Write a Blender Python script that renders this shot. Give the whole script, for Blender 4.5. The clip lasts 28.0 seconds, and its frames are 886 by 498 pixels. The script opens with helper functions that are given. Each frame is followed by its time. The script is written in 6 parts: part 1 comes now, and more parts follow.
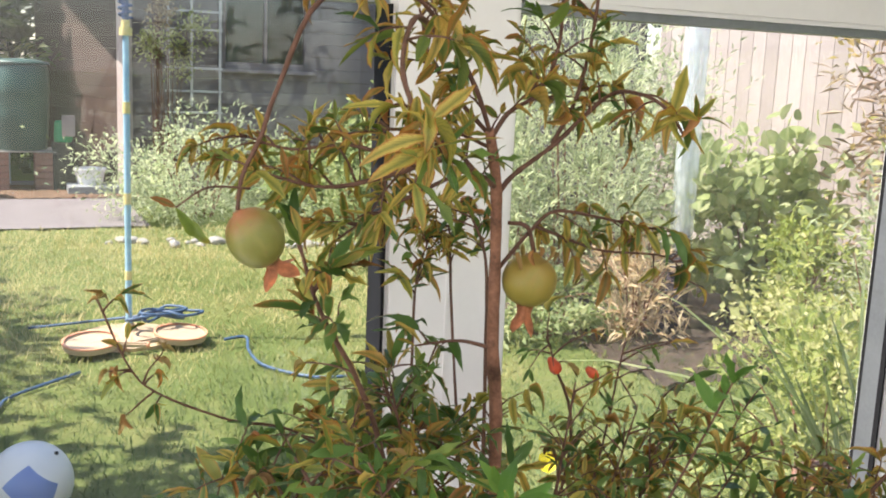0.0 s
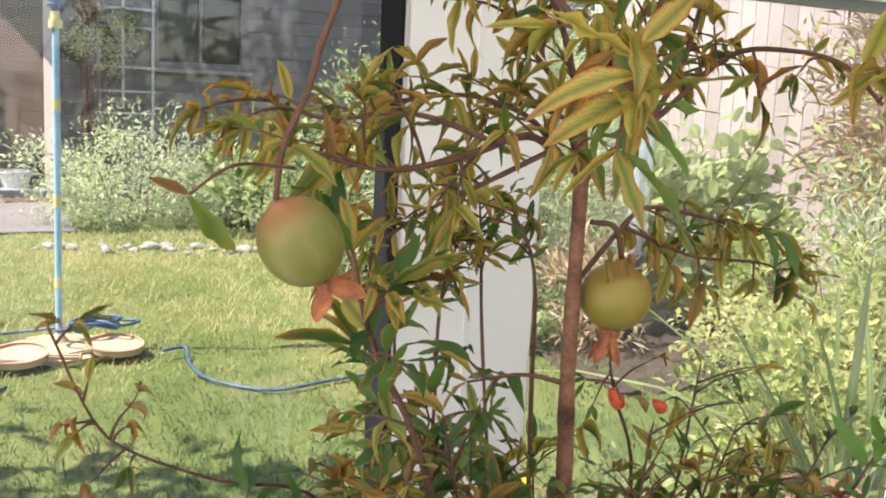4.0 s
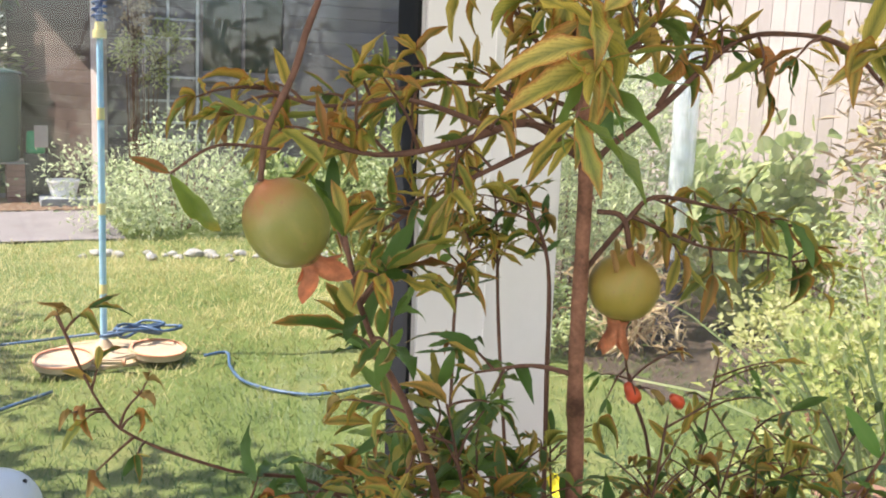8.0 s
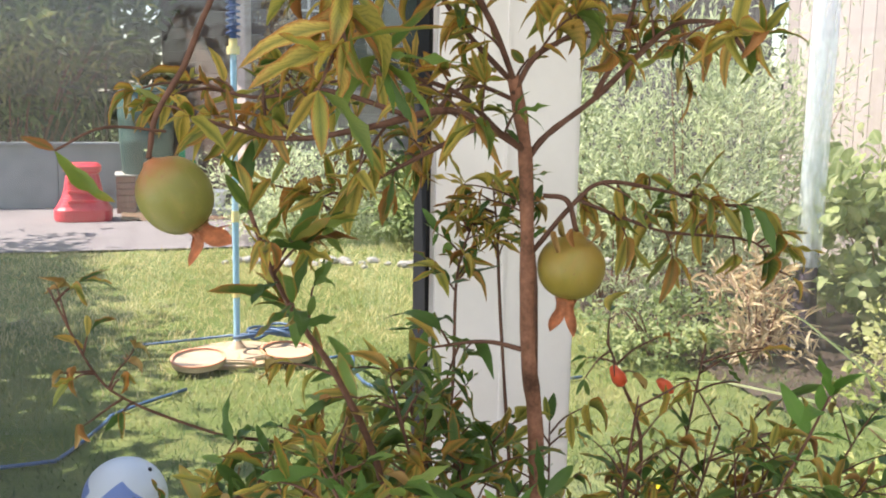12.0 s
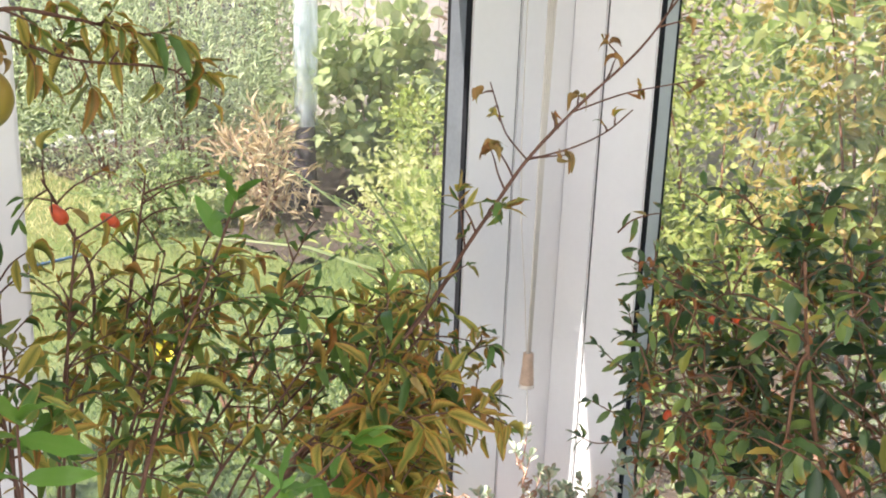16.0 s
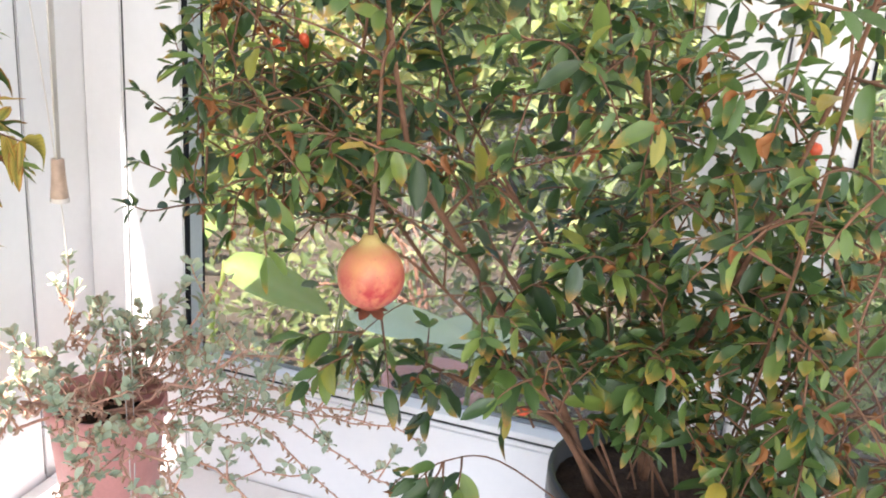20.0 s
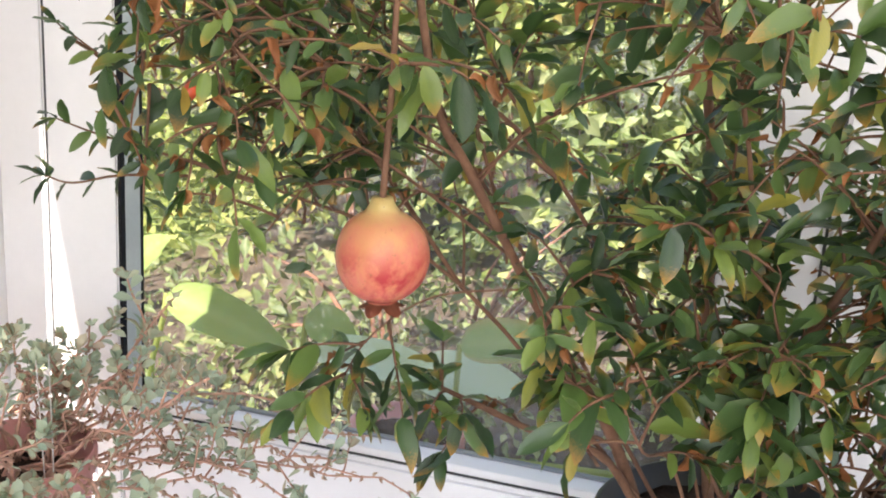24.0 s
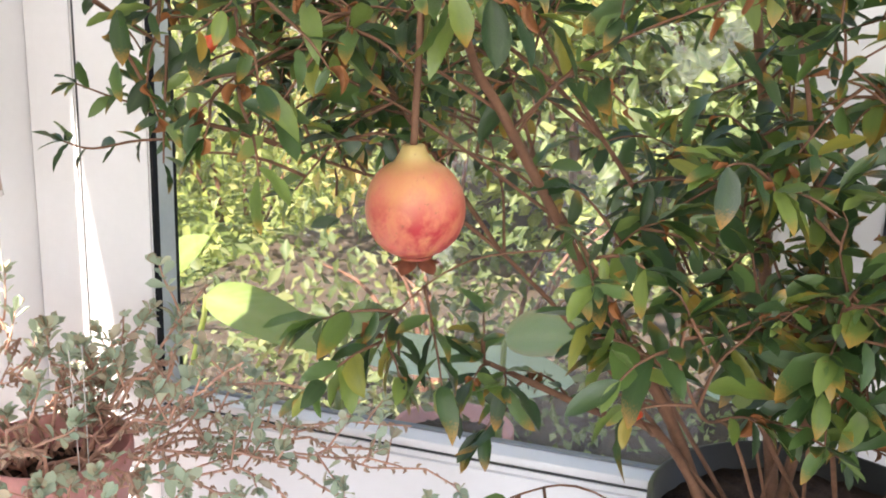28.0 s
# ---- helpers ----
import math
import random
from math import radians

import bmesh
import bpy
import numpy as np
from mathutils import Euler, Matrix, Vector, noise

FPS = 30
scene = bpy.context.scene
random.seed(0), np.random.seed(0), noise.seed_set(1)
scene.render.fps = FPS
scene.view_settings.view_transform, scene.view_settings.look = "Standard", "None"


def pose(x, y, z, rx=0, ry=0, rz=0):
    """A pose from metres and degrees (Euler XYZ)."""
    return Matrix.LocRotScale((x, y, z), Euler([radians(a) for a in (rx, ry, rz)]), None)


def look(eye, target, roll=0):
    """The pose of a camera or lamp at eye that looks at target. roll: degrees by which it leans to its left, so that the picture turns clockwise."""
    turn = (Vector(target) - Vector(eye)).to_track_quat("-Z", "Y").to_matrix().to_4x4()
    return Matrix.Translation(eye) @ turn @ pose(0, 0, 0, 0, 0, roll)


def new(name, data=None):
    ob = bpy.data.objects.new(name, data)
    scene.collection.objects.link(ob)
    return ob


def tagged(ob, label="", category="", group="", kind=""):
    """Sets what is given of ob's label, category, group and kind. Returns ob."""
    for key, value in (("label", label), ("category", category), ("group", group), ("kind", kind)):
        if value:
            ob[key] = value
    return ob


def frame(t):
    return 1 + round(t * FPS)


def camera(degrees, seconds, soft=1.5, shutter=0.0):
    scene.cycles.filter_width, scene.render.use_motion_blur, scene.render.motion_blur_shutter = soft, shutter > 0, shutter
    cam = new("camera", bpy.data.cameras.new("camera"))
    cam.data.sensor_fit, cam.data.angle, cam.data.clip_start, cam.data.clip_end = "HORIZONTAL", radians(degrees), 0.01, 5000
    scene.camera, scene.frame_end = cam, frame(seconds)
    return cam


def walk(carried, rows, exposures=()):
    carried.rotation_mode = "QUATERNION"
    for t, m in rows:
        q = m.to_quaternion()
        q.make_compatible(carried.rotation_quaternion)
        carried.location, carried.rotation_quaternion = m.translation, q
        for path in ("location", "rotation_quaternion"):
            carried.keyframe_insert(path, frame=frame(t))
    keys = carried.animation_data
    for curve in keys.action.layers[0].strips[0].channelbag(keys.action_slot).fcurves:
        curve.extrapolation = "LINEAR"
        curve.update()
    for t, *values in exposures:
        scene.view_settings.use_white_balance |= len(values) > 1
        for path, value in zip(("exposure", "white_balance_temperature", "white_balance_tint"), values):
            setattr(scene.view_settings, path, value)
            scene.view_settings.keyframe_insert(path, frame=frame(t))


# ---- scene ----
cam = camera(47.6, 28.0, soft=1.9)
METRES, EYE, TILT, LEAN, TURN = 1.4, 1.5, 0.0, 0.0, -24.4
ROWS = [
    (0.0, 0.0, 0.0, 0.0, 0.43, -9.95, -2.43),
    (0.5, 0.0187, 0.0393, -0.0041, 3.29, -10.73, -2.87),
    (1.0, 0.0163, 0.0734, -0.0079, 5.16, -11.6, -2.72),
    (1.5, -0.0173, 0.1023, -0.0071, 3.36, -12.26, -2.56),
    (2.0, -0.0485, 0.1211, -0.0165, 0.98, -12.55, -3.24),
    (2.5, -0.0682, 0.132, -0.0169, -1.8, -11.52, -3.27),
    (3.0, -0.0669, 0.1435, -0.0267, -3.97, -10.66, -2.83),
    (3.5, -0.0646, 0.1442, -0.0262, -3.68, -9.67, -2.79),
    (5.5, -0.0484, 0.1398, -0.029, -2.19, -9.53, -2.69),
    (6.0, -0.0475, 0.135, -0.0272, -1.6, -9.52, -2.6),
    (6.5, -0.0431, 0.1349, -0.0295, -1.46, -9.57, -2.63),
    (7.0, -0.0427, 0.135, -0.0307, -1.36, -9.47, -2.55),
    (7.5, -0.045, 0.1388, -0.032, -1.23, -9.46, -2.39),
    (8.0, -0.0434, 0.1421, -0.0338, -0.89, -9.19, -2.3),
    (8.5, -0.0391, 0.1395, -0.0332, 0.33, -8.88, -2.27),
    (9.0, -0.0251, 0.1399, -0.0337, 1.88, -8.86, -2.22),
    (9.5, -0.0091, 0.1352, -0.0337, 4.11, -9.09, -1.45),
    (10.0, 0.0082, 0.1343, -0.0377, 6.49, -9.12, -1.46),
    (10.5, 0.028, 0.1322, -0.0363, 7.6, -8.73, -1.31),
    (11.0, 0.0433, 0.1268, -0.038, 7.85, -8.59, -1.19),
    (11.5, 0.0555, 0.1174, -0.0398, 8.22, -8.53, -1.04),
    (13.5, 0.0234, 0.0926, -0.0357, -1.45, -11.38, -2.05),
    (14.0, 0.0236, 0.0964, -0.0371, -4.44, -11.69, -2.48),
    (14.5, 0.0373, 0.0965, -0.0416, -7.5, -12.36, -2.46),
    (15.0, 0.0505, 0.0932, -0.0492, -9.98, -14.42, -2.37),
    (15.5, 0.0721, 0.0855, -0.0583, -14.11, -15.33, -1.99),
    (16.0, 0.0991, 0.073, -0.0579, -19.89, -15.37, -2.07),
    (16.5, 0.1244, 0.0624, -0.0606, -24.74, -15.85, -2.42),
    (17.0, 0.1594, 0.0471, -0.0656, -30.52, -16.47, -2.72),
    (17.5, 0.1784, 0.04, -0.083, -35.05, -18.18, -3.46),
    (18.0, 0.181, 0.0495, -0.0943, -36.73, -19.99, -3.39),
    (18.5, 0.1785, 0.069, -0.1174, -37.36, -20.79, -3.34),
    (19.0, 0.1723, 0.091, -0.1508, -39.4, -20.4, -2.81),
    (19.5, 0.1648, 0.1282, -0.1919, -42.5, -20.48, -3.33),
    (20.0, 0.1547, 0.1627, -0.2213, -45.83, -19.12, -3.98),
    (20.5, 0.1704, 0.1891, -0.2506, -46.44, -19.33, -3.24),
    (22.5, 0.2164, 0.2696, -0.305, -49.1, -16.36, -4.17),
    (23.0, 0.2213, 0.2861, -0.3159, -49.07, -15.97, -5.3),
    (23.5, 0.2297, 0.293, -0.3165, -49.22, -15.91, -5.11),
    (24.0, 0.2377, 0.2953, -0.3173, -49.39, -15.64, -3.99),
    (24.5, 0.2379, 0.2954, -0.3154, -49.34, -15.68, -3.81),
    (25.0, 0.2428, 0.2948, -0.3145, -49.1, -15.59, -3.29),
    (25.5, 0.2495, 0.2944, -0.322, -48.41, -16.59, -1.79),
    (26.0, 0.2531, 0.2908, -0.3214, -47.29, -16.81, -1.1),
    (26.5, 0.2546, 0.2932, -0.3306, -47.14, -16.78, -1.12),
    (27.0, 0.2545, 0.2963, -0.3414, -47.09, -16.16, -1.4),
    (27.5, 0.2574, 0.3013, -0.3467, -47.09, -15.49, -1.52),
    (28.0, 0.257, 0.3051, -0.3501, -47.29, -14.9, -1.96),
]
EXPOSURES = [(0.0, 1.27, 6700, 12), (11.0, 1.27, 6700, 12), (14.0, 1.36, 6650, 12), (16.0, 1.53, 6600, 12), (17.0, 1.62, 6480, 12), (18.0, 1.62, 6500, 12), (19.0, 1.80, 6550, 12), (20.0, 2.00, 6600, 13), (24.0, 1.95, 6800, 14), (28.0, 1.93, 6850, 14)]
walk(cam, [(t, pose(0, 0, EYE, TILT, LEAN, TURN) @ pose(METRES * x, METRES * y, METRES * z, 90 + pitch, roll, yaw)) for t, x, y, z, yaw, pitch, roll in ROWS], EXPOSURES)

# ---- world, sun, lights ----
world = bpy.data.worlds.new("sky")
scene.world = world
world.use_nodes = True
wn = world.node_tree.nodes
sky = wn.new("ShaderNodeTexSky")
sky.sky_type, sky.sun_disc = "NISHITA", False
SUN_TO = Vector((-0.75, 0.18, 1.10)).normalized()
sky.sun_elevation = math.asin(SUN_TO.z)
sky.sun_rotation = math.atan2(SUN_TO.x, SUN_TO.y)
world.node_tree.links.new(sky.outputs[0], wn["Background"].inputs[0])
wn["Background"].inputs[1].default_value = 0.15
sun = new("sun", bpy.data.lights.new("sun", "SUN"))
sun.data.energy, sun.data.angle, sun.data.color = 5.0, radians(0.6), (1.0, 0.95, 0.88)
sun.matrix_world = look(SUN_TO * 20, (0, 0, 0))


def fill_light(name, eye, target, w, h, watts, colour):
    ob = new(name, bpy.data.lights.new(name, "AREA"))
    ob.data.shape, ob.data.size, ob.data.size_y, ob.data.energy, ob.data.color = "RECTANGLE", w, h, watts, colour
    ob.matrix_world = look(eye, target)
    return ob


# Fill lamps added at unseen west, south and roof openings to brighten the room.
fill_light("fill_west", (-1.58, -0.2, 1.2), (0, -0.2, 1.15), 2.0, 1.35, 10.0, (0.97, 0.98, 1.0))
fill_light("fill_south", (0.1, -1.98, 1.2), (0.1, 0, 1.15), 2.6, 1.35, 4.4, (1.0, 0.98, 0.97))
fill_light("fill_roof", (0.1, -0.35, 1.96), (0.1, -0.35, 0), 2.0, 1.6, 6.4, (1.0, 0.98, 0.97))


# ---- materials ----
class Nodes:
    """A small wrapper for building one material."""

    def __init__(self, name):
        self.m = bpy.data.materials.new(name)
        self.m.use_nodes = True
        self.t = self.m.node_tree
        self.b = self.t.nodes["Principled BSDF"]
        self.out = self.t.nodes["Material Output"]

    def add(self, kind, **props):
        n = self.t.nodes.new("ShaderNode" + kind)
        for k, v in props.items():
            if k == "data_type":
                n.data_type = v
            elif k == "blend":
                n.blend_type = v
            elif k == "operation":
                n.operation = v
        return n

    def link(self, a, b):
        self.t.links.new(a, b)

    def noise(self, scale, detail=4.0, rough=0.55, vec=None, distortion=0.0):
        n = self.add("TexNoise")
        n.inputs["Scale"].default_value, n.inputs["Detail"].default_value = scale, detail
        n.inputs["Roughness"].default_value, n.inputs["Distortion"].default_value = rough, distortion
        self.link(vec if vec else self.coord(), n.inputs["Vector"])
        return n.outputs["Fac"]

    def coord(self, kind="Object"):
        return self.add("TexCoord").outputs[kind]

    def scaled(self, vec, s):
        n = self.add("Mapping")
        n.inputs["Scale"].default_value = s
        self.link(vec, n.inputs["Vector"])
        return n.outputs[0]

    def ramp(self, fac, stops):
        n = self.add("ValToRGB")
        e = n.color_ramp.elements
        while len(e) < len(stops):
            e.new(0.5)
        for el, (p, c) in zip(e, stops):
            el.position, el.color = p, (*c, 1) if len(c) == 3 else c
        self.link(fac, n.inputs[0])
        return n.outputs[0]

    def mix(self, fac, a, b, blend="MIX"):
        n = self.add("Mix", data_type="RGBA", blend=blend)
        for k, v in ((0, fac), (6, a), (7, b)):
            if isinstance(v, (int, float)):
                n.inputs[k].default_value = v
            elif isinstance(v, tuple):
                n.inputs[k].default_value = (*v, 1)
            else:
                self.link(v, n.inputs[k])
        return n.outputs[2]

    def maths(self, op, a, b=0.0, c=0.0):
        n = self.add("Math", operation=op)
        for i, v in enumerate((a, b, c)):
            if isinstance(v, (int, float)):
                n.inputs[i].default_value = v
            else:
                self.link(v, n.inputs[i])
        return n.outputs[0]

    def bump(self, height, strength, dist=0.002):
        n = self.add("Bump")
        n.inputs["Strength"].default_value, n.inputs["Distance"].default_value = strength, dist
        self.link(height, n.inputs["Height"])
        self.link(n.outputs[0], self.b.inputs["Normal"])

    def colour(self, c, rough=0.6, spec=0.5, metal=0.0):
        if isinstance(c, tuple):
            self.b.inputs["Base Color"].default_value = (*c, 1)
        else:
            self.link(c, self.b.inputs["Base Color"])
        self.b.inputs["Roughness"].default_value = rough
        self.b.inputs["Specular IOR Level"].default_value = spec
        self.b.inputs["Metallic"].default_value = metal

    def leafy(self, amount, tint):
        """Lets light through, as a leaf does."""
        tr = self.add("BsdfTranslucent")
        if isinstance(tint, tuple):
            tr.inputs[0].default_value = (*tint, 1)
        else:
            self.link(tint, tr.inputs[0])
        mx = self.add("MixShader")
        mx.inputs[0].default_value = amount
        self.link(self.b.outputs[0], mx.inputs[1])
        self.link(tr.outputs[0], mx.inputs[2])
        self.link(mx.outputs[0], self.out.inputs[0])


def plain(name, c, rough=0.6, spec=0.5, metal=0.0, vary=0.18, scale=12.0, grain=160.0, bump=0.15, dist=0.001):
    n = Nodes(name)
    big, fine = n.noise(scale, 4), n.noise(grain, 3)
    lo = tuple(v * (1 - vary) for v in c)
    hi = tuple(min(1.0, v * (1 + vary)) for v in c)
    col = n.ramp(n.maths("ADD", n.maths("MULTIPLY", big, 0.7), n.maths("MULTIPLY", fine, 0.3)), [(0.32, lo), (0.68, hi)])
    n.colour(col, rough, spec, metal)
    n.bump(fine, bump, dist)
    return n.m


def wood(name, dark, light, rough=0.8, along=(2, 30, 30)):
    n = Nodes(name)
    c = n.coord()
    g = n.noise(3.0, 6, 0.65, n.scaled(c, along), 0.4)
    s = n.noise(1.6, 3, 0.5, c)
    rnd = n.add("ObjectInfo").outputs["Random"]
    col = n.ramp(n.maths("ADD", n.maths("MULTIPLY", g, 0.65), n.maths("MULTIPLY", s, 0.35)), [(0.3, dark), (0.7, light)])
    col = n.mix(n.maths("MULTIPLY", rnd, 0.5), col, tuple(v * 0.6 for v in dark))
    n.colour(col, rough, 0.25)
    n.bump(g, 0.5, 0.003)
    return n.m


def leaf_shader(name, stops, mid, edge, rough=0.45, thru=0.35, mid_amount=0.6, edge_amount=0.0, spec=0.4, joined=True, rim=2.0, rib=3.4):
    """stops: colours that the leaves range over, one leaf to another; mid: along the midrib; edge: towards margins and tip."""
    n = Nodes(name)
    rnd = n.add("NewGeometry").outputs["Random Per Island"] if joined else n.add("ObjectInfo").outputs["Random"]
    col = n.ramp(rnd, stops)
    uv = n.coord("UV")
    sep = n.add("SeparateXYZ")
    n.link(uv, sep.inputs[0])
    u = n.maths("ABSOLUTE", n.maths("SUBTRACT", sep.outputs[0], 0.5))
    nz = n.noise(9.0, 4, 0.6, n.scaled(uv, (1.6, 3.0, 1.0)))
    r2 = n.maths("FRACT", n.maths("MULTIPLY", rnd, 7.31))
    if edge_amount:
        far = n.maths("MAXIMUM", n.maths("MULTIPLY", u, rim), n.maths("MULTIPLY", sep.outputs[1], 0.92))
        fac = n.maths("ADD", n.maths("MULTIPLY", far, 1.5), n.maths("SUBTRACT", nz, 1.45))
        fac = n.maths("MULTIPLY", n.maths("MINIMUM", n.maths("MAXIMUM", n.maths("MULTIPLY", fac, 2.2), 0.0), 1.0), n.maths("MULTIPLY", n.maths("GREATER_THAN", r2, 1 - edge_amount), 0.9))
        col = n.mix(fac, col, edge)
    band = n.maths("SUBTRACT", 1.0, n.maths("MULTIPLY", n.maths("ADD", u, n.maths("MULTIPLY", nz, 0.26)), rib))
    band = n.maths("MULTIPLY", n.maths("MINIMUM", n.maths("MAXIMUM", band, 0.0), 1.0), mid_amount)
    col = n.mix(band, col, mid)
    vein = n.maths("SINE", n.maths("SUBTRACT", n.maths("MULTIPLY", sep.outputs[1], 62.0), n.maths("MULTIPLY", u, 46.0)))
    col = n.mix(n.maths("MULTIPLY", n.maths("MAXIMUM", n.maths("ADD", vein, n.maths("MULTIPLY", n.maths("SUBTRACT", nz, 0.5), 5.0)), 0.0), 0.30 * mid_amount), col, mid)
    col = n.mix(n.maths("MULTIPLY", nz, 0.35), col, n.mix(0.5, col, (0.02, 0.03, 0.01)))
    n.colour(col, rough, spec)
    n.bump(n.maths("ADD", n.maths("MULTIPLY", u, -1.5), n.maths("MULTIPLY", nz, 0.6)), 0.4, 0.0012)
    n.leafy(thru, n.mix(0.6, col, n.mix(1.0, col, (1.0, 1.0, 0.6), "MULTIPLY")))
    return n.m


def fruit_shader(name, base, blush, spots, axis_lo, axis_hi, streak=None):
    """The blush grows from axis_lo to axis_hi up the fruit."""
    n = Nodes(name)
    c = n.coord()
    sep = n.add("SeparateXYZ")
    n.link(c, sep.inputs[0])
    big = n.noise(38.0, 4, 0.6, c, 0.6)
    mid = n.noise(52.0 if streak else 75.0, 5, 0.7, n.scaled(c, (1.0, 1.0, 0.45)), 0.8)
    fine = n.noise(420.0, 2, 0.5, c)
    mr = n.add("MapRange")
    mr.inputs[1].default_value, mr.inputs[2].default_value = axis_lo, axis_hi
    n.link(sep.outputs[2], mr.inputs[0])
    fac = n.maths("MULTIPLY", mr.outputs[0], n.maths("ADD", 0.35, big))
    col = n.mix(fac, base, blush)
    if streak:
        soft = n.noise(70.0, 4, 0.6, n.scaled(c, (1.0, 1.0, 0.28)), 0.3)
        col = n.mix(n.ramp(soft, [(0.42, (0, 0, 0)), (0.72, (0.6, 0.6, 0.6))]), col, streak)
        col = n.mix(n.ramp(n.noise(260.0, 4, 0.7, n.scaled(c, (1.0, 1.0, 0.7)), 0.4), [(0.42, (0, 0, 0)), (0.70, (0.35, 0.35, 0.35))]), col, streak)
        low = n.add("MapRange")
        low.inputs[1].default_value, low.inputs[2].default_value = 0.012, -0.006
        n.link(sep.outputs[2], low.inputs[0])
        blot = n.ramp(n.noise(44.0, 4, 0.65, c, 0.3), [(0.44, (0, 0, 0)), (0.58, (0.9, 0.9, 0.9))])
        col = n.mix(n.maths("MULTIPLY", blot, low.outputs[0]), col, spots)
    else:
        col = n.mix(n.ramp(mid, [(0.50, (0, 0, 0)), (0.66, (0.8, 0.8, 0.8))]), col, spots)
    if streak:
        top = n.add("MapRange")
        top.inputs[1].default_value, top.inputs[2].default_value = 0.022, 0.031
        n.link(sep.outputs[2], top.inputs[0])
        col = n.mix(n.maths("MULTIPLY", top.outputs[0], 0.85), col, (0.42, 0.33, 0.12))
    col = n.mix(n.ramp(fine, [(0.66, (0, 0, 0)), (0.74, (0.55, 0.55, 0.55))]), col, (0.20, 0.10, 0.05))
    n.colour(col, 0.42, 0.4)
    n.b.inputs["Subsurface Weight"].default_value = 0.08
    n.b.inputs["Subsurface Radius"].default_value = (0.01, 0.006, 0.003)
    n.bump(n.maths("ADD", fine, big), 0.12, 0.0012)
    return n.m


M = {}
M["upvc"] = plain("upvc", (0.745, 0.730, 0.738), 0.33, 0.5, vary=0.035, scale=5, grain=90, bump=0.03)
M["ledge"] = plain("ledge_paint", (0.87, 0.85, 0.85), 0.4, 0.5, vary=0.05, scale=7, grain=120, bump=0.05)
M["gasket"] = plain("rubber_gasket", (0.010, 0.010, 0.012), 0.8, 0.2, vary=0.3)
M["spacer"] = plain("spacer_bar", (0.22, 0.235, 0.26), 0.4, 0.5, 0.55, vary=0.15)
M["pale_spacer"] = plain("aluminium_spacer", (0.40, 0.42, 0.42), 0.45, 0.5, vary=0.1)
M["dark_spacer"] = plain("dark_spacer", (0.012, 0.013, 0.016), 0.8, 0.15, vary=0.2)
M["groove"] = plain("joint_rubber", (0.04, 0.04, 0.042), 0.8, vary=0.2)
M["plaster"] = plain("plaster", (0.66, 0.63, 0.60), 0.85, 0.3, vary=0.06, scale=4)
M["floor"] = plain("floor_tile", (0.42, 0.36, 0.31), 0.4, 0.5, vary=0.15, scale=6)
M["terracotta"] = plain("terracotta_plastic", (0.56, 0.25, 0.225), 0.5, 0.4, vary=0.14, scale=14, grain=220, bump=0.08)
M["clay"] = plain("weathered_clay", (0.22, 0.115, 0.08), 0.85, 0.3, vary=0.25, scale=9)
M["black_plastic"] = plain("black_plastic", (0.016, 0.016, 0.017), 0.38, 0.5, vary=0.3)
M["soil"] = plain("soil", (0.055, 0.033, 0.022), 0.95, 0.2, vary=0.5, scale=60, grain=260, bump=0.9, dist=0.006)
M["bark"] = plain("pomegranate_bark", (0.205, 0.098, 0.064), 0.8, 0.25, vary=0.65, scale=45, grain=300, bump=0.5, dist=0.0015)
M["twig"] = plain("twig_bark", (0.105, 0.052, 0.036), 0.7, 0.3, vary=0.4, scale=80, grain=400, bump=0.3)
M["bark_green"] = plain("brown_bark", (0.15, 0.075, 0.045), 0.75, 0.3, vary=0.35, scale=45, grain=300, bump=0.5, dist=0.0015)
M["succulent_stem"] = plain("pinkish_brown_stem", (0.52, 0.29, 0.21), 0.7, 0.3, vary=0.35, scale=70)
M["cord"] = plain("cotton_cord", (0.62, 0.57, 0.52), 0.9, 0.2, vary=0.1)
M["tassel"] = plain("pull_cord_acorn", (0.46, 0.32, 0.24), 0.35, 0.5, vary=0.2, scale=50)
M["clear"] = plain("clear_tip", (0.72, 0.66, 0.62), 0.15, 0.6, vary=0.1)
M["calyx"] = plain("coral_calyx", (0.56, 0.22, 0.11), 0.5, 0.4, vary=0.55, scale=110)
M["calyx_dry"] = plain("dry_calyx", (0.26, 0.09, 0.05), 0.6, 0.3, vary=0.35, scale=70)
M["bud"] = plain("orange_red_bud", (0.60, 0.085, 0.03), 0.4, 0.5, vary=0.25, scale=80)
M["yellow_petal"] = plain("yellow_petal", (0.85, 0.68, 0.02), 0.5, 0.4, vary=0.08)
M["fruit_green"] = fruit_shader("green_fruit_skin", (0.150, 0.150, 0.034), (0.40, 0.11, 0.075), (0.195, 0.175, 0.045), 0.008, 0.026)
M["fruit_olive"] = fruit_shader("olive_fruit_skin", (0.24, 0.20, 0.035), (0.26, 0.15, 0.04), (0.21, 0.18, 0.035), -0.02, 0.03)
M["fruit_red"] = fruit_shader("blushed_fruit_skin", (0.50, 0.10, 0.085), (0.50, 0.185, 0.11), (0.32, 0.015, 0.03), -0.026, 0.032, (0.50, 0.27, 0.10))

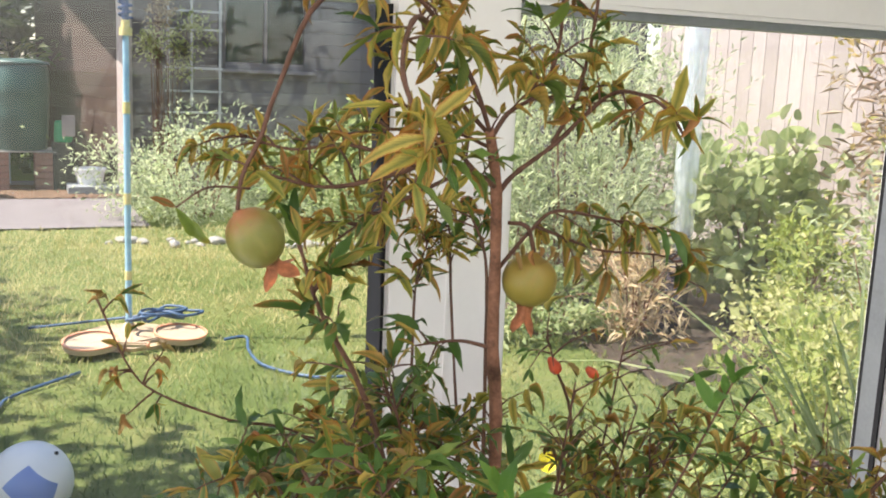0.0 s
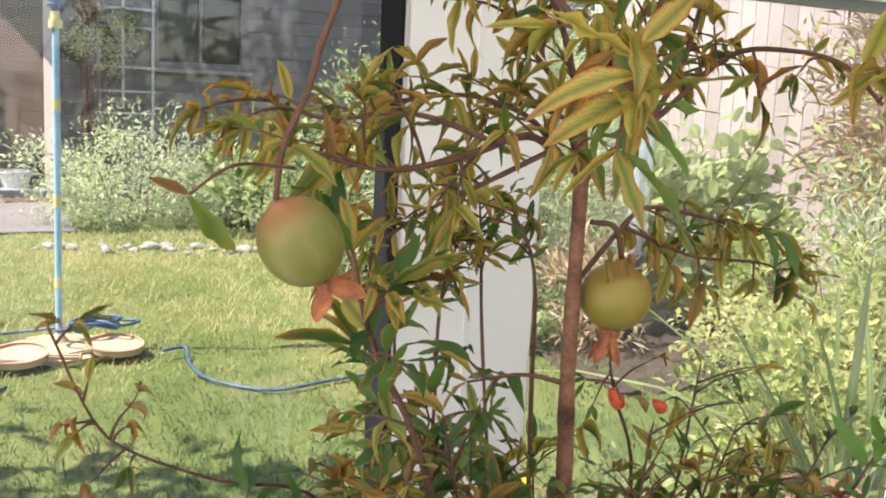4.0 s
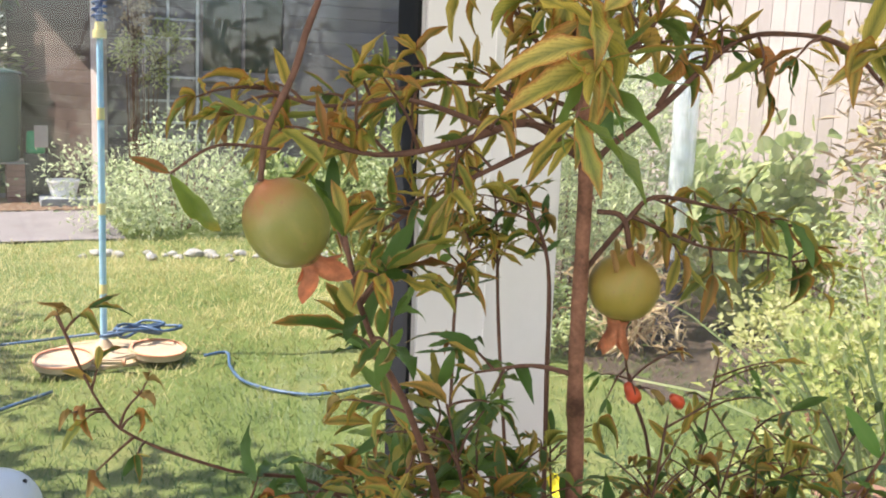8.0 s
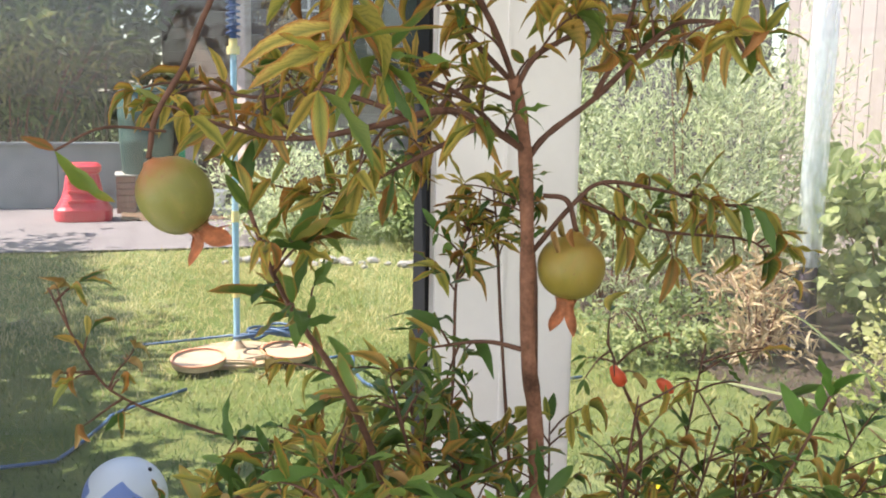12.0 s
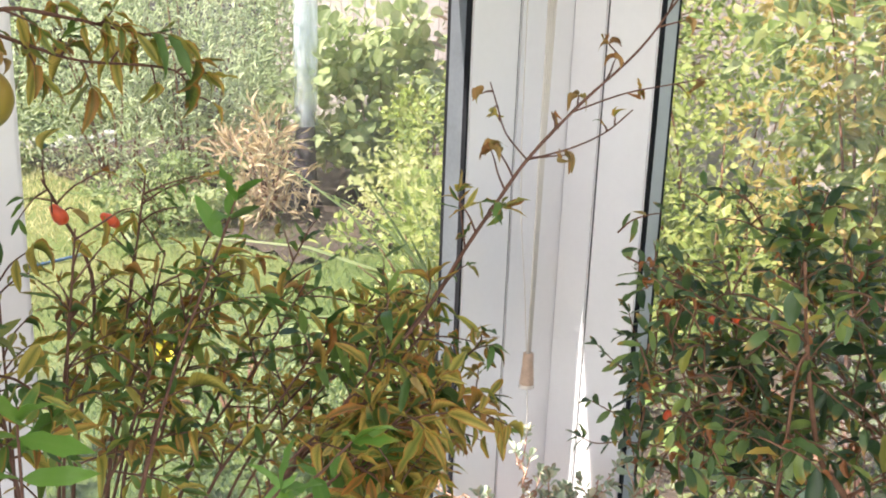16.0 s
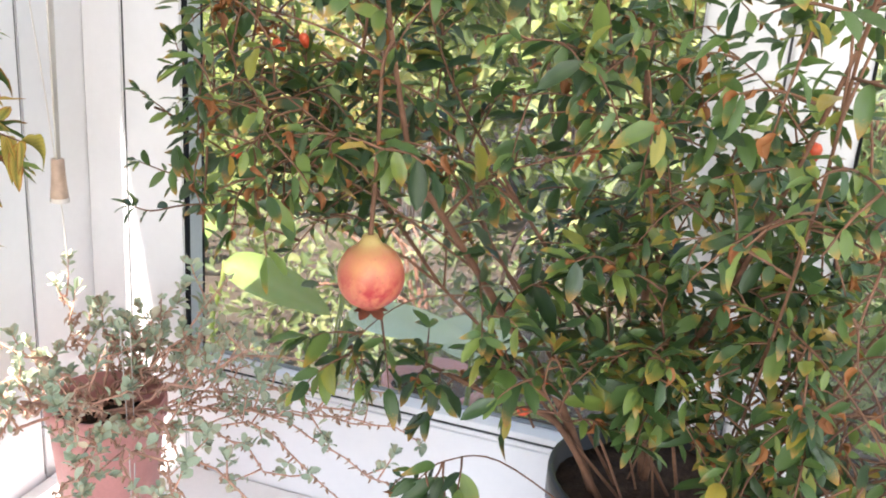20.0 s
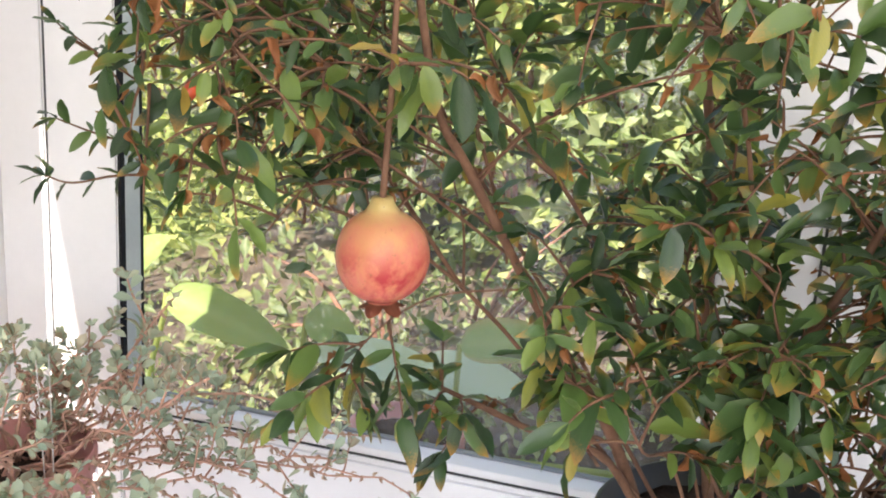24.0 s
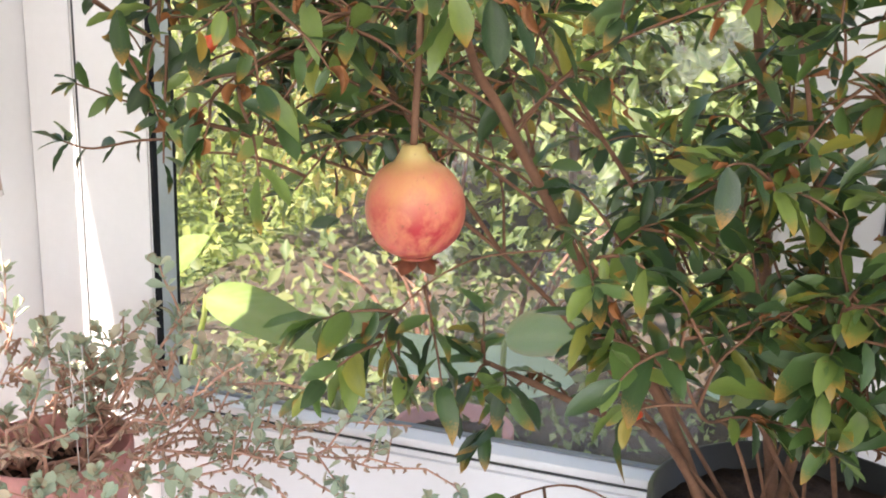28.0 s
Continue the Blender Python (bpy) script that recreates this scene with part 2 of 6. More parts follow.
G = (0.055, 0.105, 0.024)
yel = [(0.0, (0.045, 0.095, 0.024)), (0.29, (0.090, 0.155, 0.034)), (0.42, (0.24, 0.27, 0.055)), (0.60, (0.46, 0.40, 0.09)), (0.82, (0.56, 0.40, 0.10)), (0.92, (0.46, 0.20, 0.05)), (1.0, (0.24, 0.085, 0.03))]
M["leaf_yellow"] = leaf_shader("yellowing_leaf", yel, (0.045, 0.105, 0.022), (0.48, 0.18, 0.045), 0.40, 0.43, 0.95, 0.50, joined=False, rib=2.4)
M["leaf_yellow_mass"] = leaf_shader("yellowing_leaf_mass", yel, (0.045, 0.105, 0.022), (0.48, 0.18, 0.045), 0.40, 0.43, 0.95, 0.50, rib=2.4)
gol = [(0.0, (0.11, 0.17, 0.035)), (0.15, (0.24, 0.26, 0.055)), (0.38, (0.46, 0.39, 0.085)), (0.70, (0.62, 0.46, 0.11)), (0.88, (0.55, 0.35, 0.085)), (1.0, (0.36, 0.15, 0.045))]
M["leaf_golden"] = leaf_shader("golden_veined_leaf", gol, (0.060, 0.115, 0.024), (0.46, 0.17, 0.045), 0.40, 0.46, 0.95, 0.62, joined=False, rib=2.4)
M["leaf_golden_mass"] = leaf_shader("golden_veined_leaf_mass", gol, (0.060, 0.115, 0.024), (0.46, 0.17, 0.045), 0.40, 0.46, 0.95, 0.62, rib=2.4)
M["leaf_fresh"] = leaf_shader("fresh_green_leaf", [(0.0, (0.07, 0.16, 0.028)), (0.6, (0.105, 0.23, 0.038)), (1.0, (0.16, 0.29, 0.05))], (0.17, 0.28, 0.07), (0.3, 0.25, 0.05), 0.42, 0.38, 0.35, 0.15, joined=False)
M["leaf_hanging"] = leaf_shader("yellow_tipped_leaf", [(0.0, (0.16, 0.24, 0.04)), (1.0, (0.22, 0.28, 0.05))], (0.10, 0.19, 0.04), (0.52, 0.38, 0.07), 0.42, 0.38, 0.5, 1.0, joined=False, rim=1.4)
lus = [(0.0, (0.045, 0.10, 0.025)), (0.5, (0.085, 0.17, 0.035)), (0.8, (0.15, 0.24, 0.05)), (0.93, (0.2, 0.22, 0.05)), (1.0, (0.34, 0.26, 0.06))]
M["leaf_lush"] = leaf_shader("green_leaf", lus, (0.10, 0.16, 0.05), (0.36, 0.2, 0.05), 0.4, 0.3, 0.4, 0.25, joined=False)
M["leaf_lush_mass"] = leaf_shader("green_leaf_mass", lus, (0.10, 0.16, 0.05), (0.36, 0.2, 0.05), 0.4, 0.3, 0.4, 0.25)
deep = [(0.0, (0.020, 0.046, 0.018)), (0.40, (0.044, 0.094, 0.030)), (0.70, (0.100, 0.175, 0.046)), (0.94, (0.20, 0.27, 0.060)), (0.97, (0.30, 0.29, 0.05)), (1.0, (0.38, 0.25, 0.05))]
M["leaf_deep"] = leaf_shader("deep_green_leaf", deep, (0.09, 0.15, 0.05), (0.50, 0.24, 0.045), 0.28, 0.28, 0.30, 0.50, spec=0.6, joined=False, rim=1.25)
M["leaf_deep_mass"] = leaf_shader("deep_green_leaf_mass", deep, (0.09, 0.15, 0.05), (0.50, 0.24, 0.045), 0.28, 0.28, 0.30, 0.50, spec=0.6, rim=1.25)
M["leaf_rust"] = leaf_shader("rust_coloured_leaf", [(0.0, (0.26, 0.085, 0.03)), (0.5, (0.38, 0.15, 0.05)), (1.0, (0.18, 0.07, 0.03))], (0.3, 0.1, 0.03), (0.2, 0.07, 0.03), 0.55, 0.3, 0.3, 0.0)
M["leaf_brown"] = leaf_shader("withered_brown_leaf", [(0.0, (0.34, 0.13, 0.04)), (0.4, (0.38, 0.22, 0.08)), (0.7, (0.30, 0.24, 0.08)), (1.0, (0.20, 0.09, 0.04))], (0.22, 0.11, 0.04), (0.2, 0.08, 0.03), 0.6, 0.25, 0.3, 0.0)
M["leaf_silver"] = leaf_shader("grey_green_succulent_leaf", [(0.0, (0.33, 0.41, 0.30)), (0.5, (0.46, 0.53, 0.39)), (0.8, (0.56, 0.57, 0.40)), (1.0, (0.56, 0.42, 0.31))], (0.46, 0.53, 0.40), (0.36, 0.2, 0.13), 0.55, 0.12, 0.25, 0.2)

M["leaf_husk"] = leaf_shader("dried_succulent_leaf", [(0.0, (0.42, 0.24, 0.17)), (1.0, (0.58, 0.42, 0.32))], (0.46, 0.30, 0.22), (0.3, 0.16, 0.1), 0.7, 0.2, 0.3, 0.0)


def garden_leaf(name, stops, thru=0.6, rough=0.5, patch=True):
    """Leaves that range over the stops one by one, and patch by patch across the shrub."""
    n = Nodes(name)
    rnd = n.add("NewGeometry").outputs["Random Per Island"]
    c = n.coord()
    drift = n.maths("SUBTRACT", n.noise(2.6, 3, 0.6, c), 0.5)
    f = n.maths("ADD", n.maths("MULTIPLY", rnd, 0.75), n.maths("ADD", 0.125, n.maths("MULTIPLY", drift, 1.5 if patch else 0.3)))
    col = n.ramp(f, stops)
    sep = n.add("SeparateXYZ")
    n.link(n.coord("UV"), sep.inputs[0])
    u = n.maths("ABSOLUTE", n.maths("SUBTRACT", sep.outputs[0], 0.5))
    rib = n.maths("MULTIPLY", n.maths("LESS_THAN", u, 0.09), 0.35)
    col = n.mix(rib, col, stops[-1][1])
    n.colour(col, rough, 0.35)
    n.leafy(thru, n.mix(1.0, col, (1.0, 1.0, 0.88), "MULTIPLY"))
    return n.m


M["hedge"] = garden_leaf("hedge_leaf", [(0.0, (0.13, 0.18, 0.05)), (0.4, (0.30, 0.37, 0.10)), (0.75, (0.48, 0.51, 0.17)), (1.0, (0.68, 0.64, 0.30))])
M["hedge_bright"] = garden_leaf("bright_hedge_leaf", [(0.0, (0.07, 0.11, 0.03)), (0.3, (0.16, 0.22, 0.06)), (0.6, (0.34, 0.41, 0.12)), (1.0, (0.62, 0.62, 0.27))])
M["shrub_grey"] = garden_leaf("silver_shrub_leaf", [(0.0, (0.22, 0.28, 0.15)), (0.5, (0.46, 0.52, 0.33)), (1.0, (0.68, 0.70, 0.50))])
M["ivy"] = garden_leaf("ivy_leaf", [(0.0, (0.11, 0.17, 0.06)), (0.6, (0.30, 0.37, 0.16)), (1.0, (0.56, 0.58, 0.32))])
M["dry"] = garden_leaf("dry_stalk", [(0.0, (0.40, 0.27, 0.18)), (0.5, (0.56, 0.42, 0.28)), (1.0, (0.72, 0.60, 0.42))], 0.4, 0.8)
M["twigs"] = garden_leaf("dry_twig", [(0.0, (0.36, 0.25, 0.20)), (0.5, (0.52, 0.39, 0.30)), (1.0, (0.68, 0.56, 0.42))], 0.3, 0.8)
M["mid_tree"] = garden_leaf("mid_green_tree_leaf", [(0.0, (0.06, 0.09, 0.03)), (0.6, (0.13, 0.17, 0.06)), (1.0, (0.28, 0.28, 0.11))], 0.4)
M["climber_leaf"] = garden_leaf("pale_climber_leaf", [(0.0, (0.20, 0.26, 0.11)), (0.5, (0.40, 0.46, 0.22)), (1.0, (0.62, 0.62, 0.38))])
M["stem_brown"] = garden_leaf("brown_stem", [(0.0, (0.05, 0.032, 0.022)), (0.5, (0.10, 0.065, 0.045)), (1.0, (0.17, 0.12, 0.08))], 0.1, 0.8)
M["gold"] = garden_leaf("golden_brown_leaf", [(0.0, (0.22, 0.20, 0.06)), (0.5, (0.46, 0.36, 0.11)), (1.0, (0.66, 0.46, 0.20))])
M["pale_leaf"] = garden_leaf("pale_lime_leaf", [(0.0, (0.26, 0.30, 0.10)), (0.5, (0.52, 0.54, 0.22)), (1.0, (0.74, 0.70, 0.42))])
M["dark_tree"] = garden_leaf("dark_tree_leaf", [(0.0, (0.02, 0.036, 0.014)), (0.6, (0.045, 0.065, 0.024)), (1.0, (0.11, 0.11, 0.045))], 0.25)
M["bigleaf"] = leaf_shader("large_soft_leaf", [(0.0, (0.21, 0.31, 0.07)), (1.0, (0.28, 0.37, 0.10))], (0.38, 0.46, 0.18), (0.34, 0.3, 0.1), 0.6, 0.4, 0.7, 0.2, joined=False)
M["bluegreen"] = leaf_shader("blue_green_leaf", [(0.0, (0.50, 0.62, 0.42)), (1.0, (0.56, 0.66, 0.46))], (0.60, 0.68, 0.5), (0.2, 0.3, 0.2), 0.6, 0.25, 0.5, 0.0, joined=False)
M["strap"] = garden_leaf("strap_leaf", [(0.0, (0.30, 0.36, 0.20)), (0.6, (0.46, 0.50, 0.30)), (1.0, (0.64, 0.61, 0.40))], 0.5, 0.5)
M["gravel"] = plain("pale_gravel", (0.40, 0.36, 0.37), 0.9, 0.2, vary=0.3, scale=40, grain=180, bump=0.8, dist=0.01)
M["earth"] = plain("garden_earth", (0.085, 0.062, 0.048), 0.95, 0.2, vary=0.5, scale=14, grain=120, bump=0.9, dist=0.012)
M["litter"] = plain("leaf_litter", (0.20, 0.125, 0.085), 0.95, 0.2, vary=0.5, scale=22, grain=90, bump=1.0, dist=0.02)
M["white_petal"] = plain("white_petal", (0.75, 0.74, 0.66), 0.6, vary=0.05)
M["wood_grey"] = wood("weathered_boards", (0.17, 0.135, 0.13), (0.36, 0.305, 0.285))
M["wood_pale"] = wood("pale_boards", (0.36, 0.295, 0.275), (0.56, 0.48, 0.45), along=(30, 30, 2))
# Brown of the shed's side, darkened so that its shade sits in the colour.
M["wood_brown_shade"] = wood("shaded_brown_boards", (0.06, 0.042, 0.036), (0.14, 0.10, 0.085))
# Corner post, paler than the shed boards.
M["wood_post"] = wood("pale_post", (0.46, 0.36, 0.33), (0.72, 0.61, 0.56), along=(30, 30, 2))
M["wood_dark"] = wood("dark_boards", (0.035, 0.032, 0.032), (0.10, 0.09, 0.085), along=(30, 30, 2))
M["white_paint"] = plain("flaking_white_paint", (0.62, 0.58, 0.55), 0.7, vary=0.15, scale=20)
M["dark_pane"] = plain("dark_window_pane", (0.035, 0.045, 0.04), 0.12, 0.6, vary=0.6, scale=5)
M["concrete"] = plain("grey_concrete", (0.25, 0.26, 0.28), 0.85, 0.3, vary=0.15, scale=4, grain=60, bump=0.3)
M["paving"] = plain("paving", (0.19, 0.165, 0.17), 0.85, 0.3, vary=0.14, scale=3, grain=50, bump=0.3, dist=0.004)
M["brick"] = plain("old_brick", (0.28, 0.16, 0.13), 0.9, 0.25, vary=0.35, scale=10, grain=80, bump=0.4, dist=0.004)
M["stone"] = plain("garden_stone", (0.34, 0.32, 0.30), 0.85, 0.3, vary=0.3, scale=9, grain=90, bump=0.4, dist=0.006)
M["butt"] = plain("green_plastic", (0.045, 0.095, 0.085), 0.45, 0.5, vary=0.15, scale=4)
M["red"] = plain("red_plastic", (0.60, 0.035, 0.06), 0.4, 0.5, vary=0.12, scale=5)
M["blue"] = plain("blue_plastic", (0.34, 0.56, 0.72), 0.4, 0.5, vary=0.1)
M["darkblue"] = plain("dark_blue_plastic", (0.03, 0.07, 0.20), 0.4, 0.5, vary=0.1)
M["hose"] = plain("blue_hose", (0.05, 0.10, 0.19), 0.45, 0.5, vary=0.2)
M["lemon"] = plain("yellow_plastic", (0.74, 0.62, 0.28), 0.4, 0.5, vary=0.1)
M["cream"] = plain("cream_plastic", (0.50, 0.37, 0.25), 0.5, 0.5, vary=0.1)
M["orange"] = plain("orange_plastic", (0.72, 0.33, 0.20), 0.5, 0.5, vary=0.1)
M["green_plastic"] = plain("bright_green_plastic", (0.03, 0.30, 0.12), 0.5, 0.5, vary=0.1)
M["white_plastic"] = plain("white_plastic", (0.76, 0.75, 0.74), 0.45, 0.5, vary=0.05)


def ball_shader():
    n = Nodes("ball_vinyl")
    sep = n.add("SeparateXYZ")
    n.link(n.coord(), sep.inputs[0])
    turn = n.maths("MULTIPLY", n.maths("ARCTAN2", sep.outputs[1], sep.outputs[0]), 2.0)
    wave = n.maths("MULTIPLY", n.maths("SINE", turn), n.maths("SIGN", sep.outputs[2]))
    fac = n.maths("MULTIPLY", n.maths("GREATER_THAN", wave, 0.35), n.maths("LESS_THAN", n.maths("ABSOLUTE", sep.outputs[2]), 0.095))
    col = n.mix(fac, (0.74, 0.73, 0.72), (0.11, 0.20, 0.50))
    n.colour(n.mix(n.maths("MULTIPLY", n.noise(14.0), 0.25), col, (0.35, 0.33, 0.30)), 0.4, 0.5)
    return n.m


M["ball"] = ball_shader()


def blade_shader():
    n = Nodes("grass_blade")
    rnd = n.add("NewGeometry").outputs["Random Per Island"]
    c = n.coord()
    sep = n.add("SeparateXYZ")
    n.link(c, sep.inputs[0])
    # Straw patches come by noise; the darker near lawn paints in shade by distance.
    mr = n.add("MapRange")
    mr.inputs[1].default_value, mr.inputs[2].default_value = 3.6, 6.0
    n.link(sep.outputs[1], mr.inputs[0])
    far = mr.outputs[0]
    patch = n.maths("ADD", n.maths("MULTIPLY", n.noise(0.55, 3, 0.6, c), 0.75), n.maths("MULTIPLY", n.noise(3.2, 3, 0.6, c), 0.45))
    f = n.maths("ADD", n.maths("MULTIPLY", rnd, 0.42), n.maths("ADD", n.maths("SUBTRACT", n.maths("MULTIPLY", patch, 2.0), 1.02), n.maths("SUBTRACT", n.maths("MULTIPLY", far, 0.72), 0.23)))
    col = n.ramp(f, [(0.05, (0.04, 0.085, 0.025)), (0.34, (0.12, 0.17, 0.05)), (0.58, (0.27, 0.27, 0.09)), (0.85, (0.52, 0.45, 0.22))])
    n.colour(col, 0.7, 0.3)
    n.leafy(0.35, col)
    return n.m


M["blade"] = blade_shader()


def lawn_shader():
    n = Nodes("lawn_ground")
    c = n.coord()
    big, mid, fine = n.noise(0.7, 4, 0.6, c), n.noise(4.0, 4, 0.6, c), n.noise(60.0, 3, 0.6, c)
    f = n.maths("ADD", n.maths("MULTIPLY", big, 0.5), n.maths("ADD", n.maths("MULTIPLY", mid, 0.25), n.maths("MULTIPLY", fine, 0.25)))
    n.colour(n.ramp(f, [(0.30, (0.07, 0.10, 0.03)), (0.48, (0.12, 0.155, 0.045)), (0.60, (0.20, 0.20, 0.075)), (0.75, (0.28, 0.24, 0.11))]), 0.9, 0.15)
    n.bump(fine, 0.8, 0.02)
    return n.m


M["lawn"] = lawn_shader()


def glass_shader(name, d0, d1):
    n = Nodes(name)
    tr, gl, mx, fr = n.add("BsdfTransparent"), n.add("BsdfGlossy"), n.add("MixShader"), n.add("Fresnel")
    tr.inputs[0].default_value = (0.95, 0.97, 0.955, 1)
    gl.inputs["Roughness"].default_value = 0.02
    fr.inputs[0].default_value = 1.55
    f = n.maths("MINIMUM", n.maths("MULTIPLY", fr.outputs[0], 1.3), 1.0)
    n.link(f, mx.inputs[0])
    n.link(tr.outputs[0], mx.inputs[1])
    n.link(gl.outputs[0], mx.inputs[2])
    # Pale diffuse film paints haze and glare onto the pane, patchy by noise.
    veil, back, both, last = n.add("BsdfDiffuse"), n.add("BsdfTranslucent"), n.add("MixShader"), n.add("MixShader")
    veil.inputs[0].default_value = back.inputs[0].default_value = (0.80, 0.77, 0.74, 1)
    n.link(veil.outputs[0], both.inputs[1])
    n.link(back.outputs[0], both.inputs[2])
    n.link(n.ramp(n.noise(5.0, 5, 0.65), [(0.3, (d0, d0, d0)), (0.7, (d1, d1, d1))]), last.inputs[0])
    n.link(mx.outputs[0], last.inputs[1])
    n.link(both.outputs[0], last.inputs[2])
    n.link(last.outputs[0], n.out.inputs[0])
    return n.m


M["glass"] = glass_shader("window_glass", 0.006, 0.022)
# More painted haze for the two windows at the corner.
M["hazy_glass"] = glass_shader("hazy_window_glass", 0.03, 0.11)
M["veiled_glass"] = glass_shader("veiled_window_glass", 0.03, 0.09)


def milky_shader():
    n = Nodes("milky_polycarbonate")
    n.colour(n.mix(n.noise(8.0), (0.78, 0.80, 0.80), (0.84, 0.85, 0.85)), 0.4, 0.4)
    n.leafy(0.12, (0.8, 0.82, 0.82))
    return n.m


M["polycarbonate"] = milky_shader()


def clear_shader():
    n = Nodes("clear_face")
    tr = n.add("BsdfTransparent")
    n.link(tr.outputs[0], n.out.inputs[0])
    return n.m


M["clear_face"] = clear_shader()


def sleeve_shader():
    """Thin bluish white plastic that lets half of the view through."""
    n = Nodes("plastic_sleeve")
    n.colour(n.mix(n.noise(9.0), (0.72, 0.77, 0.82), (0.86, 0.88, 0.90)), 0.35, 0.5)
    n.leafy(0.45, (0.82, 0.86, 0.90))
    top, tr, mx = n.out.inputs[0].links[0].from_socket, n.add("BsdfTransparent"), n.add("MixShader")
    n.link(n.ramp(n.noise(16.0, 4, 0.6, n.scaled(n.coord(), (1.0, 1.0, 0.2))), [(0.35, (0.12, 0.12, 0.12)), (0.65, (0.55, 0.55, 0.55))]), mx.inputs[0])
    n.link(tr.outputs[0], mx.inputs[1])
    n.link(top, mx.inputs[2])
    n.link(mx.outputs[0], n.out.inputs[0])
    return n.m


M["sleeve"] = sleeve_shader()
M["dark_bark"] = plain("dark_purplish_bark", (0.065, 0.05, 0.062), 0.9, 0.2, vary=0.5, scale=30, bump=0.6, dist=0.006)


# ---- mesh helpers ----
def link_bm(name, bm, material, parent=None, label="", smooth=False):
    me = bpy.data.meshes.new(name)
    bm.to_mesh(me)
    bm.free()
    if material:
        me.materials.append(material)
    if smooth:
        me.polygons.foreach_set("use_smooth", [True] * len(me.polygons))
    ob = new(name, me)
    if parent is not None:
        ob.parent = parent
    if label:
        ob["label"] = label
    return ob


def part(name, bm, material, parent, label="", smooth=False):
    return link_bm(name, bm, material, parent, label, smooth)


def box_bm(x0, x1, y0, y1, z0, z1, bevel=0.0, bm=None, seg=2):
    bm2 = bmesh.new()
    bmesh.ops.create_cube(bm2, size=1.0)
    for v in bm2.verts:
        v.co = Vector(((x0 + x1) / 2 + v.co.x * (x1 - x0), (y0 + y1) / 2 + v.co.y * (y1 - y0), (z0 + z1) / 2 + v.co.z * (z1 - z0)))
    if bevel:
        bmesh.ops.bevel(bm2, geom=bm2.edges[:], offset=bevel, segments=seg, affect="EDGES")
    if bm is None:
        return bm2
    merge(bm, bm2)
    return bm


def merge(bm, other):
    me = bpy.data.meshes.new("tmp")
    other.to_mesh(me)
    other.free()
    bm.from_mesh(me)
    bpy.data.meshes.remove(me)
    return bm


def lathe_bm(profile, n=32, wobble=0.0, seed=0):
    """Turns (radius, height) pairs round z; a closed profile gives a vessel with thickness."""
    bm = bmesh.new()
    rings = []
    for r, z in profile:
        if r < 1e-5:
            rings.append([bm.verts.new((0, 0, z))])
        else:
            ring = []
            for i in range(n):
                a = 2 * math.pi * i / n
                k = 1 + wobble * noise.noise(Vector((math.cos(a) * 1.3 + seed, math.sin(a) * 1.3, z * 25)))
                ring.append(bm.verts.new((r * k * math.cos(a), r * k * math.sin(a), z)))
            rings.append(ring)
    for a, b in zip(rings, rings[1:]):
        for i in range(n):
            j = (i + 1) % n
            if len(a) == 1 and len(b) == 1:
                continue
            if len(a) == 1:
                bm.faces.new((a[0], b[i], b[j]))
            elif len(b) == 1:
                bm.faces.new((a[i], a[j], b[0]))
            else:
                bm.faces.new((a[i], a[j], b[j], b[i]))
    bmesh.ops.recalc_face_normals(bm, faces=bm.faces[:])
    return bm


def smooth_path(pts, per=6):
    """Points of a Catmull-Rom curve through pts."""
    p = [Vector(q) for q in pts]
    if len(p) < 3:
        return [p[0].lerp(p[-1], i / per) for i in range(per + 1)]
    p = [p[0] * 2 - p[1]] + p + [p[-1] * 2 - p[-2]]
    out = []
    for i in range(1, len(p) - 2):
        a, b, c, d = p[i - 1:i + 3]
        for k in range(per):
            t = k / per
            out.append(0.5 * ((2 * b) + (c - a) * t + (2 * a - 5 * b + 4 * c - d) * t * t + (3 * b - a - 3 * c + d) * t ** 3))
    out.append(p[-2])
    return out


def tube_arrays(path, r0, r1, sides=6, knobs=0.0, seed=0):
    V, F = [], []
    n = len(path)
    up = Vector((0.13, 0.27, 0.95))
    for i, q in enumerate(path):
        d = (path[min(i + 1, n - 1)] - path[max(i - 1, 0)]).normalized()
        x = d.cross(up)
        x = x.normalized() if x.length > 1e-4 else Vector((1, 0, 0))
        y = d.cross(x)
        r = r0 + (r1 - r0) * i / (n - 1)
        r *= 1 + knobs * noise.noise(Vector((i * 0.9 + seed, seed, 0.3)))
        for k in range(sides):
            a = 2 * math.pi * k / sides
            V.append(q + x * (r * math.cos(a)) + y * (r * math.sin(a)))
    for i in range(n - 1):
        for k in range(sides):
            j = (k + 1) % sides
            F.append((i * sides + k, i * sides + j, (i + 1) * sides + j, (i + 1) * sides + k))
    F.append(tuple(range(sides))[::-1])
    F.append(tuple((n - 1) * sides + k for k in range(sides)))
    return V, F


def tubes(name, paths, material, parent=None, sides=6, knobs=0.0):
    """paths: (points, start radius, end radius), joined into one mesh."""
    V, F = [], []
    for s, (p, r0, r1) in enumerate(paths):
        v, f = tube_arrays(p, r0, r1, sides, knobs, s * 1.7)
        o = len(V)
        V += v
        F += [tuple(i + o for i in q) for q in f]
    me = bpy.data.meshes.new(name)
    me.from_pydata([tuple(v) for v in V], [], F)
    me.materials.append(material)
    me.polygons.foreach_set("use_smooth", [True] * len(me.polygons))
    ob = new(name, me)
    if parent is not None:
        ob.parent = parent
    return ob


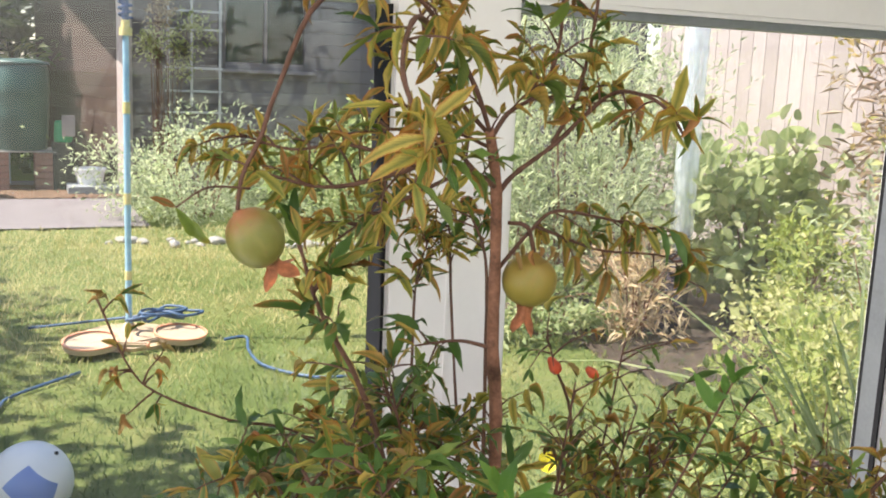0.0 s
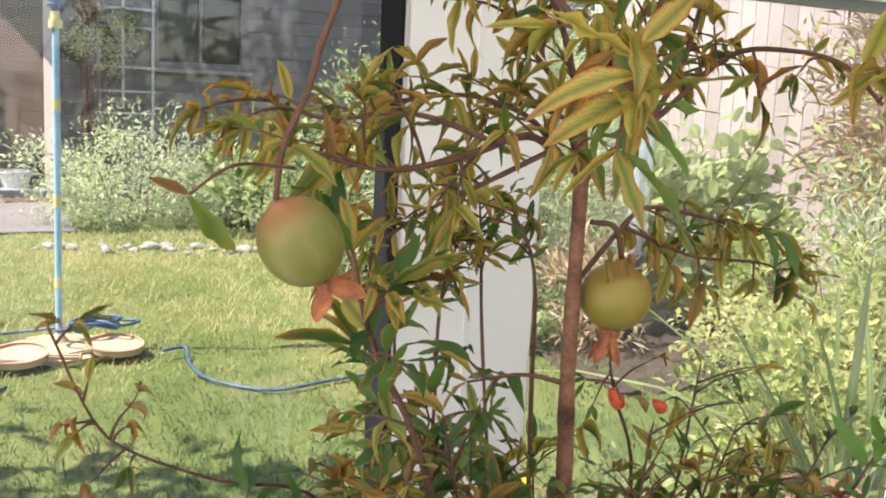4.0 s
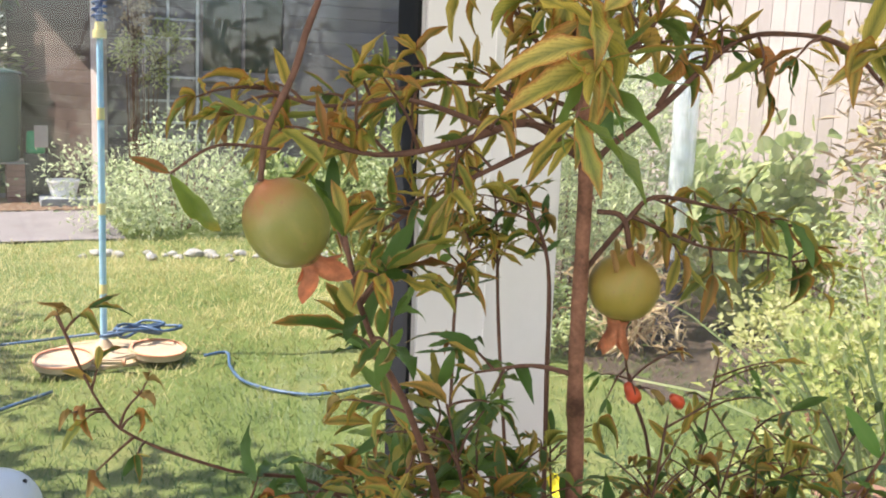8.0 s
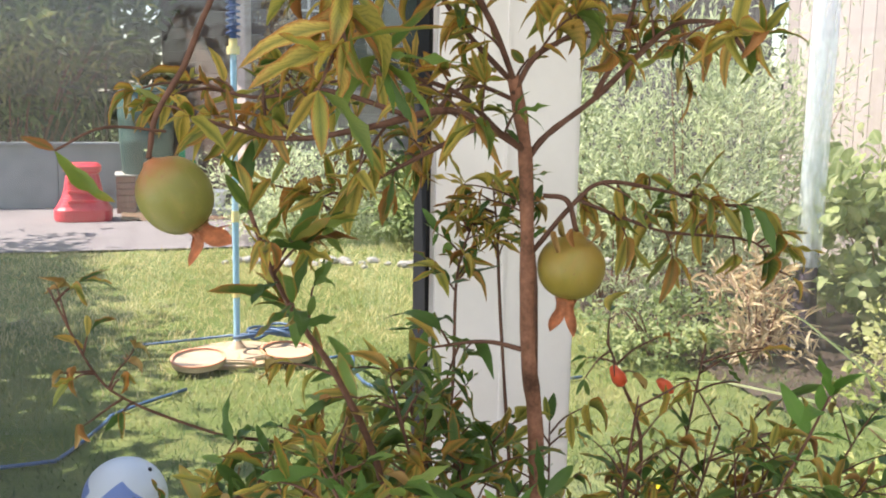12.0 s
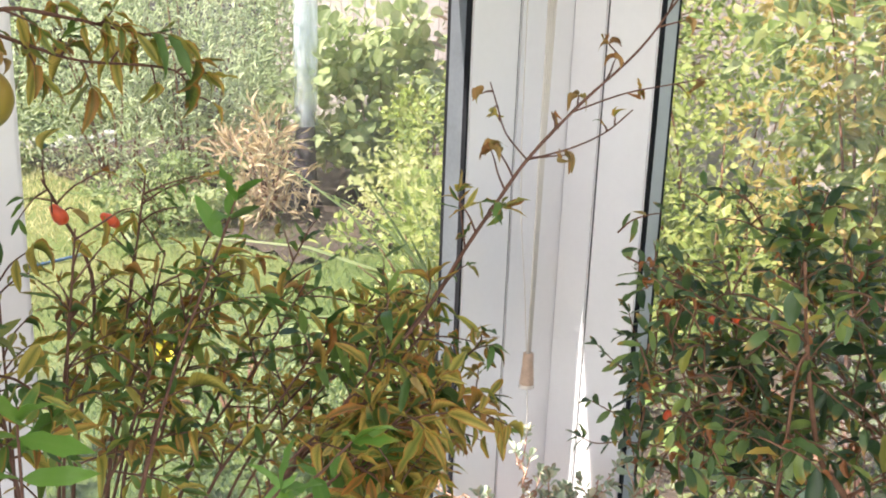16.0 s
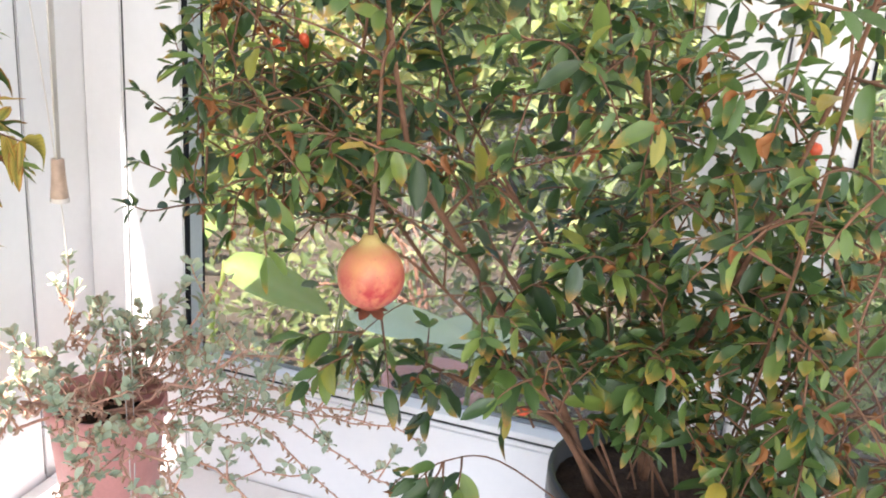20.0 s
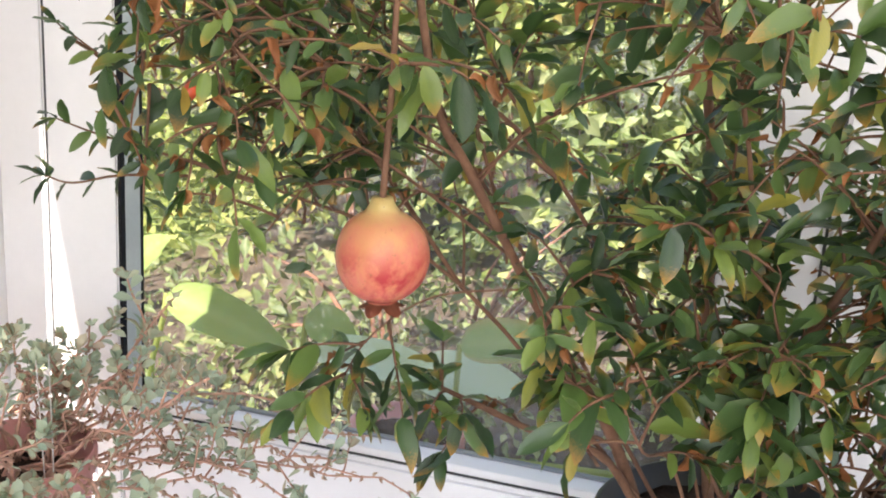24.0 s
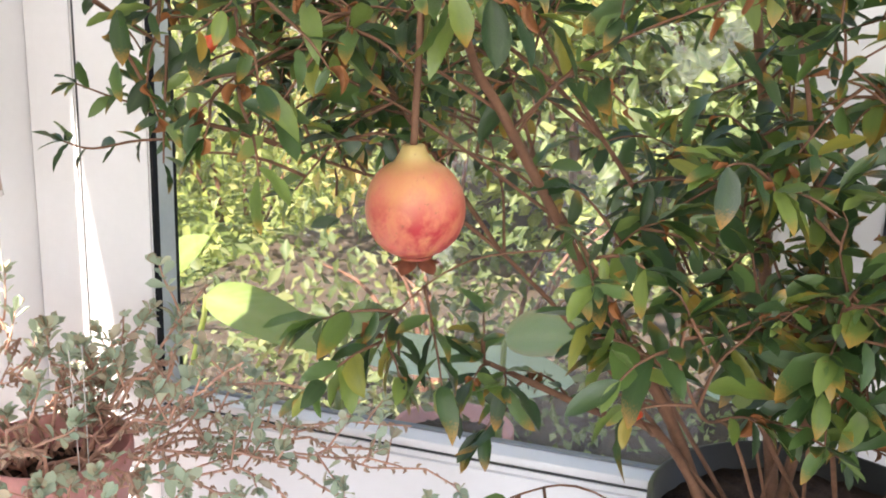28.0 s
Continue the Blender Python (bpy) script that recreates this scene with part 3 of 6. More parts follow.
def leaf_form(nseg, widest=0.45, fold=0.22, bend=0.25, tip=0.0, twist=0.0, sharp=0.75, wave=0.0, slim=0.25):
    """A leaf one long along y, one wide in x: three columns of points, the midrib sunk, bent down along its length."""
    V, U = [], []
    for i in range(nseg + 1):
        t = i / nseg
        w = math.sin(math.pi * min(1.0, max(0.0, t ** (math.log(0.5) / math.log(widest))))) ** sharp * 0.5
        w = max(w, 0.012)
        z = -bend * t * t
        a = twist * t
        for k in (-1, 0, 1):
            x, h = k * w, (fold * w + wave * math.sin(t * 15.0 + 1.6 * k) * math.sin(math.pi * t) if k else 0.0)
            V.append((x * math.cos(a) - h * math.sin(a), t - tip * t * t * t, z + slim * (h * math.cos(a) + x * math.sin(a))))
            U.append((0.5 + 0.5 * k, t))
    F = []
    for i in range(nseg):
        for k in (0, 1):
            a = i * 3 + k
            F.append((a, a + 1, a + 4, a + 3))
    return np.array(V), np.array(U), F


def form_mesh(name, form, material):
    V, U, F = form
    me = bpy.data.meshes.new(name)
    me.from_pydata([tuple(v) for v in V], [], F)
    uv = me.uv_layers.new(name="UVMap")
    idx = np.zeros(len(me.loops), dtype=np.int32)
    me.loops.foreach_get("vertex_index", idx)
    uv.data.foreach_set("uv", U[idx].astype(np.float32).ravel())
    me.polygons.foreach_set("use_smooth", [True] * len(me.polygons))
    me.materials.append(material)
    return me


def axes(D, N):
    D = D / np.linalg.norm(D, axis=1, keepdims=True)
    X = np.cross(D, N)
    X /= np.linalg.norm(X, axis=1, keepdims=True) + 1e-9
    Z = np.cross(X, D)
    return X, D, Z


def leaf_mass(name, P, D, N, L, W, forms, material, parent=None):
    """Many leaves in one mesh; each takes one of the forms."""
    P, D, N, L, W = (np.asarray(a, dtype=np.float64) for a in (P, D, N, L, W))
    X, D, Z = axes(D, N)
    allv, allu, allf, o = [], [], [], 0
    for k, (V, U, F) in enumerate(forms):
        s = np.arange(k, len(P), len(forms))
        if not len(s):
            continue
        v = (P[s][:, None, :] + V[None, :, 0:1] * W[s][:, None, None] * X[s][:, None, :]
             + V[None, :, 1:2] * L[s][:, None, None] * D[s][:, None, :] + V[None, :, 2:3] * L[s][:, None, None] * Z[s][:, None, :])
        f = np.array(F)[None] + (np.arange(len(s)) * len(V))[:, None, None] + o
        allv.append(v.reshape(-1, 3))
        allu.append(np.tile(U, (len(s), 1)))
        allf.append(f.reshape(-1, 4))
        o += len(s) * len(V)
    v, u, f = np.concatenate(allv), np.concatenate(allu), np.concatenate(allf)
    me = bpy.data.meshes.new(name)
    me.vertices.add(len(v))
    me.vertices.foreach_set("co", v.astype(np.float32).ravel())
    me.loops.add(f.size)
    me.loops.foreach_set("vertex_index", f.astype(np.int32).ravel())
    me.polygons.add(len(f))
    me.polygons.foreach_set("loop_start", np.arange(0, f.size, 4, dtype=np.int32))
    me.polygons.foreach_set("use_smooth", np.ones(len(f), dtype=bool))
    me.update(calc_edges=True)
    uv = me.uv_layers.new(name="UVMap")
    uv.data.foreach_set("uv", u[f.ravel()].astype(np.float32).ravel())
    me.materials.append(material)
    ob = new(name, me)
    if parent is not None:
        ob.parent = parent
    return ob


def single_leaves(P, D, N, L, W, meshes, parent, name="leaf"):
    """Leaves as objects of their own that share a few meshes."""
    P, D, N = (np.asarray(a, dtype=np.float64) for a in (P, D, N))
    X, D, Z = axes(D, N)
    for i in range(len(P)):
        ob = new(name, meshes[i % len(meshes)])
        m = Matrix(((X[i][0] * W[i], D[i][0] * L[i], Z[i][0] * L[i], P[i][0]), (X[i][1] * W[i], D[i][1] * L[i], Z[i][1] * L[i], P[i][1]),
                    (X[i][2] * W[i], D[i][2] * L[i], Z[i][2] * L[i], P[i][2]), (0, 0, 0, 1)))
        ob.parent = parent
        ob.matrix_basis = m


def thing(name, label, category, group="", kind=""):
    return tagged(new(name), label, category, group, kind)


# ---- the room: glazed corner with posts, rails and ledge ----
NY, EX = 1.094, 1.505          # inner faces of the frames
NG, EG = 1.145, 1.555          # glass
GB, GT, LEDGE = 0.497, 1.575, 0.31
ROOF, WEST, SOUTH, FLOOR = 2.0, -1.6, -2.0, 0.06


def frame_bar(name, parent, *lim, mat="upvc", bevel=0.004):
    return part(name, box_bm(*lim, bevel), M[mat], parent)


def glazing(name, axis, lo, hi, label, spacer="spacer", glass="glass"):
    """One window: rails, glass and its dark seals; axis 'n' runs along x, 'e' along y."""
    w = tagged(new(name), label, "window", kind="structure")

    def bar(nm, a0, a1, d0, d1, z0, z1, mat, bevel=0.0):
        lim = (a0, a1, NY + d0, NY + d1, z0, z1) if axis == "n" else (EX + d0, EX + d1, a0, a1, z0, z1)
        return part(nm, box_bm(*lim, bevel), M[mat], w)

    pane = bar("pane", lo - 0.01, hi + 0.01, 0.049, 0.053, GB - 0.01, GT + 0.01, glass)
    pane.visible_shadow = False
    pane.data.materials.append(M["clear_face"])
    for f in pane.data.polygons:
        f.material_index = 0 if (f.normal.y if axis == "n" else f.normal.x) < -0.9 else 1
    bar("bottom_rail", lo, hi, 0.0, 0.062, LEDGE - 0.05, GB - 0.014, "upvc", 0.006)
    bar("glazing_bead", lo, hi, 0.012, 0.047, GB - 0.016, GB - 0.003, "upvc", 0.001)
    bar("seal", lo, hi, 0.041, 0.048, GB - 0.003, GB + 0.0005, "spacer")
    bar("front_seal", lo, hi, 0.0085, 0.0118, GB - 0.0145, GB - 0.0125, "groove")
    bar("transom", lo, hi, 0.0, 0.062, GT + 0.012, 1.67, "upvc", 0.006)
    bar("top_seal", lo, hi, 0.014, 0.047, GT + 0.001, GT + 0.013, "spacer")
    for a, s in ((lo, 1), (hi, -1)):
        p, q = (a - 0.003, a + 0.0008) if s > 0 else (a - 0.004, a)
        bar("side_seal", p, q, 0.001 if s < 0 else 0.008, 0.010, GB, GT, "gasket")
        bar("side_spacer", p, q, 0.010, 0.042, GB, GT, spacer)
        bar("inner_seal", p, q, 0.042, 0.049, GB, GT, "gasket")
    return w


glazing("window_1", "n", -1.50, 0.422, "tall clear window with white frame facing the lawn", "dark_spacer")
glazing("window_2", "n", 0.589, 1.266, "tall clear window with white frame beside the corner post", glass="veiled_glass")
glazing("window_3", "e", 0.226, 0.927, "tall clear side window with white frame behind the green plant", "pale_spacer", "hazy_glass")
glazing("window_4", "e", -1.60, 0.036, "tall clear side window with white frame")

posts = tagged(new("trim_post"), "white plastic window post with black rubber seal", "post", kind="structure")
frame_bar("post", posts, 0.422, 0.589, NY, NY + 0.053, LEDGE - 0.05, 1.67, bevel=0.006)
frame_bar("cover_strip", posts, 0.502, 0.505, NY - 0.0015, NY + 0.002, LEDGE, 1.67, bevel=0.0)
corner = tagged(new("trim_corner"), "white plastic corner post of three tall panels with dark joints", "post", kind="structure")
frame_bar("panel", corner, 1.266, 1.3745, NY, NY + 0.056, LEDGE - 0.05, 1.67, bevel=0.003)
frame_bar("panel", corner, 1.3795, 1.567, NY + 0.004, NY + 0.056, LEDGE - 0.05, 1.67, bevel=0.003)
frame_bar("panel", corner, EX + 0.004, EX + 0.056, 1.0295, NY + 0.004, LEDGE - 0.05, 1.67, bevel=0.003)
frame_bar("panel", corner, EX, EX + 0.056, 0.927, 1.0245, LEDGE - 0.05, 1.67, bevel=0.003)
frame_bar("joint", corner, 1.3745, 1.3795, NY + 0.0055, NY + 0.05, LEDGE, 1.67, mat="groove", bevel=0.0)
frame_bar("joint", corner, EX + 0.0055, EX + 0.05, 1.0245, 1.0295, LEDGE, 1.67, mat="groove", bevel=0.0)
side = tagged(new("trim_side"), "white plastic window post with a dark centre joint", "post", kind="structure")
frame_bar("panel", side, EX, EX + 0.056, 0.128, 0.226, LEDGE - 0.05, 1.67, bevel=0.004)
frame_bar("panel", side, EX, EX + 0.056, 0.036, 0.125, LEDGE - 0.05, 1.67, bevel=0.004)
frame_bar("joint", side, EX + 0.002, EX + 0.05, 0.125, 0.128, LEDGE, 1.67, mat="groove", bevel=0.0)

link_bm("floor", box_bm(WEST - 0.1, 1.7, SOUTH - 0.1, 1.25, FLOOR - 0.2, FLOOR), M["floor"])
tagged(bpy.data.objects["floor"], "plain brown tiled floor of the sun room", "floor", kind="structure")
ledge = tagged(new("trim_ledge"), "deep white painted window ledge with plant pots", "window ledge", kind="structure")
part("ledge_board", box_bm(WEST, EX, 0.62, NY, LEDGE - 0.03, LEDGE, 0.005), M["ledge"], ledge)
part("ledge_board", box_bm(0.98, EX, SOUTH, 0.617, LEDGE - 0.03, LEDGE, 0.005), M["ledge"], ledge)
part("ledge_front", box_bm(WEST, 0.98, 0.64, 0.66, FLOOR, LEDGE - 0.03), M["plaster"], ledge)
part("ledge_front", box_bm(1.0, 1.02, SOUTH, 0.66, FLOOR, LEDGE - 0.03), M["plaster"], ledge)


def wall(name, label, boxes, mat="plaster"):
    bm = bmesh.new()
    for b in boxes:
        box_bm(*b, 0.0, bm)
    return tagged(link_bm(name, bm, M[mat]), label, "wall", kind="structure")


wall("wall_north", "low plastered wall under the garden windows", [(WEST, 1.575, NY + 0.002, 1.165, FLOOR - 0.2, LEDGE - 0.05), (WEST, 1.575, NY + 0.002, 1.165, 1.67, ROOF)])
wall("wall_east", "low plastered wall under the side windows", [(EX + 0.002, 1.575, SOUTH, 1.092, FLOOR - 0.2, LEDGE - 0.05), (EX + 0.002, 1.575, SOUTH, 1.092, 1.67, ROOF)])
# The west and south openings are unseen additions that sit behind the fill lamps.
wall("wall_west", "unseen plain pale plastered wall with an opening added behind a fill lamp", [(WEST - 0.12, WEST, SOUTH, 1.24, FLOOR, 0.5), (WEST - 0.12, WEST, SOUTH, 1.24, 1.9, ROOF), (WEST - 0.12, WEST, SOUTH, -1.3, 0.5, 1.9), (WEST - 0.12, WEST, 0.95, 1.24, 0.5, 1.9)])
wall("wall_south", "unseen plain pale plastered wall with an opening added behind a fill lamp", [(WEST, 1.65, SOUTH - 0.12, SOUTH, FLOOR, 0.5), (WEST, 1.65, SOUTH - 0.12, SOUTH, 1.9, ROOF), (WEST, -1.3, SOUTH - 0.12, SOUTH, 0.5, 1.9), (1.5, 1.65, SOUTH - 0.12, SOUTH, 0.5, 1.9)])
# Ceiling opening and its milky panel are unseen additions behind the roof fill lamp.
bm = bmesh.new()
for b in ((WEST - 0.12, -0.92, SOUTH - 0.12, 1.20), (1.12, 1.60, SOUTH - 0.12, 1.20), (-0.92, 1.12, SOUTH - 0.12, -1.17), (-0.92, 1.12, 0.47, 1.20)):
    box_bm(*b, ROOF, ROOF + 0.1, 0.0, bm)
tagged(link_bm("roof_light", box_bm(-0.92, 1.12, -1.17, 0.47, ROOF + 0.04, ROOF + 0.056), M["polycarbonate"]), "unseen milky polycarbonate panel added in the ceiling above a fill lamp", "roof light", kind="structure")
tagged(link_bm("ceiling", bm, M["plaster"]), "white ceiling of the sun room", "ceiling", kind="structure")

# ---- blind cord with its acorn ----
cordset = thing("blind_cord", "pale looped blind cord with a wooden acorn end", "blind cord")
AC = Vector((1.335, 1.005, 0.80))
acorn = part("acorn", lathe_bm([(0.0, 0.036), (0.0085, 0.036), (0.0092, 0.018), (0.0108, -0.004), (0.0118, -0.012), (0.0118, -0.016)], 16), M["tassel"], cordset, smooth=True)
acorn.location = AC
tip = part("clear_end", lathe_bm([(0.0122, -0.016), (0.0126, -0.022), (0.009, -0.0225), (0.0, -0.0225)], 16), M["clear"], cordset, smooth=True)
tip.location = AC
for dx, top in ((-0.003, 0.0), (0.001, 0.003), (0.0045, 0.006), (0.008, 0.012)):
    tubes("cord", [([AC + Vector((dx * 0.4, 0, 0.02)), AC + Vector((dx, 0, 0.4)), AC + Vector((dx + top, 0, 0.87))], 0.0018, 0.0018)], M["cord"], cordset, 5)
tubes("loose_cord", [(smooth_path([AC + Vector((-0.03, 0.02, 0.87)), AC + Vector((-0.022, 0.02, 0.36)), AC + Vector((-0.004, 0.01, 0.12)), AC + Vector((0.014, 0.01, -0.03)), AC + Vector((0.02, 0.01, -0.12))]), 0.0009, 0.0009)], M["cord"], cordset, 5)


# ---- plants: growing helpers ----
def sprout(rng, path, n, lo, hi, length, spread=0.9, lift=0.15, sag=0.1, per=3):
    """n twigs that leave a stem between the fractions lo and hi of its length."""
    out = []
    for i in range(n):
        t = lo + (hi - lo) * (i + rng.uniform(0.0, 1.0)) / n
        k = min(len(path) - 2, int(t * (len(path) - 1)))
        p = path[k].lerp(path[k + 1], rng.random())
        d = (path[k + 1] - path[k]).normalized()
        s = Vector((rng.gauss(0, 1), rng.gauss(0, 1), rng.gauss(0, 0.6)))
        s = (s - d * s.dot(d)).normalized()
        g = (d * rng.uniform(0.25, 0.7) + s * spread + Vector((0, 0, lift))).normalized()
        ln = length * rng.uniform(0.55, 1.25)
        side = Vector((rng.gauss(0, 1), rng.gauss(0, 1), 0)) * 0.12
        pts = [p, p + g * ln * 0.4 + side * ln * 0.3, p + g * ln * 0.75 + side * ln + Vector((0, 0, -sag * ln * 0.4)), p + g * ln + side * ln * 1.3 + Vector((0, 0, -sag * ln))]
        out.append(smooth_path(pts, per))
    return out


def leaves_on(rng, path, step, size, droop, start=0.2, spread=1.0, slim=0.27, cluster=3):
    """Pairs of leaves along a twig, and a tuft at its end: rows of place, direction, normal, length, width."""
    out = []
    seg = [(b - a).length for a, b in zip(path, path[1:])]
    total = sum(seg)
    if total < 1e-5:
        return out
    s = total * start + step * rng.random()
    ang = rng.random() * 6.28
    while s < total:
        r, k = s, 0
        while k < len(seg) - 1 and r > seg[k]:
            r -= seg[k]
            k += 1
        p = path[k].lerp(path[k + 1], min(1, r / max(seg[k], 1e-6)))
        d = (path[k + 1] - path[k]).normalized()
        e1 = d.orthogonal().normalized()
        e2 = d.cross(e1)
        for h in (0, math.pi):
            a = ang + h + rng.gauss(0, 0.35)
            side = e1 * math.cos(a) + e2 * math.sin(a)
            g = d * rng.uniform(0.35, 0.8) + side * spread + Vector((0, 0, -droop * rng.uniform(0.3, 1.4)))
            nrm = Vector((rng.gauss(0, 0.45), rng.gauss(0, 0.45), 1.0))
            ln = size * rng.uniform(0.55, 1.2)
            if rng.random() < 0.88:
                out.append((p, g, nrm, ln, ln * slim * rng.uniform(0.8, 1.25)))
        ang += 1.57 + rng.gauss(0, 0.2)
        s += step * rng.uniform(0.7, 1.3)
    d = (path[-1] - path[-2]).normalized()
    for i in range(cluster):
        g = d + Vector((rng.gauss(0, 0.6), rng.gauss(0, 0.6), rng.gauss(0, 0.4) - droop * 0.5))
        ln = size * rng.uniform(0.5, 1.1)
        out.append((path[-1], g, Vector((rng.gauss(0, 0.5), rng.gauss(0, 0.5), 1)), ln, ln * slim))
    return out


def columns(rows):
    return ([tuple(r[0]) for r in rows], [tuple(r[1]) for r in rows], [tuple(r[2]) for r in rows], [r[3] for r in rows], [r[4] for r in rows])


def clear_round(rows, at, r):
    """Leaves keep off a fruit."""
    return [q for q in rows if (Vector(q[0]) - at).length > r and (Vector(q[0]) + Vector(q[1]).normalized() * q[3] - at).length > r * 0.9]


def put_leaves(rows, plant, meshes, forms, mass_mat, near, limit=300):
    """The leaves nearest to a stretch of the plan are objects of their own; the rest are joined."""
    rows = sorted(rows, key=lambda r: (Vector(r[0]) - near).length)
    single_leaves(*columns(rows[:limit]), meshes, plant)
    if len(rows) > limit:
        tagged(leaf_mass("foliage", *columns(rows[limit:]), forms, mass_mat, plant), kind="stuff")


def fruit(parent, top, axis, r, height, mat, calyx_mat, lobes, calyx_len, neck=0.25, label="", flare=0.70, nw=0.16):
    """A pomegranate with its stalk end at top, hanging along axis, and a lobed calyx at the far end."""
    prof, n = [(0.0, height / 2 + r * neck * 0.9)], 18
    prof.append((r * nw, height / 2 + r * neck * 0.9))
    prof.append((r * nw * 1.25, height / 2 + r * neck * 0.4))
    for i in range(2, n):
        a = math.pi * i / n
        prof.append((r * math.sin(a) ** 0.86, height / 2 * math.cos(a)))
    prof.append((r * 0.33, -height / 2 * 1.02))
    prof.append((0.0, -height / 2 * 1.02))
    bm = lathe_bm(prof, 36, 0.035, r * 900)
    m = Matrix.Translation(top) @ Vector(axis).to_track_quat("-Z", "Y").to_matrix().to_4x4() @ Matrix.Translation((0, 0, -height / 2 - r * neck * 0.9))
    body = part("fruit", bm, mat, parent, label, smooth=True)
    body.matrix_basis = m
    bm = bmesh.new()
    for k in range(lobes):
        a = 2 * math.pi * k / lobes + 0.4
        grid = []
        for i in range(8):
            t = i / 7
            w = 1.02 if t < 0.4 else 1.02 * (1 - ((t - 0.4) / 0.6) ** 1.6) + 0.04
            rr = r * (0.34 - 0.10 * math.sin(math.pi * min(1, t * 1.6)) + flare * t * t)
            row = []
            for j in range(5):
                g = a + (j - 2) / 2 * (math.pi / lobes) * w
                row.append(bm.verts.new((rr * math.cos(g), rr * math.sin(g), -height / 2 * 0.97 - calyx_len * t + 0.0008 * math.sin(3 * k + 5 * t))))
            grid.append(row)
        for i in range(7):
            for j in range(4):
                bm.faces.new((grid[i][j], grid[i][j + 1], grid[i + 1][j + 1], grid[i + 1][j]))
    bmesh.ops.solidify(bm, geom=bm.faces[:], thickness=r * 0.07)
    cal = part("calyx", bm, calyx_mat, body, smooth=True)
    return body


def vessel(parent, at, r_top, r_bot, h, mat, rim=0.006, rim_h=0.02, soil_drop=0.03):
    t = 0.004
    prof = [(0.0, 0.0), (r_bot * 0.96, 0.0), (r_bot, 0.004), (r_top - rim, h - rim_h), (r_top, h - rim_h), (r_top, h - 0.002), (r_top - 0.002, h), (r_top - rim, h), (r_top - rim - t, h - soil_drop - 0.01), (0.0, h - soil_drop - 0.012)]
    b = part("pot", lathe_bm(prof, 40), mat, parent, smooth=False)
    b.data.polygons.foreach_set("use_smooth", [True] * len(b.data.polygons))
    b.location = at
    prof = [(0.0, 0.010), (r_top * 0.4, 0.006), (r_top - rim - t * 0.6, 0.0), (r_top - rim - t, -0.012), (0.0, -0.014)]
    bm = lathe_bm(prof, 30)
    bmesh.ops.subdivide_edges(bm, edges=bm.edges[:], cuts=1)
    for v in bm.verts:
        v.co.z += 0.006 * noise.noise(v.co * 60)
    s = part("soil", bm, M["soil"], parent, smooth=True)
    s.location = (at[0], at[1], at[2] + h - soil_drop)
    return b


# forms that leaves take
FORMS = [leaf_form(8, w, f, b, tip, tw, 0.8, wv * 3.5, 0.26) for w, f, b, tip, tw, wv in ((0.42, 0.25, 0.10, 0.0, 0.1, 0.02), (0.46, 0.5, 0.28, 0.06, -0.4, 0.05), (0.40, 0.3, 0.45, 0.15, 0.5, 0.03), (0.44, 0.15, 0.02, 0.0, -0.15, 0.06), (0.38, 0.7, 0.60, 0.25, 0.7, 0.04), (0.48, 0.35, -0.14, 0.0, 0.25, 0.03))]
ROUND = [leaf_form(7, 0.5, 0.55, b, 0.0, tw, 0.66, 0.08, 0.4) for b, tw in ((0.05, 0.1), (0.2, -0.2), (0.32, 0.3), (-0.1, 0.0))]
BLUNT = [leaf_form(7, w, f, b, 0.0, tw, 0.60, wv, 0.32) for w, f, b, tw, wv in ((0.52, 0.4, 0.08, 0.1, 0.05), (0.55, 0.55, 0.22, -0.3, 0.1), (0.5, 0.3, 0.36, 0.4, 0.08), (0.54, 0.7, -0.10, -0.2, 0.06), (0.5, 0.5, 0.50, 0.6, 0.12))]
CURL = [leaf_form(8, 0.45, 1.6, b, tip, tw, 0.75, 0.1, 0.4) for b, tip, tw in ((0.7, 0.35, 1.4), (0.5, 0.2, -1.8), (0.9, 0.45, 0.9))]
DROOP = [leaf_form(9, 0.44, f, b, tip, tw, 0.78, 0.12, 0.3) for f, b, tip, tw in ((0.9, 0.55, 0.2, 0.9), (1.1, 0.8, 0.35, -0.7), (0.7, 0.35, 0.1, -1.2))]
SPOON = [leaf_form(5, 0.66, 0.5, b, 0.0, tw, 0.6, 0.0, 0.5) for b, tw in ((0.1, 0.0), (-0.15, 0.2), (0.3, -0.2))]
CHEAP = [leaf_form(2, 0.5, 0.5, b, 0.0, tw, 0.6, 0.0, 0.5) for b, tw in ((0.1, 0.1), (0.3, -0.3), (-0.1, 0.3))]
STRAP = [leaf_form(6, 0.4, 0.5, b, tip, tw, 0.45, 0.0, 0.01) for b, tip, tw in ((0.15, 0.0, 0.1), (0.5, 0.15, -0.2), (0.9, 0.3, 0.2))]

# ---- the yellowing pomegranate by the garden window ----
rng = random.Random(11)
pom = thing("pomegranate_plant", "potted pomegranate with yellowing leaves and two green fruits", "potted plant", "pomegranates")
PX, PY = 0.45, 0.80
vessel(pom, (PX, PY, LEDGE), 0.125, 0.095, 0.25, M["black_plastic"], rim_h=0.03)
stems = {}
stems["trunk"] = ([(PX, PY, 0.53), (0.432, 0.80, 0.85), (0.418, 0.785, 1.163), (0.399, 0.764, 1.262), (0.392, 0.755, 1.348), (0.384, 0.745, 1.41), (0.372, 0.738, 1.456)], 0.0066, 0.0044)
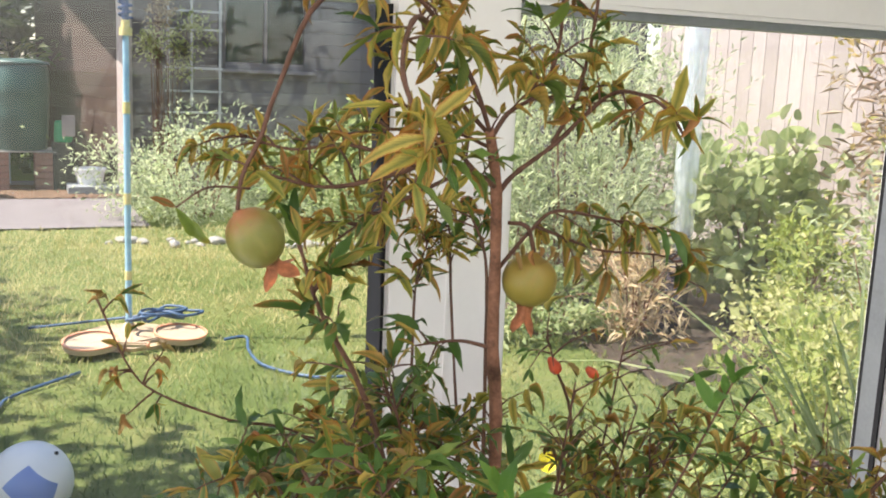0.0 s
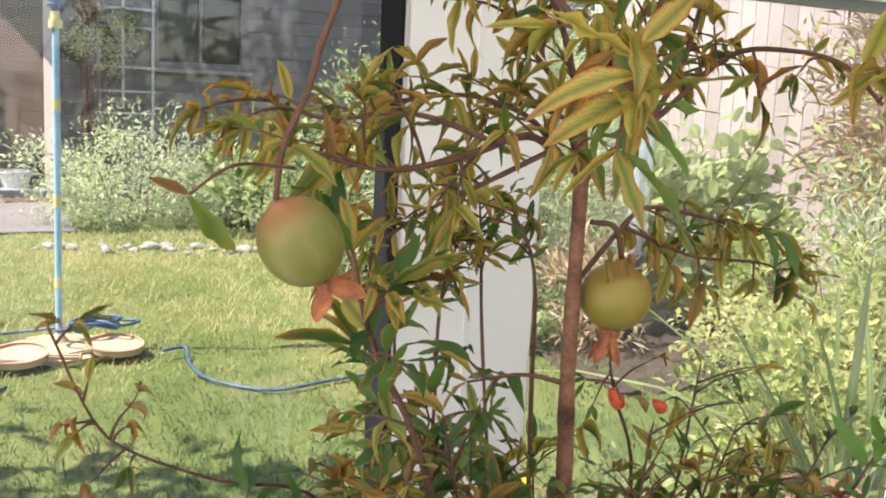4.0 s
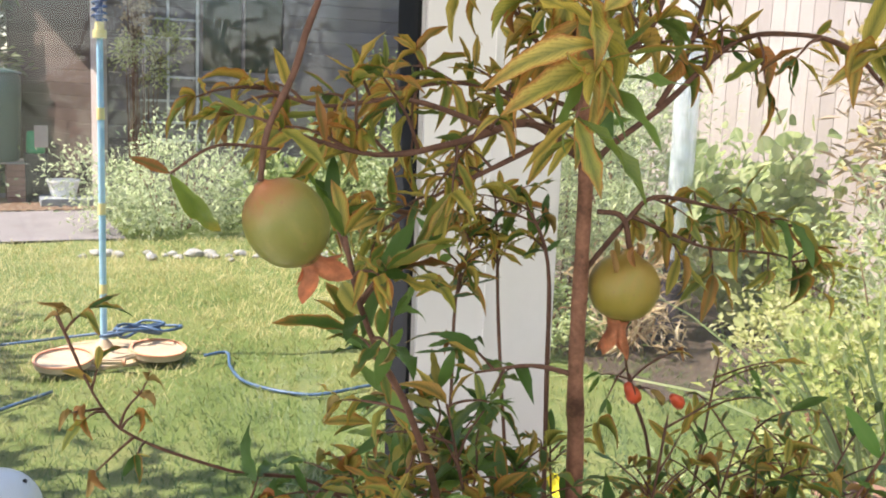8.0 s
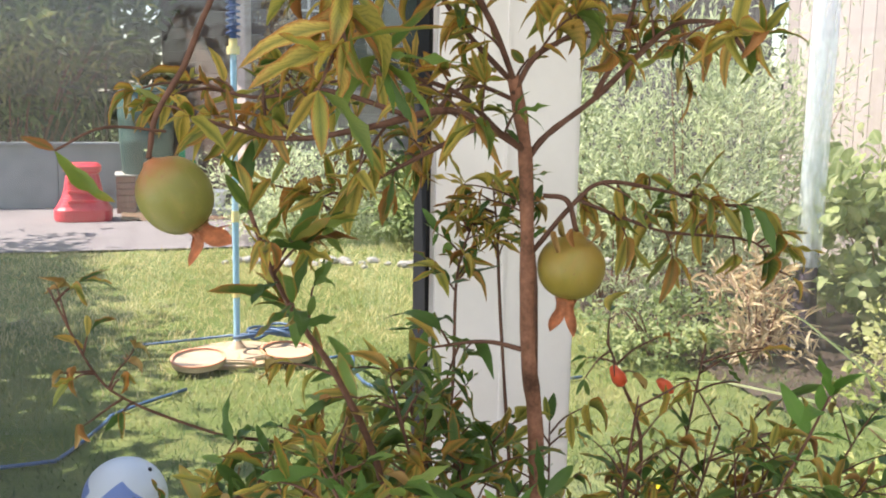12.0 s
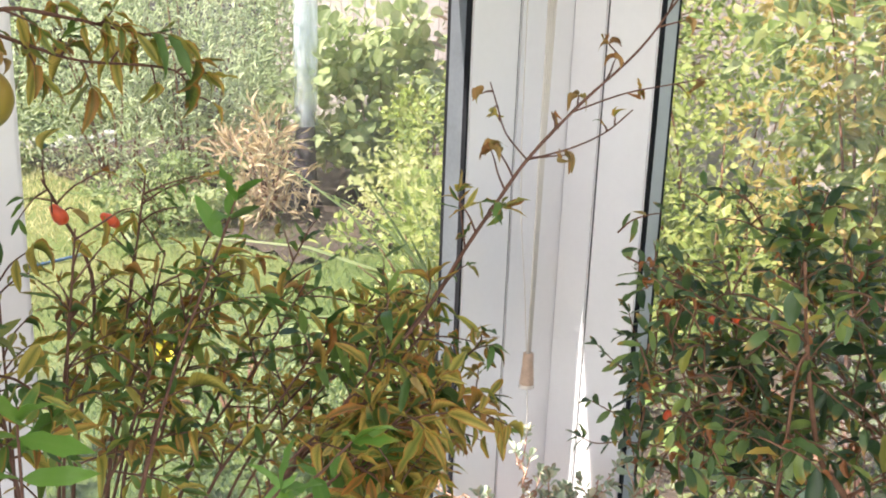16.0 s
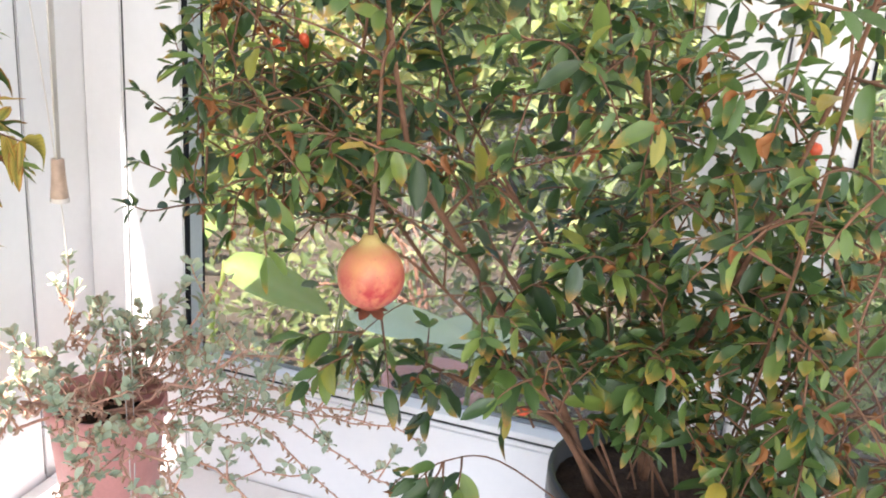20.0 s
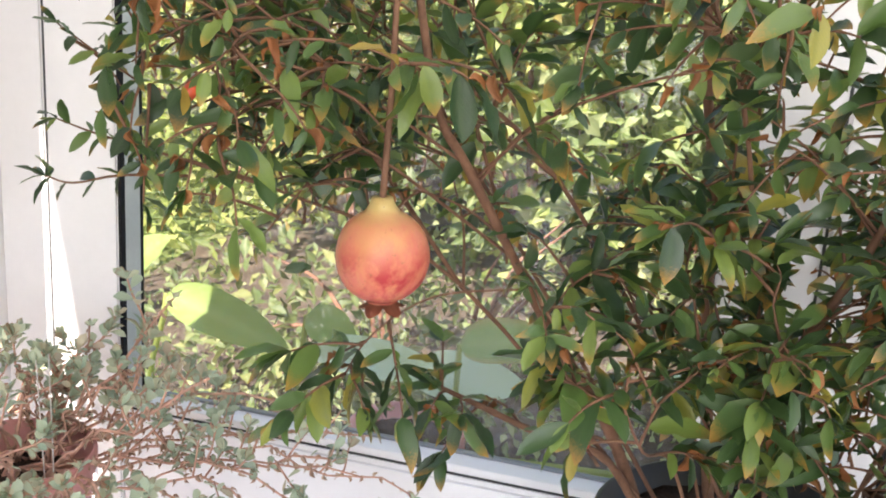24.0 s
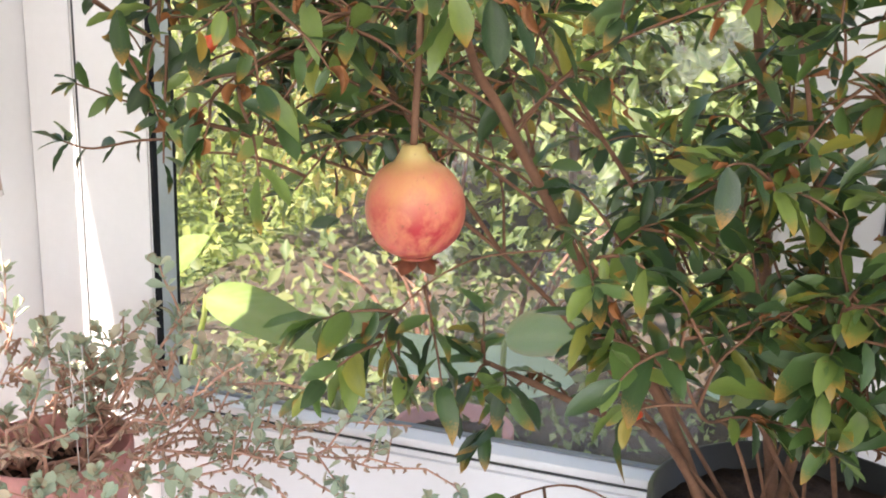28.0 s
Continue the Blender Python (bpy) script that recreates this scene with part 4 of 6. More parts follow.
stems["right"] = ([(0.386, 0.747, 1.400), (0.400, 0.745, 1.418), (0.432, 0.735, 1.445), (0.465, 0.709, 1.487), (0.456, 0.65, 1.490), (0.441, 0.596, 1.481), (0.440, 0.57, 1.462)], 0.0026, 0.0010)
stems["right_up"] = ([(0.430, 0.736, 1.445), (0.446, 0.73, 1.48), (0.455, 0.725, 1.53), (0.46, 0.72, 1.60)], 0.0022, 0.0012)
stems["left"] = ([(0.384, 0.745, 1.408), (0.364, 0.735, 1.418), (0.319, 0.71, 1.434), (0.26, 0.68, 1.424), (0.211, 0.67, 1.418), (0.16, 0.665, 1.43)], 0.0034, 0.0010)
stems["up"] = ([(0.372, 0.738, 1.445), (0.384, 0.73, 1.47), (0.413, 0.73, 1.489), (0.434, 0.74, 1.53), (0.44, 0.75, 1.60)], 0.0022, 0.0014)
stems["arch"] = ([(0.374, 0.738, 1.450), (0.34, 0.715, 1.50), (0.27, 0.67, 1.555), (0.20, 0.645, 1.545), (0.169, 0.640, 1.486), (0.156, 0.63, 1.456), (0.142, 0.62, 1.432), (0.1378, 0.615, 1.411)], 0.0022, 0.0013)
stems["fore"] = ([(0.31, 0.70, 1.525), (0.255, 0.62, 1.535), (0.215, 0.54, 1.50), (0.203, 0.468, 1.462)], 0.0024, 0.0012)
stems["side"] = ([(0.398, 0.760, 1.335), (0.426, 0.755, 1.369), (0.452, 0.76, 1.384), (0.501, 0.765, 1.377), (0.548, 0.77, 1.367), (0.600, 0.78, 1.358)], 0.0021, 0.0009)
stems["side_low"] = ([(0.430, 0.757, 1.372), (0.474, 0.76, 1.356), (0.508, 0.764, 1.346), (0.585, 0.77, 1.336), (0.606, 0.77, 1.310)], 0.0016, 0.0007)
stems["shoot"] = ([(0.435, 0.79, 0.56), (0.34, 0.76, 0.95), (0.285, 0.725, 1.18), (0.25, 0.70, 1.265), (0.222, 0.682, 1.31), (0.204, 0.669, 1.343), (0.19, 0.655, 1.38)], 0.0030, 0.0012)
stems["low_left"] = ([(0.44, 0.80, 0.55), (0.36, 0.84, 1.02), (0.269, 0.87, 1.15), (0.185, 0.856, 1.187), (0.124, 0.845, 1.22), (0.099, 0.84, 1.247), (0.073, 0.83, 1.309)], 0.0017, 0.0007)
stems["stub"] = ([(0.399, 0.764, 1.262), (0.37, 0.775, 1.268), (0.335, 0.79, 1.262)], 0.0022, 0.0009)
stems["behind"] = ([(0.45, 0.82, 0.55), (0.46, 0.88, 0.95), (0.465, 0.905, 1.2), (0.459, 0.905, 1.312), (0.45, 0.93, 1.36)], 0.0030, 0.0012)
stems["bud_twig"] = ([(0.46, 0.81, 0.56), (0.52, 0.86, 0.95), (0.56, 0.88, 1.12), (0.533, 0.879, 1.204), (0.51, 0.86, 1.24)], 0.0026, 0.0009)
stems["long_right"] = ([(0.47, 0.79, 0.56), (0.62, 0.73, 0.92), (0.74, 0.69, 1.06), (0.792, 0.673, 1.124), (0.798, 0.64, 1.18), (0.805, 0.615, 1.222), (0.827, 0.598, 1.265), (0.870, 0.58, 1.311), (0.933, 0.565, 1.359), (0.98, 0.555, 1.41)], 0.0026, 0.0010)
stems["long_twig_a"] = ([(0.827, 0.598, 1.265), (0.85, 0.57, 1.277), (0.872, 0.55, 1.292), (0.888, 0.535, 1.312)], 0.0010, 0.0006)
stems["long_twig_b"] = ([(0.865, 0.582, 1.306), (0.91, 0.56, 1.322), (0.945, 0.53, 1.332), (0.975, 0.515, 1.337)], 0.0009, 0.0005)
stems["long_twig_c"] = ([(0.827, 0.598, 1.265), (0.80, 0.600, 1.29), (0.785, 0.598, 1.315), (0.772, 0.595, 1.335)], 0.0009, 0.0005)
stems["post_a"] = ([(0.47, 0.84, 0.56), (0.47, 0.95, 1.0), (0.462, 0.985, 1.22), (0.457, 0.989, 1.311), (0.45, 0.985, 1.36)], 0.0024, 0.0009)
stems["post_b"] = ([(0.44, 0.84, 0.56), (0.40, 0.95, 0.95), (0.415, 0.985, 1.18), (0.417, 0.986, 1.277), (0.43, 0.98, 1.33)], 0.0024, 0.0009)
stems["crown_a"] = ([(0.364, 0.735, 1.418), (0.33, 0.73, 1.445), (0.29, 0.735, 1.455), (0.25, 0.745, 1.45)], 0.0022, 0.0009)
stems["crown_b"] = ([(0.345, 0.725, 1.424), (0.31, 0.735, 1.405), (0.28, 0.755, 1.385), (0.25, 0.77, 1.36)], 0.0020, 0.0009)
stems["crown_c"] = ([(0.374, 0.738, 1.450), (0.345, 0.745, 1.48), (0.325, 0.755, 1.51), (0.315, 0.76, 1.55)], 0.0022, 0.0009)
stems["crown_d"] = ([(0.29, 0.69, 1.43), (0.24, 0.70, 1.445), (0.20, 0.72, 1.44), (0.165, 0.735, 1.45)], 0.0018, 0.0008)
stems["crown_e"] = ([(0.376, 0.738, 1.44), (0.36, 0.78, 1.45), (0.35, 0.82, 1.44), (0.345, 0.85, 1.41)], 0.0018, 0.0008)
fans = {}
fans.update(fan_a=(0.60, 0.82, 1.17), fan_b=(0.60, 0.85, 1.235), fan_c=(0.51, 0.80, 1.21), fan_n=(0.84, 0.80, 1.10), fan_o=(0.78, 0.86, 1.14), fan_p=(0.88, 0.76, 1.06), fan_q=(0.68, 0.88, 1.16), fan_d=(0.618, 0.803, 1.138), fan_e=(0.378, 0.631, 1.179))
fans.update(fan_f=(0.345, 0.76, 1.19), fan_g=(0.26, 0.66, 1.20), fan_h=(0.50, 0.80, 1.14), fan_i=(0.23, 0.60, 1.23), fan_j=(0.74, 0.80, 1.12), fan_k=(0.72, 0.74, 1.09), fan_l=(0.30, 0.85, 1.16), fan_m=(0.50, 0.95, 1.14), bush_a=(0.25, 0.80, 1.20))
fans.update(bush_b=(0.33, 0.86, 1.22), bush_c=(0.24, 0.70, 1.22), bush_d=(0.38, 0.90, 1.18), bush_e=(0.29, 0.74, 1.26), bush_f=(0.20, 0.78, 1.17), bush_g=(0.40, 0.84, 1.17), bush_h=(0.66, 0.82, 1.15), bush_i=(0.82, 0.76, 1.10), bush_j=(0.58, 0.80, 1.11))
fans.update(bush_k=(0.34, 0.68, 1.16), bush_l=(0.54, 0.74, 1.10), bush_m=(0.26, 0.64, 1.16), bush_n=(0.18, 0.80, 1.17), bush_o=(0.205, 0.86, 1.14), bush_p=(0.15, 0.80, 1.12), bush_q=(0.215, 0.72, 1.19))
fans.update(near_a=(0.70, 0.62, 1.13), near_b=(0.74, 0.60, 1.08), near_c=(0.68, 0.58, 1.08), near_d=(0.78, 0.64, 1.05), near_e=(0.72, 0.64, 1.02), near_f=(0.80, 0.68, 1.10), near_g=(0.84, 0.66, 1.07), near_h=(0.86, 0.66, 1.01), near_i=(0.66, 0.56, 1.02))
for nm, k in fans.items():
    tgt = Vector(k)
    base = Vector((PX + rng.uniform(-0.03, 0.03), PY + rng.uniform(-0.03, 0.03), 0.55))
    mid = base.lerp(tgt, 0.55) + Vector((0, 0, 0.08))
    stems[nm] = ([base, mid, base.lerp(tgt, 0.82) + Vector((0, 0, 0.03)), tgt], 0.0021, 0.0008)
paths = {}
rows, lush, golden = [], [], []
twigs = []
plan = {}
plan.update(trunk=(1, 0.86, 0.99, 0.03, 0.02), right=(7, 0.35, 1.0, 0.03, 0.020), right_up=(9, 0.2, 1.0, 0.035, 0.018), left=(13, 0.12, 1.0, 0.040, 0.017), crown_a=(9, 0.25, 1.0, 0.035, 0.017), crown_b=(9, 0.25, 1.0, 0.035, 0.017))
plan.update(crown_c=(9, 0.25, 1.0, 0.04, 0.017), crown_d=(7, 0.3, 1.0, 0.032, 0.017), crown_e=(6, 0.3, 1.0, 0.035, 0.017), post_a=(10, 0.66, 1.0, 0.04, 0.016), post_b=(10, 0.66, 1.0, 0.04, 0.016), up=(11, 0.25, 1.0, 0.045, 0.017))
plan.update(arch=(8, 0.06, 0.42, 0.04, 0.018), fore=(5, 0.35, 1.0, 0.03, 0.018), side=(9, 0.25, 0.92, 0.022, 0.014), side_low=(9, 0.15, 1.0, 0.025, 0.015), shoot=(9, 0.5, 0.97, 0.045, 0.018), low_left=(5, 0.62, 0.98, 0.022, 0.030))
plan.update(stub=(3, 0.5, 1.0, 0.05, 0.018), behind=(5, 0.72, 1.0, 0.04, 0.018), bud_twig=(6, 0.7, 1.0, 0.05, 0.018), long_right=(5, 0.36, 0.56, 0.05, 0.02), long_twig_a=(2, 0.5, 0.9, 0.012, 0.03), long_twig_b=(3, 0.4, 0.95, 0.012, 0.03), long_twig_c=(3, 0.3, 0.95, 0.014, 0.03))
FINE = ("near_f", "near_g", "near_h", "near_a", "fan_n", "fan_o", "fan_p", "fan_q", "fan_c", "fan_a", "fan_b", "fan_d", "fan_j", "fan_k", "fan_h", "bush_h", "bush_i", "bush_j", "bush_l", "bud_twig", "behind", "post_a", "post_b")
for nm, (pts, r0, r1) in stems.items():
    p = smooth_path(pts, 5)
    paths[nm] = p
    tubes("trunk" if nm == "trunk" else "branch", [(p, r0, r1)], M["bark"] if nm == "trunk" or r0 > 0.004 else M["twig"], pom, 10 if nm == "trunk" else 7, 0.25)
    n, lo, hi, ln, step = plan.get(nm, (10, 0.50, 1.0, 0.060, 0.018) if nm.startswith("bush") else (10, 0.55, 1.0, 0.055, 0.017))
    crown = nm.startswith("crown") or nm in ("left", "up", "arch", "fore", "right", "right_up")
    fine = nm in FINE
    if fine and nm not in plan:
        n, lo, ln, step = 10, 0.36, 0.065, 0.018
    tw = sprout(rng, p, n, lo, hi, ln, 0.85, 0.15, 0.15)
    twigs += tw
    droop = 0.02 if crown else 0.45 if nm in ("side", "side_low") else 0.12
    size = 0.013 if nm.startswith("long_twig") else 0.031 if crown or nm in ("side", "side_low") else 0.030 if fine else 0.026 if nm in ("low_left", "long_right") else 0.033
    green = not fine and (nm.startswith("bush") or nm in ("shoot", "stub", "fan_f", "fan_l", "fan_g", "fan_i", "fan_e"))
    for q in tw:
        got = leaves_on(rng, q, step, size * rng.uniform(0.75, 1.25), droop, 0.2, cluster=4 if crown else 3, slim=0.215 if crown else 0.245)
        if rng.random() < (0.80 if green else 0.28 if fine else 0.14 if crown else 0.2):
            lush += got
        elif (crown or nm.startswith("side")) and rng.random() < 0.68 or rng.random() < 0.35:
            golden += got
        else:
            rows += got
    if not nm.startswith("long_twig") and nm not in ("trunk", "arch", "long_right", "low_left", "right", "right_up"):
        (golden if crown else rows).extend(leaves_on(rng, p[int(len(p) * 0.72):], step * 1.5, size, droop, 0.1))
# the tuft that leans into the room
for i in range(14):
    a = i * 2.4
    g = Vector((math.cos(a), math.sin(a) * 0.6, -0.15 - 0.5 * (i % 3) + 0.3 * math.sin(a)))
    golden.append((paths["fore"][-1 - i % 3] + Vector((0, 0, 0.005 * (i % 4))), g + Vector((rng.gauss(0, 0.3), rng.gauss(0, 0.3), rng.gauss(0, 0.25))), Vector((rng.gauss(0, 0.6), -0.5 + rng.gauss(0, 0.4), 0.8)), 0.030 + 0.014 * rng.random(), 0.0072 + 0.0025 * rng.random()))
HANG, HANG_TIP = Vector((0.097, 0.594, 1.416)), Vector((0.122, 0.606, 1.385))
fresh = []
for tgt, ln in (((0.242, 0.632, 1.215), 0.045), ((0.215, 0.545, 1.205), 0.050), ((0.255, 0.575, 1.195), 0.045), ((0.329, 0.604, 1.20), 0.040), ((0.366, 0.569, 1.165), 0.045), ((0.543, 0.617, 1.262), 0.036), ((0.516, 0.455, 1.150), 0.042), ((0.44, 0.42, 1.16), 0.045), ((0.31, 0.56, 1.21), 0.046), ((0.737, 0.627, 0.998), 0.058), ((0.70, 0.60, 0.985), 0.055), ((0.66, 0.60, 1.03), 0.048)):
    tgt = Vector(tgt)
    p = smooth_path([(PX, PY, 0.56), Vector((PX, PY, 0.56)).lerp(tgt, 0.6) + Vector((0, 0, 0.06)), tgt], 6)
    tubes("branch", [(p, 0.0024, 0.0008)], M["twig"], pom, 7, 0.2)
    fresh += leaves_on(rng, p[-4:], 0.022, ln, 0.2, 0.3, slim=0.27, cluster=4)
single_leaves(*columns(fresh), [form_mesh("leaf", f, M["leaf_fresh"]) for f in FORMS[:4]], pom)
tubes("twig", [(smooth_path([(0.146, 0.617, 1.424), (0.118, 0.606, 1.426), HANG]), 0.0008, 0.0006)], M["twig"], pom, 5)
single_leaves([tuple(HANG)], [tuple(HANG_TIP - HANG)], [(-0.4, -0.9, 0.2)], [(HANG_TIP - HANG).length * 1.05], [0.0085], [form_mesh("leaf", FORMS[1], M["leaf_hanging"])], pom)
rows.append((HANG, Vector((-0.6, 0.1, 0.3)), Vector((0, -0.6, 0.8)), 0.016, 0.006))
# a few withered leaves on the thin side shoots
dry = []
for nm in ("low_left", "long_right"):
    p = paths[nm][len(paths[nm]) * 5 // 9:]
    tw = sprout(rng, p, 9 if nm == "long_right" else 4, 0.05, 0.97, 0.035 if nm == "long_right" else 0.03, 0.9, 0.2, 0.0)
    twigs += tw
    for q in tw:
        dry += leaves_on(rng, q, 0.03, 0.019 if nm == "long_right" else 0.017, 0.2, 0.5, cluster=2, slim=0.33)
for i in range(6):
    a = 1.05 * i
    at = Vector((0.424 + 0.016 * math.cos(a), 0.742 + 0.010 * math.sin(a), 1.352 + 0.003 * (i % 3)))
    dry.append((at, Vector((0.5 * math.cos(a), -0.5 + 0.4 * math.sin(a), -0.9)), Vector((math.cos(a), -0.8, 0.3)), 0.014 + 0.002 * (i % 4), 0.005))
for q in rng.sample(twigs, 170):
    dry += leaves_on(rng, q[len(q) // 2:], 0.05, 0.019, 0.5, 0.3, cluster=1, slim=0.4)
for q in twigs:
    tubes("twig", [(q, 0.0011, 0.0005)], M["twig"], pom, 5)
YM = [form_mesh("leaf", f, M["leaf_yellow"]) for f in FORMS + BLUNT[:3]] 
f1, f2 = Vector((0.150, 0.618, 1.390)), Vector((0.424, 0.752, 1.325))
for c, r in ((f1, 0.031), (f1 + Vector((-0.02, -0.07, 0.01)), 0.035), (f1 + Vector((-0.04, -0.13, 0.02)), 0.03), (f2 + Vector((-0.02, -0.03, 0)), 0.030), (Vector((0.525, 0.870, 1.206)), 0.026), (Vector((0.510, 0.80, 1.215)), 0.028), (Vector((0.495, 0.73, 1.225)), 0.026), (Vector((0.562, 0.860, 1.198)), 0.022), (Vector((0.545, 0.79, 1.207)), 0.022)):
    rows, lush, golden = clear_round(rows, c, r), clear_round(lush, c, r), clear_round(golden, c, r)
# the top of the plant before the second window is open
rows, lush, golden = [[q for q in g if not (0.46 < q[0][0] < 0.92 and 0.70 < q[0][1] and 1.09 + 0.07 * rng.random() < q[0][2] < 1.32 and rng.random() < 0.62)] for g in (rows, lush, golden)]
LG = [form_mesh("leaf", f, M["leaf_lush"]) for f in FORMS]
put_leaves(lush, pom, LG, FORMS, M["leaf_lush_mass"], Vector((0.22, 0.45, 1.20)), 200)
put_leaves(rows, pom, YM, FORMS + BLUNT + CURL[:2], M["leaf_yellow_mass"], Vector((0.22, 0.45, 1.40)), 200)
GM = [form_mesh("leaf", f, M["leaf_golden"]) for f in FORMS + DROOP]
put_leaves(golden, pom, GM, FORMS + DROOP + CURL[:1], M["leaf_golden_mass"], Vector((0.22, 0.45, 1.40)), 280)
tagged(leaf_mass("withered_leaves", *columns(dry), CURL, M["leaf_brown"], pom), kind="stuff")
fruit(pom, Vector((0.1375, 0.615, 1.4100)), Vector((0.70, 0.10, -1.0)), 0.0180, 0.0385, M["fruit_green"], M["calyx"], 4, 0.0130, 0.12, "unripe green pomegranate with a pink blush and coral calyx", 0.60)
fruit(pom, Vector((0.428, 0.752, 1.350)), Vector((-0.12, 0.0, -1.0)), 0.0242, 0.045, M["fruit_olive"], M["calyx"], 4, 0.025, 0.15, "olive green pomegranate with a coral calyx", 0.16)
tubes("branch", [(smooth_path([(0.405, 0.76, 1.375), (0.420, 0.752, 1.372), (0.428, 0.752, 1.350)]), 0.0018, 0.0022)], M["twig"], pom)


def bud(parent, at, axis, r, ln):
    b = part("flower_bud", lathe_bm([(0.0, 0.0), (r * 0.45, ln * 0.06), (r * 0.75, ln * 0.3), (r, ln * 0.6), (r * 0.8, ln * 0.85), (0.0, ln)], 12), M["bud"], parent, smooth=True)
    b.matrix_basis = Matrix.Translation(at) @ Vector(axis).to_track_quat("Z", "Y").to_matrix().to_4x4()


bud(pom, (0.522, 0.872, 1.214), (0.5, -0.1, -0.8), 0.0068, 0.022)
bud(pom, (0.562, 0.862, 1.202), (0.6, 0, -0.5), 0.0058, 0.017)
bud(pom, (0.578, 0.872, 1.196), (0.2, 0, -0.8), 0.0045, 0.012)

# ---- the green pomegranate by the side window ----
rng = random.Random(23)
grn = thing("pomegranate_plant", "bushy green pomegranate in black pot with one orange-red fruit", "potted plant", "pomegranates")
QX, QY = 1.30, 0.175
vessel(grn, (QX, QY, LEDGE), 0.130, 0.100, 0.295, M["black_plastic"], rim_h=0.035, soil_drop=0.025)
top = LEDGE + 0.265
gs = []
gs.append(([(1.272, 0.245, top), (1.25, 0.287, 0.683), (1.228, 0.315, 0.738), (1.20, 0.344, 0.792), (1.16, 0.371, 0.858), (1.105, 0.398, 0.933), (1.08, 0.414, 0.975), (1.06, 0.43, 1.08), (1.05, 0.44, 1.17)], 0.0058, 0.0016))
gs.append(([(1.32, 0.20, top), (1.36, 0.228, 0.76), (1.37, 0.240, 0.88), (1.378, 0.262, 1.005), (1.385, 0.27, 1.12), (1.37, 0.28, 1.22)], 0.0062, 0.0022))
gs.append(([(1.315, 0.200, top), (1.285, 0.188, 0.69), (1.225, 0.172, 0.78), (1.19, 0.14, 0.87), (1.17, 0.11, 0.97), (1.15, 0.08, 1.08), (1.14, 0.06, 1.17)], 0.0052, 0.0014))
gs.append(([(1.262, 0.235, top), (1.235, 0.29, 0.675), (1.21, 0.341, 0.700), (1.185, 0.410, 0.733), (1.18, 0.425, 0.74)], 0.0042, 0.0014))
gs.append(([(1.24, 0.13, top), (1.10, 0.10, 0.85), (0.985, 0.088, 1.02), (0.918, 0.084, 1.135), (0.881, 0.077, 1.20)], 0.0036, 0.0012))
gs.append(([(1.29, 0.16, top), (1.26, 0.36, 0.90), (1.20, 0.52, 1.02), (1.122, 0.60, 1.085), (1.08, 0.66, 1.12)], 0.0050, 0.0013))
gs.append(([(1.27, 0.21, top), (1.20, 0.42, 0.82), (1.14, 0.55, 0.89), (1.105, 0.63, 0.915)], 0.0045, 0.0011))
gs.append(([(1.16, 0.371, 0.858), (1.12, 0.47, 0.93), (1.08, 0.55, 0.97), (1.06, 0.60, 1.01)], 0.0030, 0.0010))
gs.append(([(1.105, 0.398, 0.933), (1.08, 0.47, 0.98), (1.05, 0.53, 1.03), (1.04, 0.57, 1.06)], 0.0028, 0.0010))
gs.append(([(1.29, 0.22, top), (1.33, 0.42, 0.85), (1.35, 0.56, 1.02), (1.33, 0.66, 1.16)], 0.0050, 0.0013))
gs.append(([(1.28, 0.10, top), (1.30, -0.02, 0.85), (1.28, -0.12, 1.05), (1.22, -0.18, 1.20)], 0.0050, 0.0013))
gs.append(([(1.26, 0.15, top), (1.18, 0.22, 0.95), (1.15, 0.26, 1.06), (1.13, 0.28, 1.17)], 0.0050, 0.0013))
gs.append(([(1.26, 0.10, top), (1.16, -0.02, 0.75), (1.08, -0.10, 0.82), (1.00, -0.16, 0.86)], 0.0040, 0.0011))
gs.append(([(1.23, 0.13, top), (1.13, 0.10, 0.68), (1.06, 0.07, 0.66), (1.02, 0.05, 0.60)], 0.0030, 0.0010))
gs.append(([(1.24, 0.20, top), (1.16, 0.24, 0.72), (1.09, 0.26, 0.76), (1.05, 0.28, 0.82)], 0.0035, 0.0010))
gs.append(([(1.30, 0.22, top), (1.36, 0.18, 0.70), (1.40, 0.10, 0.78), (1.41, 0.02, 0.86)], 0.0030, 0.0009))
gs.append(([(1.26, 0.12, top), (1.18, 0.10, 0.72), (1.12, 0.10, 0.76), (1.08, 0.10, 0.80)], 0.0030, 0.0009))
gs.append(([(1.25, 0.11, top), (1.16, 0.03, 0.70), (1.10, 0.0, 0.74), (1.06, -0.02, 0.80)], 0.0030, 0.0009))
gs.append(([(1.27, 0.10, top), (1.20, 0.0, 0.66), (1.16, -0.04, 0.64), (1.13, -0.06, 0.60)], 0.0030, 0.0009))
gs.append(([(1.29, 0.09, top), (1.24, -0.06, 0.72), (1.20, -0.12, 0.76), (1.16, -0.16, 0.82)], 0.0030, 0.0009))
gs.append(([(1.28, 0.10, top), (1.24, 0.0, 0.80), (1.18, -0.04, 0.92), (1.12, -0.06, 1.00)], 0.0035, 0.0009))
gs.append(([(1.28, 0.12, top), (1.20, 0.12, 0.66), (1.16, 0.11, 0.66), (1.12, 0.10, 0.62)], 0.0026, 0.0009))
gs.append(([(1.25, 0.09, top), (1.17, 0.0, 0.68), (1.12, -0.05, 0.62), (1.09, -0.08, 0.55)], 0.0028, 0.0009))
gs.append(([(1.27, 0.18, top), (1.20, 0.19, 0.72), (1.15, 0.185, 0.79), (1.12, 0.18, 0.85)], 0.0034, 0.0010))
